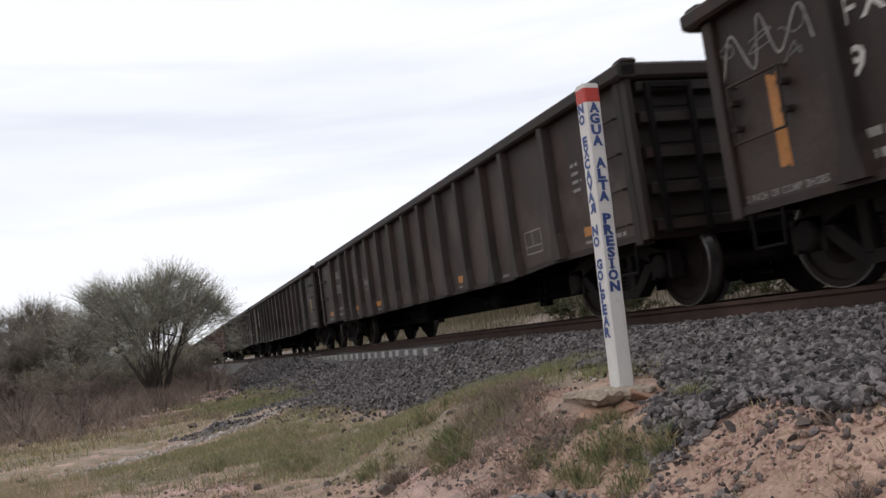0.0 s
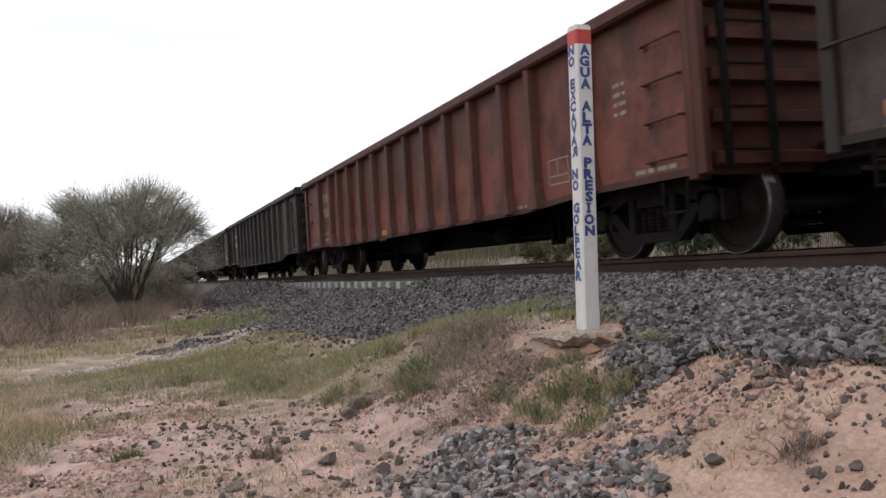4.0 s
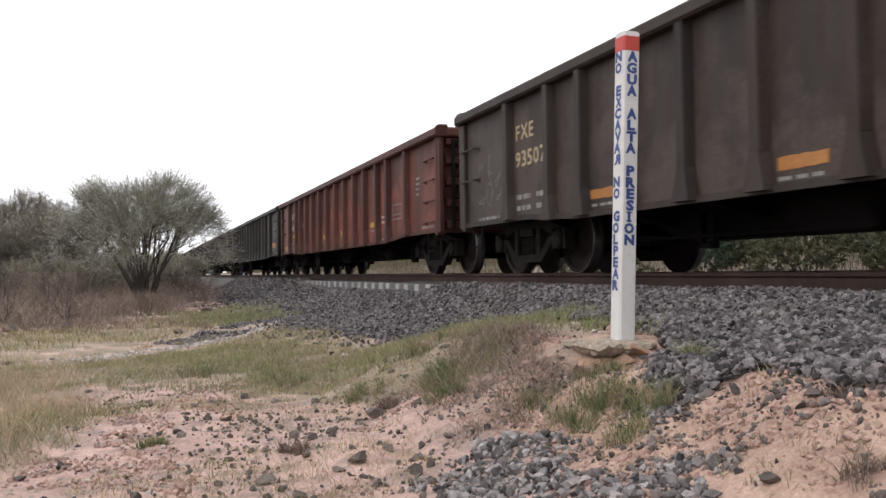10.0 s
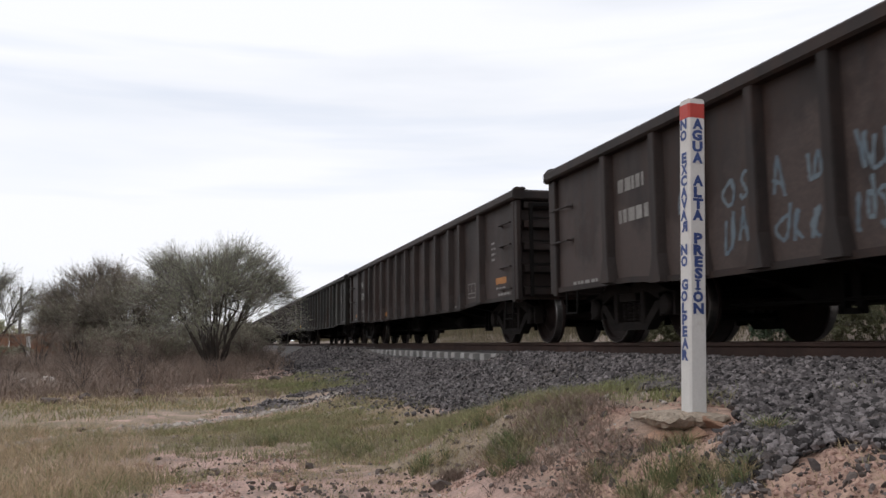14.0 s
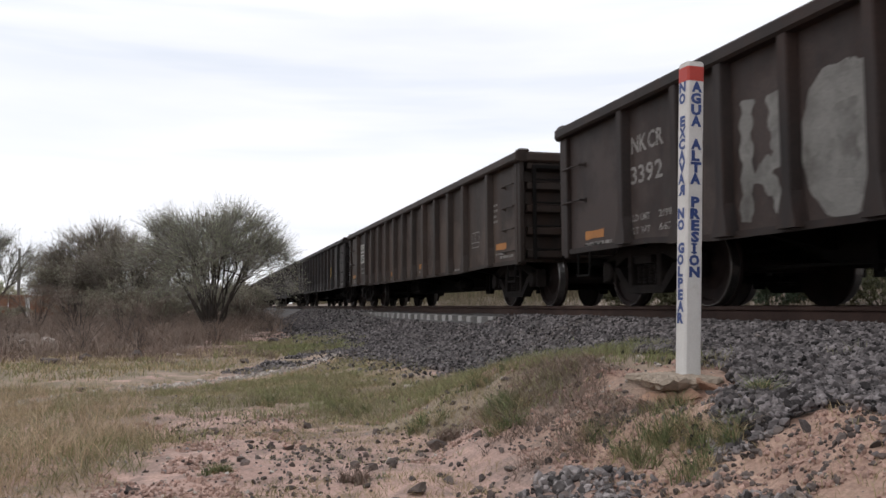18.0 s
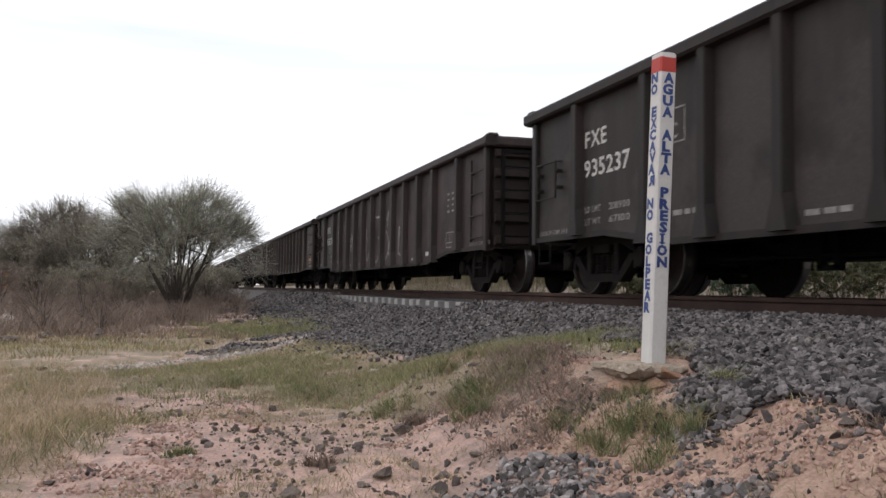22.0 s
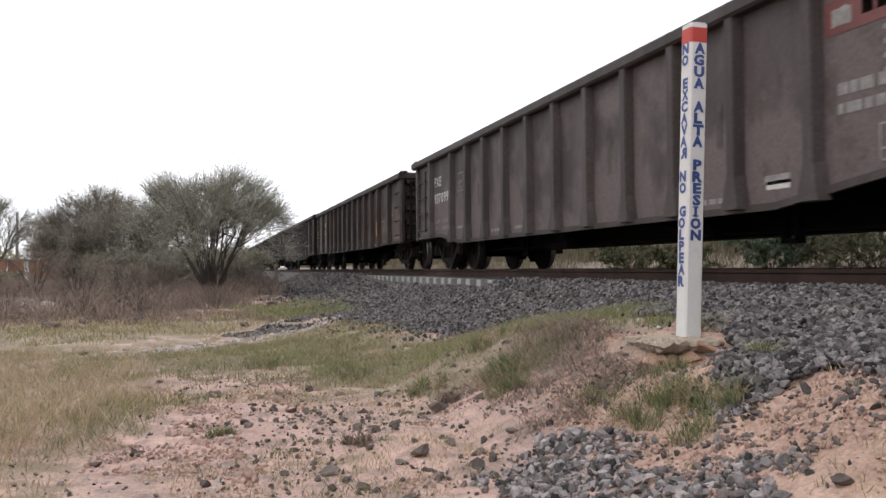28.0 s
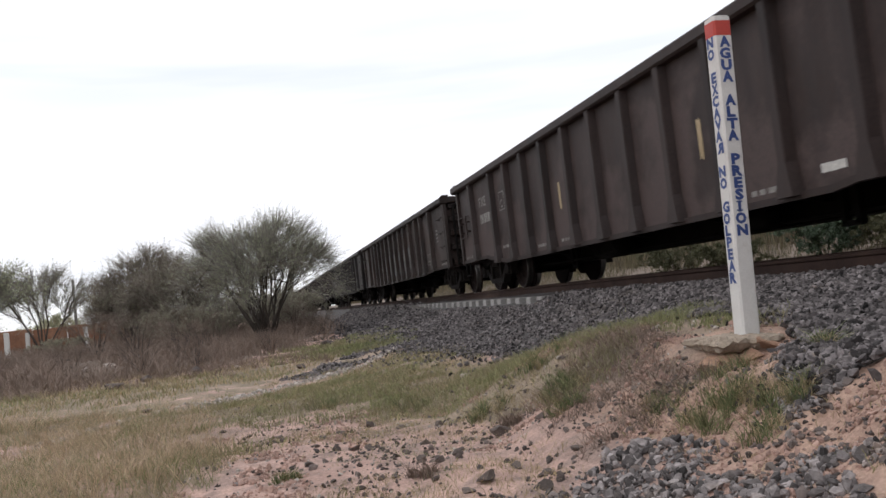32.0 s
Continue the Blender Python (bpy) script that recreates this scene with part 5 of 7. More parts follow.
    patch(c[5], 8.4, 8.47, 1.1, 1.5, TAN_PAINT, rnd, 0.02)
    patch(c[6], 1.78, 2.45, 1.62, 1.86, WHITE_PAINT, rnd, 0.01)
    word(c[6], "CIGX", 1.84, 1.67, 0.15, 0.55, UNDERGEAR, 0.002)
    patch(c[6], 1.78, 2.9, 1.34, 1.56, WHITE_PAINT, rnd, 0.01)
    word(c[6], "801416", 1.84, 1.38, 0.15, 0.98, UNDERGEAR, 0.002)
    scrawl(c[6], 0.3, 1.4, 1.1, 1.9, FADED_SPRAY, 5, 7, 0.012)
    stripes(c[6], rnd, ORANGE, [(3.3, 0.95), (6.2, 1.0), (9.3, 0.85), (14.4, 0.95)])
    fxe_marks(c[7], "FXE", "935196", "219000", "67000", rnd, at=1.54)
    for line in ([(3.08, 1.5), (3.1, 1.25), (3.26, 0.85)], [(3.39, 1.32), (3.22, 1.34), (3.08, 1.01)], [(1.66, 1.33), (1.73, 1.15), (1.94, 1.32), (2.01, 0.75)], [(2.2, 1.21), (2.39, 1.03), (2.53, 1.36), (2.67, 1.5)]):
        stroke(c[7], line, CHALK, 0.012)
    scrawl(c[7], 4.0, 11.7, 0.85, 1.6, FADED_SPRAY, 7, 2, 0.012)
    for line, wide in (([(14.87, 1.39), (14.93, 1.28), (14.98, 1.35), (15.0, 1.28), (15.13, 1.23), (15.14, 1.37), (15.18, 1.4), (15.2, 1.25), (15.3, 1.38), (15.34, 1.44)], 0.016),
                      ([(14.7, 1.66), (14.51, 1.48), (14.41, 1.19)], 0.014),
                      ([(14.7, 1.64), (14.7, 1.42), (14.62, 1.2), (14.43, 1.1), (14.28, 1.12), (14.23, 1.26), (14.3, 1.36)], 0.014),
                      ([(14.95, 1.1), (15.09, 1.09), (15.13, 1.02), (15.02, 0.95), (15.13, 0.95), (15.26, 0.98), (15.31, 1.04), (15.35, 0.99)], 0.02),
                      ([(14.3, 0.84), (14.43, 0.93), (14.47, 0.96), (14.37, 0.89), (14.51, 0.87), (14.6, 1.02), (14.72, 1.03), (14.62, 1.0), (14.66, 0.85), (14.76, 0.74), (14.89, 0.8), (14.83, 0.73)], 0.018),
                      ([(14.28, 0.79), (14.3, 0.71), (14.47, 0.71), (14.41, 0.76)], 0.016),
                      ([(14.56, 0.76), (14.98, 0.75), (15.46, 0.75)], 0.032),
                      ([(13.41, 1.4), (13.58, 1.49), (13.71, 1.48), (13.68, 1.35), (13.52, 1.27), (13.41, 1.3)], 0.016),
                      ([(13.81, 1.48), (13.83, 1.36), (13.78, 1.25), (13.88, 1.15)], 0.02),
                      ([(14.0, 1.4), (13.95, 1.28), (14.03, 1.13)], 0.014),
                      ([(13.39, 0.88), (13.49, 1.08), (13.58, 1.19), (13.63, 1.06), (13.68, 0.91)], 0.018),
                      ([(12.04, 1.26), (12.29, 1.12), (12.46, 1.17), (12.47, 1.31), (12.26, 1.36)], 0.013),
                      ([(12.5, 1.46), (12.53, 1.16)], 0.011)):
        stroke(c[7], line, CHALK, wide)
    fxe_marks(c[8], "FXE", "935076", "", "", rnd, TAN_PAINT)
    scrawl(c[8], 0.5, 1.3, 0.95, 1.6, FADED_SPRAY, 9, 7, 0.011)
    stripes(c[8], rnd, ORANGE, [(3.6, 0.78), (6.4, 0.76)])
    stripes(c[8], rnd, YELLOW, [(8.46, 0.75), (11.2, 0.76)])
    patch(c[8], 13.28, 13.5, 0.79, 0.86, TAN_PAINT, rnd, 0.004)
    for line in ([(12.8, 1.88), (12.78, 1.74), (12.87, 1.5), (12.85, 1.75)], [(12.86, 1.66), (13.07, 1.82), (12.97, 1.62)], [(13.04, 1.84), (13.06, 1.62), (13.15, 1.7), (13.33, 1.76), (13.5, 1.66), (13.4, 1.55), (13.3, 1.62)],
                 [(13.22, 1.78), (13.28, 1.6), (13.52, 1.46), (13.28, 1.48)], [(12.9, 1.48), (13.15, 1.46), (13.08, 1.23)], [(13.02, 1.3), (13.24, 1.25), (13.42, 1.17), (13.15, 1.36), (13.28, 1.4)],
                 [(12.88, 1.24), (13.12, 1.19), (12.94, 1.11), (13.03, 1.12), (12.87, 0.94)],
                 [(11.16, 1.72), (11.36, 1.5), (11.51, 1.74), (11.28, 1.4)], [(11.46, 1.78), (11.69, 1.66), (11.62, 1.87), (11.6, 1.5)], [(11.35, 1.33), (11.58, 1.44), (11.68, 1.28), (11.45, 1.2)], [(11.24, 1.1), (11.4, 1.17), (11.66, 1.14)],
                 [(9.3, 1.65), (9.5, 1.47), (9.63, 1.73), (9.38, 1.69)], [(10.22, 1.76), (10.37, 1.43), (10.42, 1.74), (10.24, 1.4), (10.37, 1.18)]):
        stroke(c[8], line, CHALK if line[0][0] > 11 else FADED_SPRAY, 0.015)
    fxe_marks(c[9], "ATW", "643", "", "", rnd, WHITE_PAINT, "089")
    stripes(c[9], rnd, YELLOW, [(0.6, 0.8), (1.9, 1.12), (6.46, 0.92), (8.5, 0.93), (11.22, 0.96)])
    bars(c[9], 12.1, 12.4, 1.1, 0.04, WHITE_PAINT, rnd)
    bars(c[9], 12.1, 12.45, 1.0, 0.04, WHITE_PAINT, rnd)
    patch(c[9], 6.95, 7.3, 0.95, 1.05, TAN_PAINT, rnd, 0.02)
    fxe_marks(c[10], "NOKL", "3210", "218900", "67100", rnd, WHITE_PAINT, "02")
    patch(c[10], 0.45, 1.24, 0.85, 0.95, YELLOW, rnd, 0.008)
    stripes(c[10], rnd, ORANGE, [(6.46, 0.84), (8.5, 0.88), (10.4, 0.88)])
    patch(c[10], 14.02, 14.8, 0.95, 1.12, ORANGE, rnd, 0.006)
    bars(c[10], 14.05, 14.5, 0.86, 0.04, DULL_WHITE, rnd)
    scrawl(c[10], 0.48, 1.08, 1.31, 1.63, CHALK, 11, 6, 0.008)
    scrawl(c[10], 9.2, 13.8, 1.0, 1.5, FADED_SPRAY, 12, 2, 0.007)
    bars(c[11], 1.8, 2.4, 1.7, 0.15, DULL_WHITE, rnd)
    bars(c[11], 1.8, 2.7, 1.35, 0.15, DULL_WHITE, rnd)
    scrawl(c[11], 3.1, 5.8, 0.8, 1.6, BLUE_SPRAY, 13, 4, 0.02)
    stripes(c[11], rnd, ORANGE, [(6.3, 0.7), (12.3, 0.75), (14.9, 0.8)])
    fxe_marks(c[12], "NKCR", "3294", "219400", "66600", rnd)
    scrawl(c[12], 0.5, 1.3, 1.0, 1.5, FADED_SPRAY, 41, 7, 0.008)
    scrawl(c[12], 3.1, 7.6, 0.9, 1.6, FADED_SPRAY, 14, 2, 0.008)
    stripes(c[12], rnd, ORANGE, [(0.7, 0.82), (5.2, 0.72), (14.5, 0.95)])
    fxe_marks(c[13], "FXE", "93649", "219600", "66400", rnd, DULL_WHITE)
    patch(c[13], 0.06, 0.44, 0.8, 0.97, YELLOW, rnd, 0.006)
    patch(c[13], 0.5, 1.12, 1.2, 1.62, FADED_SPRAY, rnd, 0.02)
    stripes(c[13], rnd, ORANGE, [(5.5, 0.9), (8.6, 0.86), (11.27, 0.88)])
    patch(c[13], 13.1, 13.6, 1.5, 1.75, SCUFF, rnd, 0.04)
    for d, z in ((6.5, 1.25), (8.5, 1.3), (9.4, 1.2), (10.2, 1.4)):
        patch(c[13], d, d + 0.45, z, z + 0.4, SCUFF, rnd, 0.05)
    fxe_marks(c[14], "NKCR", "3392", "219800", "66200", rnd, DULL_WHITE, at=1.72)
    for line, wide in (([(3.69, 1.79), (3.65, 1.5), (3.66, 1.11), (3.62, 0.73)], 0.1),
                      ([(4.02, 1.77), (4.05, 1.45), (4.06, 1.22), (3.87, 1.17)], 0.09),
                      ([(3.78, 1.15), (4.03, 0.95), (4.15, 0.68)], 0.09),
                      ([(4.91, 1.77), (4.59, 1.74), (4.42, 1.43), (4.44, 1.0), (4.69, 0.71), (4.98, 0.73), (5.15, 1.04), (5.17, 1.45), (5.07, 1.7), (4.91, 1.77)], 0.05),
                      ([(4.85, 1.52), (4.87, 1.22), (4.83, 0.94)], 0.12)):
        stroke(c[14], [(d + 0.13, z) for d, z in line], PALE_SPRAY, wide)
    blot(c[14], [(5.04, 1.75), (4.72, 1.72), (4.56, 1.43), (4.58, 1.0), (4.83, 0.73), (5.1, 0.75), (5.27, 1.04), (5.29, 1.45), (5.2, 1.7)], PALE_SPRAY)
    block_letters(c[14], 5.6, 7.3, 0.78, 1.8, PALE_SPRAY, FADED_SPRAY, 15)
    scrawl(c[14], 8.0, 10.8, 1.0, 1.6, CHALK, 16, 3, 0.014)
    stripes(c[14], rnd, ORANGE, [(0.5, 0.82), (11.4, 0.77)])
    patch(c[14], 14.05, 14.85, 0.77, 0.86, YELLOW, rnd, 0.005)
    patch(c[14], 10.62, 10.8, 0.76, 0.86, WHITE_PAINT, rnd, 0.004)
    patch(c[15], 1.76, 2.6, 1.6, 1.86, WHITE_PAINT, rnd, 0.008)
    word(c[15], "CIGX", 1.84, 1.65, 0.17, 0.66, UNDERGEAR, 0.002)
    patch(c[15], 1.76, 2.86, 1.3, 1.55, WHITE_PAINT, rnd, 0.008)
    word(c[15], "801074", 1.84, 1.35, 0.16, 0.95, UNDERGEAR, 0.002)
    for z in (1.1, 0.98):
        bars(c[15], 1.8, 2.75, z, 0.05, DULL_WHITE, rnd)
    stripes(c[15], rnd, ORANGE, [(0.3, 0.88), (3.4, 0.72), (6.2, 0.76), (9.2, 0.82), (14.4, 0.9)])
    fxe_marks(c[16], "FXE", "936370", "221200", "64800", rnd, DULL_WHITE)
    patch(c[16], -0.1, -0.02, 0.8, 1.5, YELLOW, rnd, 0.0, 0.06)
    for d, lift in ((6.6, 0.0), (12.77, 0.104)):
        patch(c[16], d, d + 0.09, 1.05, 1.43, YELLOW, rnd, 0.01, lift)
    scrawl(c[16], 5.0, 10.8, 0.9, 1.5, FADED_SPRAY, 18, 2, 0.006)
    patch(c[16], 0.5, 0.86, 1.3, 1.54, SCUFF, rnd, 0.035)
    patch(c[16], 1.16, 1.2, 1.0, 1.38, FADED_SPRAY, rnd, 0.004)
    stripes(c[16], rnd, ORANGE, [(9.15, 0.83), (12.15, 0.87)])
    fxe_marks(c[17], "FXE", "935237", "218900", "67100", rnd, at=1.54)
    scrawl(c[17], 6.0, 13.9, 0.9, 1.7, FADED_SPRAY, 19, 2, 0.01)
    patch(c[17], 12.9, 13.1, 0.95, 1.1, SIGN_RED, rnd, 0.01)
    fxe_marks(c[18], "FXE", "935272", "218900", "67100", rnd, at=1.54)
    scrawl(c[18], 1.7, 2.9, 1.0, 1.3, FADED_SPRAY, 20, 2, 0.014)
    patch(c[18], 0.78, 0.9, 1.15, 1.65, ORANGE, rnd, 0.02)
    scrawl(c[18], 5.05, 5.6, 1.0, 1.5, CHALK, 21, 4, 0.018)
    for line in ([(8.05, 1.70), (8.35, 1.68), (8.6, 1.72), (8.62, 1.45)], [(8.35, 1.2), (8.62, 1.22), (8.5, 0.9), (8.25, 0.68), (8.07, 0.66)],
                 [(9.14, 1.55), (9.3, 1.75), (9.25, 1.55), (9.2, 1.4)], [(9.07, 1.3), (9.2, 1.25), (9.33, 0.98), (9.22, 0.78), (9.07, 0.68)],
                 [(9.62, 1.2), (9.5, 1.18), (9.36, 0.95), (9.32, 0.82), (9.65, 0.7)], [(7.1, 1.5), (7.06, 1.3), (7.15, 1.2), (7.07, 0.9), (7.2, 0.7), (7.35, 0.9)]):
        stroke(c[18], line, CHALK, 0.026)
    scrawl(c[18], 10.1, 10.8, 0.7, 1.7, CHALK, 22, 2, 0.026)
    patch(c[19], 1.78, 2.4, 1.56, 1.8, WHITE_PAINT, rnd, 0.008)
    word(c[19], "CIGX", 1.83, 1.6, 0.15, 0.5, UNDERGEAR, 0.002)
    word(c[19], "8010", 1.8, 1.25, 0.19, 0.72)
    word(c[19], "94", 3.14, 1.25, 0.19, 0.36)
    bars(c[19], 1.8, 2.7, 0.95, 0.06, DULL_WHITE, rnd)
    bars(c[19], 1.8, 2.7, 0.82, 0.06, DULL_WHITE, rnd)
    stripes(c[19], rnd, ORANGE, [(0.4, 0.86), (5.2, 0.9), (9.2, 0.86), (14.5, 0.95)])
    patch(c[20], 1.78, 2.4, 1.2, 1.75, FADED_SPRAY, rnd, 0.02)
    bars(c[20], 1.85, 2.35, 1.5, 0.12, WHITE_PAINT, rnd)
    bars(c[20], 1.85, 2.35, 1.3, 0.1, WHITE_PAINT, rnd)
    for outline in ([(7.92, 1.5), (8.17, 1.82), (8.5, 1.78), (8.56, 1.42), (8.5, 1.06), (7.96, 1.0), (8.02, 1.3)], [(8.78, 1.14), (8.77, 1.64), (9.1, 1.8), (9.35, 1.81), (9.52, 1.54), (9.52, 1.13), (9.18, 1.04)],
                    [(9.74, 1.06), (9.77, 1.6), (9.96, 1.79), (10.4, 1.72), (10.45, 1.3), (10.4, 1.0)], [(10.57, 0.95), (10.63, 1.35), (10.83, 1.6), (11.0, 1.52), (11.2, 1.5), (11.24, 1.1), (11.18, 0.93)]):
        blot(c[20], outline, GREEN_SPRAY)
        stroke(c[20], outline + outline[:1], PALE_GREEN, 0.016)
    for line in ([(8.15, 1.2), (8.3, 1.5), (8.4, 1.2)], [(9.08, 1.3), (9.15, 1.61), (9.3, 1.4), (9.1, 1.3)], [(10.75, 1.1), (10.85, 1.4), (10.95, 1.1)],
                 [(10.98, 1.51), (11.24, 1.54), (11.04, 1.43), (11.22, 1.44), (11.08, 1.34), (11.21, 1.25), (11.1, 1.1)], [(8.2, 1.1), (8.35, 1.05), (8.5, 1.2)], [(9.95, 1.2), (10.1, 1.55), (10.25, 1.2)]):
        stroke(c[20], line, PALE_GREEN, 0.014)
    for line in ([(12.0, 1.62), (12.04, 1.8), (12.12, 1.79), (12.1, 1.51)], [(12.1, 1.62), (12.22, 1.72), (12.25, 1.53)], [(12.3, 1.84), (12.4, 1.86), (12.36, 1.8)], [(12.4, 1.7), (12.42, 1.54), (12.5, 1.68), (12.48, 1.54)],
                 [(12.55, 1.66), (12.66, 1.73), (12.62, 1.5)], [(12.05, 1.45), (12.35, 1.56), (12.72, 1.5)], [(13.0, 1.5), (13.2, 1.7), (13.3, 1.4), (13.5, 1.6)], [(14.4, 1.55), (14.6, 1.3), (14.8, 1.6), (14.7, 1.2)]):
        stroke(c[20], line, CHALK, 0.014)
    stripes(c[20], rnd, ORANGE, [(6.2, 0.93), (12.2, 0.98)])
    fxe_marks(c[21], "CoER", "803719", "220000", "66000", rnd)
    stripes(c[21], rnd, ORANGE, [(0.5, 0.8)])
    fxe_marks(c[22], "FXE", "937099", "217500", "68500", rnd, at=1.54)
    patch(c[22], 12.93, 14.0, 1.74, 2.0, DARK_RED, rnd, 0.0)
    patch(c[22], 13.0, 13.2, 1.8, 1.93, DULL_WHITE, rnd, 0.012, 0.002)
    bars(c[22], 13.3, 13.9, 1.82, 0.1, DULL_WHITE, rnd)
    bars(c[22], 13.05, 13.8, 1.28, 0.09, DULL_WHITE, rnd)
    bars(c[22], 13.05, 13.95, 1.14, 0.08, DULL_WHITE, rnd)
    for d in (4.4, 9.3, 11.5, 14.9):
        patch(c[22], d, d + 0.09, 1.1, 1.5, SCUFF, rnd, 0.02)
    patch(c[22], 12.18, 12.5, 0.7, 0.78, DULL_WHITE, rnd, 0.0)
    word(c[23], "NRLX", 1.82, 1.66, 0.18, 0.62, TAN_PAINT)
    word(c[23], "526147", 1.8, 1.36, 0.18, 0.95, TAN_PAINT)
    for z in (1.05, 0.92):
        bars(c[23], 1.85, 2.7, z, 0.06, DULL_WHITE, rnd)
    patch(c[23], 0.05, 0.12, 0.9, 1.6, TAN_PAINT, rnd, 0.0, 0.06)
    patch(c[23], 12.77, 12.87, 0.89, 1.28, ORANGE, rnd, 0.01, 0.104)
    scrawl(c[23], 9.2, 9.8, 1.1, 1.5, FADED_SPRAY, 52, 3, 0.014)
    fxe_marks(c[24], "FXE", "935368", "218900", "67200", rnd, at=1.54)
    scrawl(c[24], 3.1, 5.9, 0.85, 1.4, FADED_SPRAY, 26, 3, 0.016)
    patch(c[24], 12.2, 12.5, 0.66, 0.73, WHITE_PAINT, rnd, 0.004)
    word(c[25], "FXE", 1.82, 1.68, 0.19, 0.52, DULL_WHITE)
    bars(c[25], 1.8, 2.7, 1.35, 0.18, DULL_WHITE, rnd)
    for d in (6.3, 10.4, 13.2):
        patch(c[25], d, d + 0.08, 1.1, 1.5, TAN_PAINT, rnd, 0.02)
    block_letters(c[26], 5.0, 11.0, 0.8, 1.6, FADED_SPRAY, BLUE_SPRAY, 27)
    scrawl(c[26], 1.8, 4.8, 0.9, 1.6, CHALK, 28, 2, 0.016)


mark_cars()


# ---- the marker post ----
def marker_post():
    post = new("marker_post")
    post.matrix_basis = Matrix.Translation((2.757, 4.508, 0.475)) @ Matrix.Rotation(radians(2.0), 4, Vector((0.52, 0.853, 0)))
    a, h = 0.056, 1.922
    def shaft(half, corner, z0, z1):
        """A square bar with wide chamfers along its edges."""
        k = half - corner
        return Geo().prism([(-k, -half), (k, -half), (half, -k), (half, k), (k, half), (-k, half), (-half, k), (-half, -k)], "z", z0, z1)

    part("shaft", shaft(a, 0.011, -0.12, h - 0.012), POST_WHITE, post)
    rnd = random.Random(12)
    cap = Geo()
    ring = [(-a + 0.012, -a + 0.003), (0.0, -a + 0.002), (a - 0.012, -a + 0.003), (a - 0.003, -a + 0.012), (a - 0.002, 0.0), (a - 0.003, a - 0.012), (a - 0.012, a - 0.003), (0.0, a - 0.003), (-a + 0.012, a - 0.003), (-a + 0.003, a - 0.012), (-a + 0.002, 0.0), (-a + 0.003, -a + 0.012)]
    n = len(ring)
    cap.add([(x, y, h - 0.013) for x, y in ring] + [(x * 0.93, y * 0.93, h + rnd.uniform(-0.009, 0.002)) for x, y in ring] + [(0, 0, h + 0.002)],
            [(i, (i + 1) % n, n + (i + 1) % n, n + i) for i in range(n)] + [(n + i, n + (i + 1) % n, 2 * n) for i in range(n)] + [tuple(range(n))[::-1]])
    part("cap", cap, CONCRETE_PALE, post, "chipped pale concrete top")
    part("red_band", shaft(a + 0.0012, 0.011, h - 0.122, h - 0.034), POST_RED, post, "red painted band")
    for words, normal, across, top, base in (("AGUA ALTA PRESION", (0, -1, 0), (1, 0, 0), h - 0.13, 0.61), ("NO EXCAVAR NO GOLPEAR", (-1, 0, 0), (0, -1, 0), h - 0.125, 0.335)):
        g = Geo()
        pitch = (top - base) / len(words)
        for i, ch in enumerate(words + " "):
            if ch == " ":
                part("lettering", g, POST_BLUE, post, "word in blue stencilled capitals, one under another")
                g = Geo()
                continue
            size = pitch * 0.86
            pts, faces, width = glyph(ch, 0.058)
            k = size / 0.73
            wide = min(0.07, max(width * k * 1.3, 0.056)) if ch != "I" else 0.019
            flip = -1 if (ch == "R" and i == 9) else 1
            centre = Vector(normal) * (a + 0.002) + Vector(across) * random.uniform(-0.004, 0.004) + Vector((0, 0, top - (i + 1) * pitch + 0.012))
            g.add([centre + Vector(across) * flip * (x - width / 2) * wide / max(width, 0.05) + Vector((0, 0, y * k)) for x, y in pts], faces)
            if ch == "I" and normal[1]:
                for z in (0.0, size * 0.86):
                    c0 = centre + Vector((0, 0, z))
                    w, d = Vector(across) * 0.02, Vector((0, 0, size * 0.14))
                    g.add([c0 - w, c0 + w, c0 + w + d, c0 - w + d], [(0, 1, 2, 3)])
    return tagged(post, "slender white concrete marker post with red band and blue letters", "marker post")


marker_post()


def rough_slab(name, centre, half, z0, z1, seed, mat):
    """A broken-edged slab of concrete."""
    rnd = random.Random(seed)
    n, ring = 64, []
    for k in range(n):
        q = 2 * math.pi * k / n
        c, s = math.cos(q), math.sin(q)
        r = 1 / max(abs(c) / half[0], abs(s) / half[1]) * (0.98 + 0.1 * math.sin(3 * q + seed) * math.sin(7 * q) + rnd.uniform(-0.06, 0.05))
        ring.append((c * r, s * r))
    g = Geo()
    levels = [(z0, 0.76), (z0 + 0.014, 0.88), (z0 + 0.03, 0.91), (z1 - 0.026, 1.0), (z1 - 0.008, 0.98), (z1, 0.93), (z1 - 0.002, 0.84), (z1 + 0.008, 0.72), (z1 + 0.004, 0.55), (z1 + 0.008, 0.4)]
    v = [(centre[0] + x * k + rnd.uniform(-0.008, 0.008), centre[1] + y * k + rnd.uniform(-0.008, 0.008), z + rnd.uniform(-0.008, 0.008)) for z, k in levels for x, y in ring]
    f = [(i * n + k, i * n + (k + 1) % n, (i + 1) * n + (k + 1) % n, (i + 1) * n + k) for i in range(len(levels) - 1) for k in range(n)]
    f += [tuple(range(n))[::-1], tuple(range((len(levels) - 1) * n, len(levels) * n))]
    g.add(v, f)
    return part(name, g, mat)


tagged(rough_slab("footing_slab", (2.67, 4.54), (0.2, 0.24), 0.44, 0.508, 3, CONCRETE), "broken concrete footing slab round the marker post", "concrete slab")

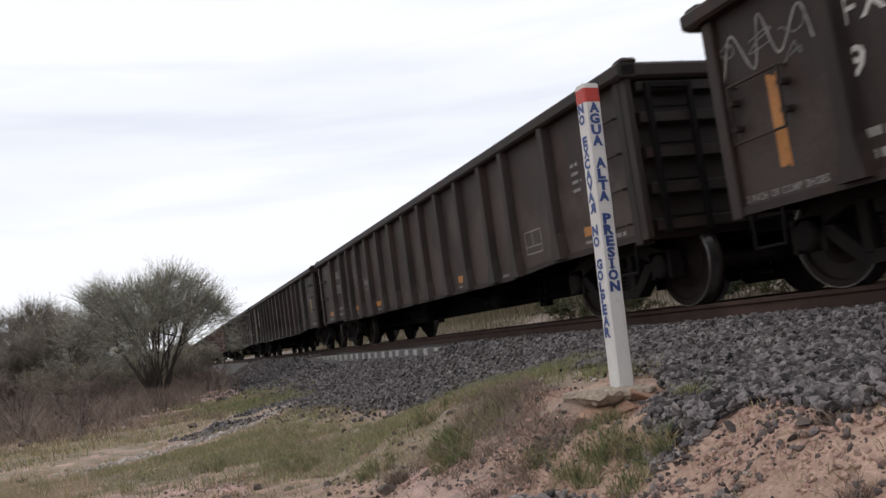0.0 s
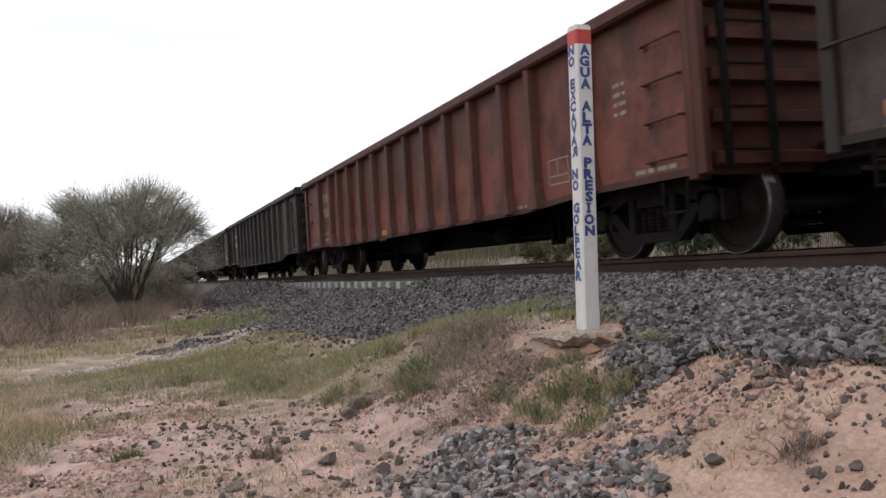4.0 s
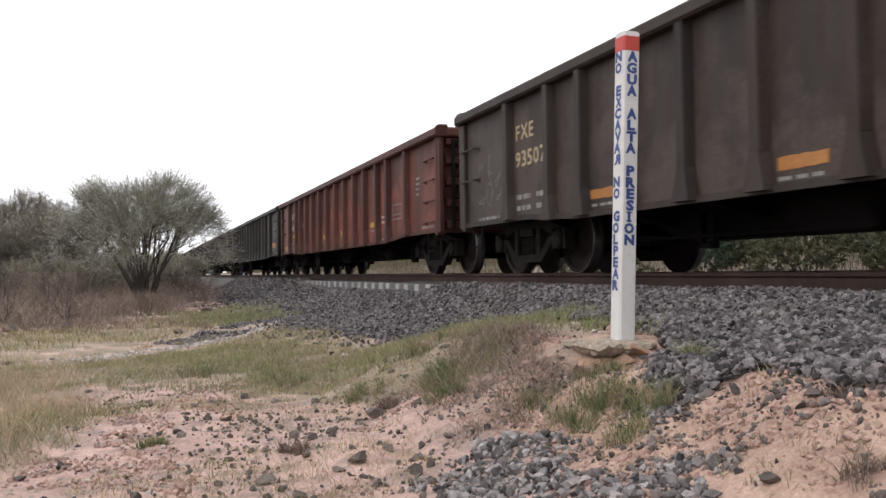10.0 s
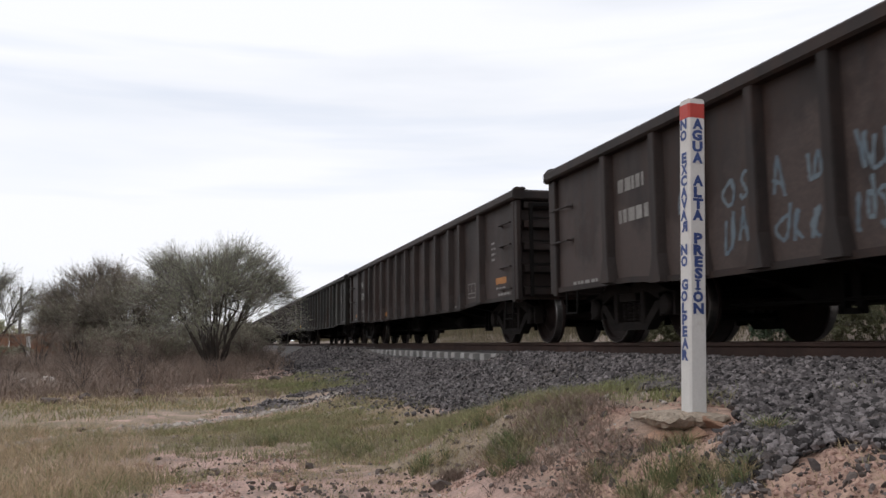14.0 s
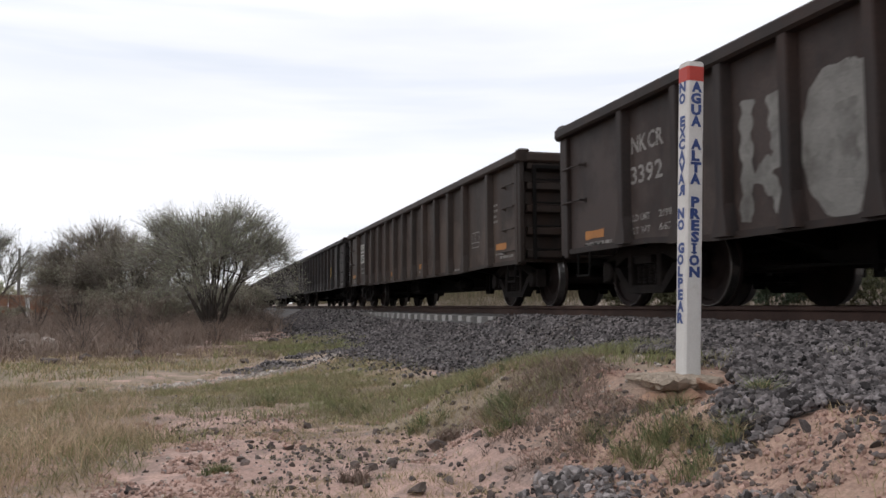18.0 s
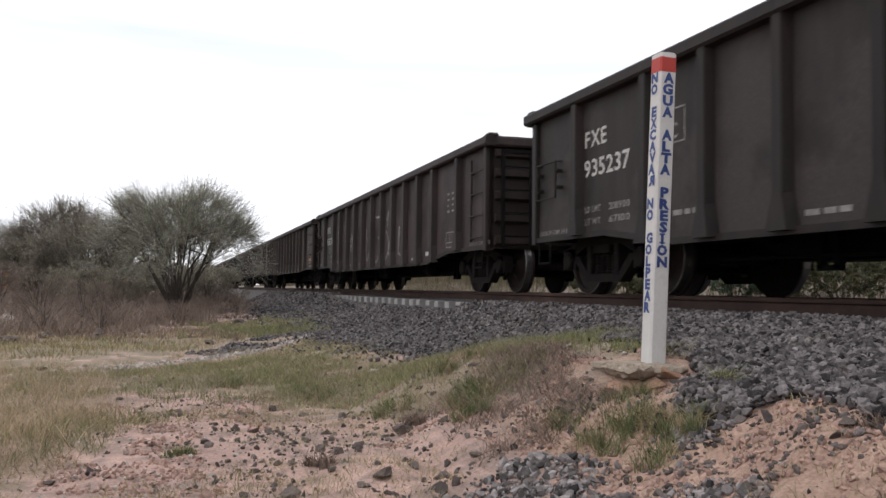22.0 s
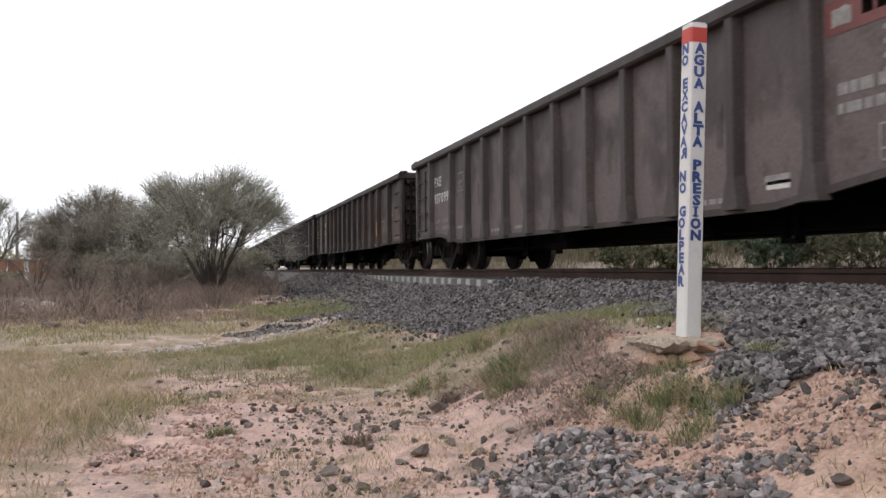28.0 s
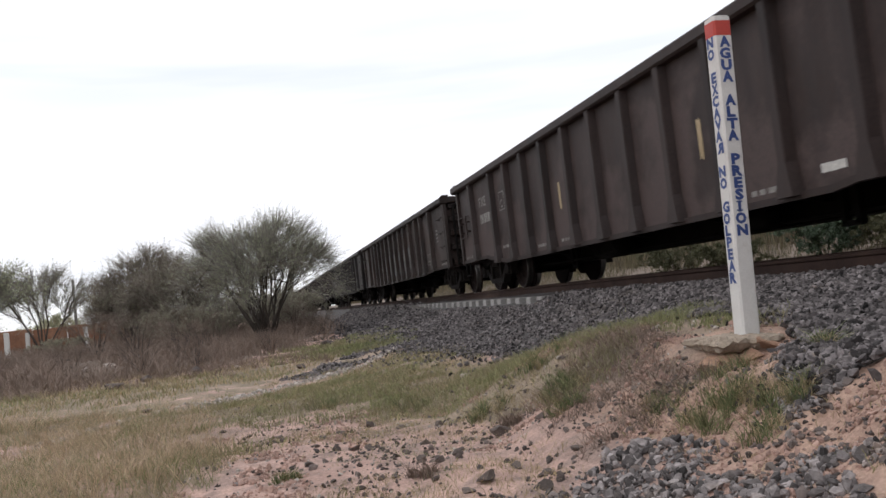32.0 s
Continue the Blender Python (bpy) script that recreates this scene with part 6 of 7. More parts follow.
# ---- stones ----
PHI = (1 + 5 ** 0.5) / 2
ICO = np.array([(-1, PHI, 0), (1, PHI, 0), (-1, -PHI, 0), (1, -PHI, 0), (0, -1, PHI), (0, 1, PHI), (0, -1, -PHI), (0, 1, -PHI), (PHI, 0, -1), (PHI, 0, 1), (-PHI, 0, -1), (-PHI, 0, 1)]) / 1.9
ICO_FACES = np.array([(0, 11, 5), (0, 5, 1), (0, 1, 7), (0, 7, 10), (0, 10, 11), (1, 5, 9), (5, 11, 4), (11, 10, 2), (10, 7, 6), (7, 1, 8), (3, 9, 4), (3, 4, 2), (3, 2, 6), (3, 6, 8), (3, 8, 9),
                      (4, 9, 5), (2, 4, 11), (6, 2, 10), (8, 6, 7), (9, 8, 1)])
RNG = np.random.default_rng(7)


def turns(n):
    """n random rotations."""
    q = RNG.normal(size=(n, 4))
    q /= np.linalg.norm(q, axis=1)[:, None]
    w, x, y, z = q.T
    return np.stack([1 - 2 * (y * y + z * z), 2 * (x * y - z * w), 2 * (x * z + y * w), 2 * (x * y + z * w), 1 - 2 * (x * x + z * z), 2 * (y * z - x * w),
                     2 * (x * z - y * w), 2 * (y * z + x * w), 1 - 2 * (x * x + y * y)], -1).reshape(-1, 3, 3)


def stones(x, y, z, size):
    """Angular stones at the given places, as arrays."""
    n = len(x)
    shape = np.repeat(ICO[None], n, 0) * RNG.uniform(0.85, 1.25, (n, 12, 1))
    for _ in range(5):
        # broken faces: whatever sticks out past a random plane is cut back to it
        way = RNG.normal(size=(n, 1, 3))
        way /= np.linalg.norm(way, axis=2, keepdims=True)
        over = np.maximum((shape * way).sum(2, keepdims=True) - RNG.uniform(0.3, 0.75, (n, 1, 1)), 0)
        shape = shape - over * way
    shape = shape * (size[:, None] * RNG.uniform(0.5, 1.4, (n, 3)))[:, None, :] * 0.58
    shape = np.einsum("nij,nkj->nki", turns(n), shape)
    v = shape + np.stack([x, y, z], -1)[:, None, :]
    f = ICO_FACES[None] + (np.arange(n) * 12)[:, None, None]
    return v.reshape(-1, 3), f.reshape(-1, 3)


def spread(n, x0, x1, y0, y1, keep):
    x, y = RNG.uniform(x0, x1, n), RNG.uniform(y0, y1, n)
    ok = keep(x, y)
    return x[ok], y[ok]


def ballast_stones():
    sets = [spread(40000, 2.2, 4.75, 1.6, 9.0, lambda x, y: x > toe(y) - 0.05), spread(2200, 1.9, 4.0, 1.6, 9.0, lambda x, y: x > toe(y) - 0.4 * RNG.uniform(0, 1, len(x)) ** 2),
            spread(19000, 2.0, 4.9, 9.0, 20.0, lambda x, y: (x > toe(y) - 0.08) & ((x < 4.42) | (y < 12.6))), spread(4200, 1.0, 3.0, 9.0, 24.0, lambda x, y: x > toe(y) - 1.0 * RNG.uniform(0, 1, len(x)) ** 1.5),
            spread(13000, 1.1, 4.9, 20.0, 42.0, lambda x, y: (x > toe(y) - 0.1) & ((x < 4.42) | (y > 25.5))), spread(1800, 4.7, 7.3, 2.0, 14.0, lambda x, y: np.abs(np.abs(x - TRACK) - 0.753) > 0.1)]
    x, y = (np.concatenate([s[i] for s in sets]) for i in (0, 1))
    size = (0.021 + 0.041 * RNG.beta(1.5, 2.4, len(x))) * np.where(y > 18, 1.5, 1.05)
    z = crest(x, y) + size * 0.18
    z = np.minimum(z, np.where(x > 4.9, RAIL - 0.19, 9))
    order = np.argsort(np.hypot(x, y))
    near, rest = order[:300], order[300:]
    shapes = []
    for i in range(10):
        v, f = stones(np.zeros(1), np.zeros(1), np.zeros(1), np.ones(1))
        shapes.append(raw_mesh("ballast_stone", v, f, STONE_ONE))
    for n, i in enumerate(near):
        ob = part("ballast_stone", shapes[n % 10], STONE_ONE, BED)
        ob.matrix_basis = pose(x[i], y[i], z[i], *RNG.uniform(0, 360, 3)) @ Matrix.Scale(size[i] * 0.85, 4)
    v, f = stones(x[rest], y[rest], z[rest], size[rest])
    tagged(new("ballast_stones", raw_mesh("ballast_stones", v, f, STONE)), "loose grey crushed stones covering the track bed", "ballast", kind="stuff")


ballast_stones()
ARM = [(2.5, 3.8), (2.71, 3.73), (2.43, 3.05), (2.26, 2.89), (2.1, 2.98), (1.89, 2.72), (1.78, 2.52), (1.67, 2.77), (1.94, 3.07), (2.21, 3.29)]
TONGUE = [(2.75, 3.95), (2.46, 3.75), (2.2, 3.45), (1.98, 3.25), (1.8, 3.65), (1.52, 4.0), (1.32, 3.75), (1.18, 3.2), (1.2, 2.6), (1.45, 2.2), (1.78, 2.3), (1.95, 2.5), (2.05, 2.75), (2.25, 2.95), (2.55, 3.2), (2.85, 3.3)]
x, y = spread(10500, 0.9, 2.9, 2.1, 4.1, lambda x, y: vnoise(x * 4, y * 4, 12) * 0.6 + vnoise(x * 11, y * 11, 13) * 0.4 + 0.55 * (np.maximum(soft_inside(x, y, TONGUE), soft_inside(x, y, ARM)) - 0.85) > 0.39)
size = 0.012 + 0.055 * RNG.beta(1.1, 3.0, len(x))
v, f = stones(x, y, land(x, y) + size * 0.2, size)
tagged(new("spilled_ballast", raw_mesh("spilled_ballast", v, f, SPILL_STONE)), "grey ballast stones spilled down the sandy bank", "stones", kind="stuff")
x, y = spread(6000, -1.5, 3.3, 2.2, 9.5, lambda x, y: (vnoise(x * 1.5, y * 1.5, 15) * 0.6 + vnoise(x * 5, y * 5, 16) * 0.4 > 0.42))
size = RNG.uniform(0.005, 0.018, len(x)) * RNG.choice([1, 1, 1, 1, 1.8], len(x))
v, f = stones(x, y, land(x, y) + size * 0.15, size)
half = len(x) // 2
tagged(new("pebbles", raw_mesh("pebbles", v[: half * 12], f[: half * 20], PALE_STONE)), "small pale pebbles scattered over the soil", "pebbles", kind="stuff")
tagged(new("gravel", raw_mesh("gravel", v[half * 12 :], f[half * 20 :] - half * 12, STONE)), "small grey gravel scattered over the soil", "gravel", kind="stuff")

# lumps of soil and crumbs on the bare ground and the bank
x, y = spread(30000, -0.6, 3.3, 2.0, 7.6, lambda x, y: (x < toe(y) - 0.05) & (vnoise(x * 2.2, y * 2.2, 18) * 0.6 + vnoise(x * 7, y * 7, 19) * 0.4 > np.where(x > 1.6, np.where(y > 4.4, 0.56, 0.46), np.where(x > 0.5, 0.62, 0.7))))
size = 0.008 + 0.05 * RNG.beta(1.0, 4.5, len(x))
v, f = stones(x, y, land(x, y) + size * 0.1, size)
tagged(new("soil_clods", raw_mesh("soil_clods", v, f, CLOD)), "crumbly pinkish lumps of soil on bare ground", "soil clods", kind="stuff")
x, y = spread(2400, -0.4, 2.7, 2.4, 7.4, lambda x, y: (vnoise(x * 1.9, y * 1.9, 20) * 0.6 + vnoise(x * 6, y * 6, 22) * 0.4 > 0.52))
size = 0.012 + 0.05 * RNG.beta(1.0, 3.5, len(x))
v, f = stones(x, y, land(x, y) + size * 0.15, size)
mx, my = spread(2600, 1.9, 3.3, 1.7, 4.3, lambda x, y: (x < toe(y)) & (vnoise(x * 3, y * 3, 24) * 0.5 + vnoise(x * 9, y * 9, 26) * 0.5 > 0.47))
mound = 0.01 + 0.04 * RNG.beta(1.0, 3.0, len(mx))
v2, f2 = stones(mx, my, land(mx, my) + mound * 0.15, mound)
v, f = np.concatenate([v, v2]), np.concatenate([f, f2 + len(v)])
tagged(new("dark_gravel", raw_mesh("dark_gravel", v, f, BROWN_STONE)), "dark broken stones scattered over the soil", "gravel", kind="stuff")


def rock(x, y, size, tall=0.7, mat=DARK_STONE, label="dark angular basalt rock lying on the bare soil"):
    rnd = np.random.default_rng(int(x * 1000 + y * 77) % 9973)
    v = ICO * rnd.uniform(0.85, 1.2, (12, 1))
    cuts = [(w / np.linalg.norm(w), rnd.uniform(0.3, 0.6)) for w in rnd.normal(size=(9, 3))]
    form = 0.74 * np.array([size * rnd.uniform(0.85, 1.3), size, size * tall])
    bm = bmesh.new()
    pts = [bm.verts.new(p) for p in v]
    for f in ICO_FACES:
        bm.faces.new([pts[i] for i in f])
    bmesh.ops.subdivide_edges(bm, edges=bm.edges[:], cuts=2, use_grid_fill=True)
    for p in bm.verts:
        at = np.array(p.co) * rnd.uniform(0.94, 1.08)
        for way, far in cuts:
            at = at - max(at @ way - far, 0) * way
        p.co = at * rnd.uniform(0.95, 1.05) * form
    me = bpy.data.meshes.new("rock")
    bm.to_mesh(me)
    bm.free()
    me.materials.append(mat)
    me.polygons.foreach_set("use_smooth", [False] * len(me.polygons))
    ob = new("rock", me)
    ob.matrix_basis = pose(x, y, float(land(x, y)) + size * tall * 0.28, 0, 0, rnd.uniform(0, 360))
    return tagged(ob, label, "rock", "rocks on the bare soil")


for x, y, s in [(0.99, 4.08, 0.11), (0.51, 3.84, 0.10), (0.62, 3.58, 0.08), (0.32, 3.89, 0.065), (1.4, 5.25, 0.13), (0.42, 4.5, 0.07), (0.62, 4.6, 0.06), (0.78, 4.3, 0.06), (0.86, 3.9, 0.07),
                (0.9, 4.75, 0.09), (1.02, 4.85, 0.08), (0.82, 4.95, 0.1), (1.22, 4.3, 0.09), (1.3, 4.05, 0.08), (1.18, 3.75, 0.1), (1.28, 3.5, 0.09), (0.75, 3.3, 0.09), (0.9, 3.2, 0.07), (0.5, 6.6, 0.12),
                (0.75, 6.7, 0.1), (0.36, 6.45, 0.09), (0.95, 6.4, 0.08), (1.2, 6.2, 0.1), (0.62, 5.7, 0.08), (0.98, 5.6, 0.08), (1.15, 5.9, 0.07), (1.35, 5.75, 0.08), (0.2, 5.3, 0.08), (0.05, 6.9, 0.08),
                (1.6, 5.0, 0.08), (2.3, 5.05, 0.08), (2.42, 5.0, 0.07), (1.88, 2.22, 0.09), (2.34, 2.5, 0.08), (-0.55, 4.5, 0.07), (-0.4, 7.6, 0.08), (2.05, 9.0, 0.09), (1.65, 4.35, 0.07), (1.5, 4.15, 0.08),
                (0.12, 4.2, 0.05), (0.7, 5.2, 0.05), (1.12, 5.15, 0.06), (0.28, 5.9, 0.05)]:
    rock(x, y, 0.72 * s)
for x, y, s in [(2.47, 4.45, 0.13), (2.56, 4.4, 0.12), (2.66, 4.34, 0.13), (2.76, 4.32, 0.12), (2.42, 4.3, 0.08), (2.55, 4.22, 0.07), (2.68, 4.2, 0.08), (2.48, 4.12, 0.06)]:
    rock(x, y, s, 0.75, RED_SOIL, "lump of reddish earth crumbling from under the footing slab")
rock(2.83, 4.43, 0.07, 0.5, PALE_STONE, "pale stone lying against the marker post")
rock(2.06, 8.8, 0.13, 0.6, PALE_STONE, "whitish stone at the foot of the ballast")
for x, y, s in [(1.6, 21.4, 0.4), (-2.5, 15.3, 0.35), (-1.3, 17.1, 0.3), (-1.3, 9.9, 0.12), (-2.1, 16.2, 0.25), (0.6, 14.4, 0.2)]:
    rock(x, y, s, 0.6)
for x, y, s in [(-2.56, 15.6, 0.14), (-3.87, 23.2, 0.3), (-4.5, 23.5, 0.26), (-0.52, 16.4, 0.12)]:
    rock(x, y, s, 0.7, PALE_STONE, "whitish stone lying at the edge of the scrub")


# ---- grass and weeds ----
def blades(x, y, z, height, width, lean=0.35):
    """Bent tapering blades, as arrays of quads."""
    n = len(x)
    q = RNG.uniform(0, 2 * math.pi, n)
    side = np.stack([np.cos(q), np.sin(q), 0 * q], -1) * (width / 2)[:, None]
    tilt = RNG.normal(0, lean, (n, 2)) * height[:, None]
    root = np.stack([x, y, z], -1)
    mid = root + np.stack([tilt[:, 0] * 0.35, tilt[:, 1] * 0.35, height * 0.58], -1)
    tip = root + np.stack([tilt[:, 0], tilt[:, 1], height], -1)
    v = np.stack([root - side, root + side, mid + side * 0.75, mid - side * 0.75, tip + side * 0.12, tip - side * 0.12], 1)
    base = (np.arange(n) * 6)[:, None]
    f = np.concatenate([base + [0, 1, 2, 3], base + [3, 2, 4, 5]], 0)
    return v.reshape(-1, 3), f


def meadow(name, mat, label, category, x, y, lo, hi, wide, lean=0.35):
    clear = off_strip(x, y) > 0.32
    x, y = x[clear], y[clear]
    h = RNG.uniform(lo, hi, len(x))
    v, f = blades(x, y, land(x, y) - 0.01, h, RNG.uniform(0.6, 1.3, len(x)) * wide, lean)
    return tagged(new(name, raw_mesh(name, v, f, mat)), label, category, kind="stuff")


def tufted(n, polygon, seed, threshold, scale=1.6):
    xs, ys = [p[0] for p in polygon], [p[1] for p in polygon]
    return spread(n, min(xs) - 0.4, max(xs) + 0.4, min(ys) - 0.4, max(ys) + 0.4, lambda x, y: vnoise(x * scale, y * scale, seed) * 0.6 + vnoise(x * 5 * scale, y * 5 * scale, seed + 1) * 0.4 + 0.5 * (soft_inside(x, y, polygon) - 0.8) > threshold)


BANK = [(1.7, 3.9), (2.3, 4.0), (2.75, 4.85), (2.6, 5.6), (2.1, 5.9), (1.6, 5.2)]
BARE = [(-0.3, 2.4), (1.2, 2.6), (1.6, 4.6), (1.4, 6.8), (0.0, 7.4), (-0.3, 5.0)]
TALL_ZONE = [(-4.5, 4.0), (-0.95, 4.0), (-0.62, 4.7), (-0.4, 5.8), (-0.35, 7.2), (-0.55, 8.4), (-0.9, 9.6), (-1.7, 10.4), (-6.0, 10.6)]
SHOULDER = [(1.5, 5.2), (2.0, 4.8), (2.6, 4.95), (2.8, 5.8), (2.5, 6.3), (1.9, 6.2), (1.45, 5.8)]
FIELD = [(-0.6, 7.0), (1.3, 6.6), (1.8, 5.6), (2.9, 6.0), (3.2, 8.8), (1.6, 11.2), (-1.2, 10.6)]
for name, mat, label, category, n, zone, seed, threshold, scale, lo, hi, wide, lean in [
    ("short_grass", GREEN_GRASS, "short green grass on the slope below the track", "grass", 40000, TURF[0], 21, 0.54, 1.2, 0.012, 0.06, 0.0045, 0.7),
    ("grass_clumps", GREEN_GRASS, "taller clumps of green grass on the slope", "grass", 56000, FIELD, 141, 0.61, 1.9, 0.03, 0.12, 0.005, 0.55),
    ("dry_grass", PALE_STRAW, "dry grass mixed into the green", "grass", 56000, TURF[0], 61, 0.48, 1.6, 0.015, 0.07, 0.004, 0.8),
    ("brown_grass", DEAD_WEED, "brown dead stems among the grass", "grass", 9000, FIELD, 145, 0.5, 1.3, 0.02, 0.1, 0.004, 0.9),
    ("hill_grass", GREEN_GRASS, "green grass on the shoulder of the bank", "grass", 24000, TURF[5], 121, 0.47, 1.1, 0.015, 0.085, 0.0045, 0.7),
    ("hill_straw", PALE_STRAW, "dry grass on the shoulder of the bank", "grass", 20000, TURF[5], 123, 0.46, 1.3, 0.015, 0.07, 0.004, 0.8),
    ("shoulder_weeds", DEAD_WEED, "matted brown weeds on the shoulder of the bank", "weeds", 12000, SHOULDER, 147, 0.46, 1.7, 0.02, 0.11, 0.004, 1.1),
    ("shoulder_grass", GREEN_GRASS, "green blades between the matted weeds", "grass", 12000, SHOULDER, 149, 0.5, 2.1, 0.03, 0.13, 0.0045, 0.6),
    ("verge_grass", GREEN_GRASS, "green grass beside the ballast", "grass", 20000, TURF[1], 23, 0.42, 1.6, 0.03, 0.12, 0.006, 0.45),
    ("bright_grass", GREEN_GRASS, "bright green grass at the foot of the ballast", "grass", 20000, TURF[2], 25, 0.38, 1.6, 0.04, 0.13, 0.016, 0.5),
    ("slope_grass", GREEN_GRASS, "thin green grass between gravel and track", "grass", 14000, TURF[3], 67, 0.4, 1.6, 0.02, 0.08, 0.008, 0.7),
    ("slope_straw", PALE_STRAW, "thin dry grass between gravel and track", "grass", 14000, TURF[3], 69, 0.42, 1.6, 0.02, 0.08, 0.008, 0.8),
    ("pale_grass", PALE_STRAW, "pale dry grass along the track", "grass", 12000, TURF[4], 27, 0.45, 1.6, 0.03, 0.13, 0.012, 0.5),
    ("sparse_green_grass", GREEN_GRASS, "sparse green grass along the track", "grass", 14000, TURF[4], 28, 0.48, 1.6, 0.03, 0.1, 0.012, 0.5),
    ("straw_grass", PALE_STRAW, "dry straw-coloured grass", "grass", 70000, STRAW_ZONE, 29, 0.5, 1.1, 0.02, 0.1, 0.0035, 0.9),
    ("tall_straw", STRAW, "taller clumps of dry straw grass", "grass", 56000, TALL_ZONE, 129, 0.56, 1.9, 0.06, 0.27, 0.0035, 0.8),
    ("low_green_grass", GREEN_GRASS, "green shoots among the dry grass", "grass", 70000, STRAW_ZONE, 31, 0.5, 1.9, 0.03, 0.15, 0.0045, 0.7),
    ("sparse_grass", PALE_STRAW, "sparse dry grass on the bare soil", "grass", 30000, BARE, 33, 0.55, 1.4, 0.012, 0.055, 0.004, 0.7),
    ("sparse_shoots", GREEN_GRASS, "sparse green shoots on the bare soil", "grass", 16000, BARE, 153, 0.62, 1.7, 0.012, 0.05, 0.004, 0.7),
    ("dead_weeds", DEAD_WEED, "tangled dead brown weeds on the bank", "weeds", 20000, BANK, 35, 0.42, 2.0, 0.02, 0.12, 0.004, 1.1),
    ("bank_grass", PALE_STRAW, "thin dry grass on the sandy bank", "grass", 9000, [(1.5, 2.0), (2.9, 1.9), (2.8, 4.4), (2.2, 4.6), (1.6, 4.4)], 37, 0.56, 2.0, 0.012, 0.06, 0.004, 0.8),
]:
    x, y = tufted(n, zone, seed, threshold, scale)
    meadow(name, mat, label, category, x, y, lo, hi, wide, lean)
# pale gravelly strip along the foot of the ballast
x, y = spread(15000, -2.2, 2.4, 8.2, 17.0, lambda x, y: np.abs(y - (11.2 + 1.25 * np.clip(x, -2.2, 3) + 0.12 * np.clip(x, 0, 3) ** 2)) < 0.35 * vnoise(x * 2, y * 2, 17) + 0.12)
size = RNG.uniform(0.02, 0.06, len(x))
v, f = stones(x, y, land(x, y) + size * 0.15, size)
tagged(new("gravel_strip", raw_mesh("gravel_strip", v, f, PALE_STONE)), "pale gravelly strip through the grass", "gravel", kind="stuff")


# stones strewn between the gravel strip and the ballast
x, y = spread(9000, 0.2, 2.9, 11.4, 19.0, lambda x, y: (x < toe(y)) & (y > 11.6 + 1.25 * x + 0.12 * x * x) & (y < 12.1 + 1.9 * x + 0.36 * x * x) & (vnoise(x * 2, y * 2, 77) > 0.4))
size = RNG.uniform(0.025, 0.075, len(x))
v, f = stones(x, y, land(x, y) + size * 0.15, size)
tagged(new("strewn_ballast", raw_mesh("strewn_ballast", v, f, STONE)), "grey stones strewn beside the gravel strip", "stones", kind="stuff")


def tuft(x, y, n, radius, lo, hi, mat=TUFT_GREEN, label="green tuft of grass on the sandy bank"):
    # a few crowns, from each of which the blades fan out
    heads = max(3, int(radius * 60))
    hr, hq = radius * np.sqrt(RNG.uniform(0, 1, heads)), RNG.uniform(0, 2 * math.pi, heads)
    pick = RNG.integers(0, heads, n)
    px, py = (x + hr * np.cos(hq))[pick] + RNG.normal(0, 0.018, n), (y + hr * np.sin(hq))[pick] + RNG.normal(0, 0.018, n)
    r = np.hypot(px - x, py - y)
    h = RNG.uniform(lo, hi, n) * np.clip(1.15 - 0.4 * r / radius, 0.4, 1.2)
    v, f = blades(px, py, land(px, py) - 0.01, h, RNG.uniform(0.003, 0.0065, n), 0.65)
    return tagged(new("grass_tuft", raw_mesh("grass_tuft", v, f, mat)), label, "grass tuft", "tufts of grass")


for x, y, n, r, lo, hi in [(2.05, 3.66, 420, 0.2, 0.04, 0.19), (2.22, 3.38, 300, 0.13, 0.04, 0.16), (1.98, 3.25, 150, 0.1, 0.03, 0.13), (2.3, 4.0, 150, 0.13, 0.04, 0.12), (2.0, 4.1, 140, 0.12, 0.04, 0.11), (2.62, 3.62, 260, 0.05, 0.05, 0.13),
                           (1.82, 5.3, 500, 0.2, 0.05, 0.16), (0.05, 5.0, 220, 0.07, 0.03, 0.09), (2.75, 2.2, 200, 0.1, 0.04, 0.12), (1.75, 4.9, 300, 0.14, 0.04, 0.12), (1.55, 6.0, 260, 0.16, 0.05, 0.15), (2.1, 6.4, 260, 0.2, 0.05, 0.16), (1.2, 7.4, 240, 0.2, 0.04, 0.14), (2.6, 7.2, 240, 0.22, 0.05, 0.15), (0.5, 8.1, 240, 0.2, 0.04, 0.14)]:
    tuft(x, y, n, r, lo, hi)
    tuft(x, y, int(n * 0.6), r * 1.1, lo * 0.7, hi * 0.8, PALE_STRAW, "dry blades among a green grass tuft")
for x, y, n, r, lo, hi in [(2.05, 2.02, 150, 0.07, 0.03, 0.1), (1.45, 5.35, 300, 0.12, 0.04, 0.14), (0.75, 4.45, 260, 0.12, 0.03, 0.1), (2.42, 4.25, 350, 0.15, 0.05, 0.15), (2.35, 2.42, 160, 0.05, 0.03, 0.08)]:
    tuft(x, y, n, r, lo, hi, DEAD_WEED, "brown dry tuft of weed on the bank")


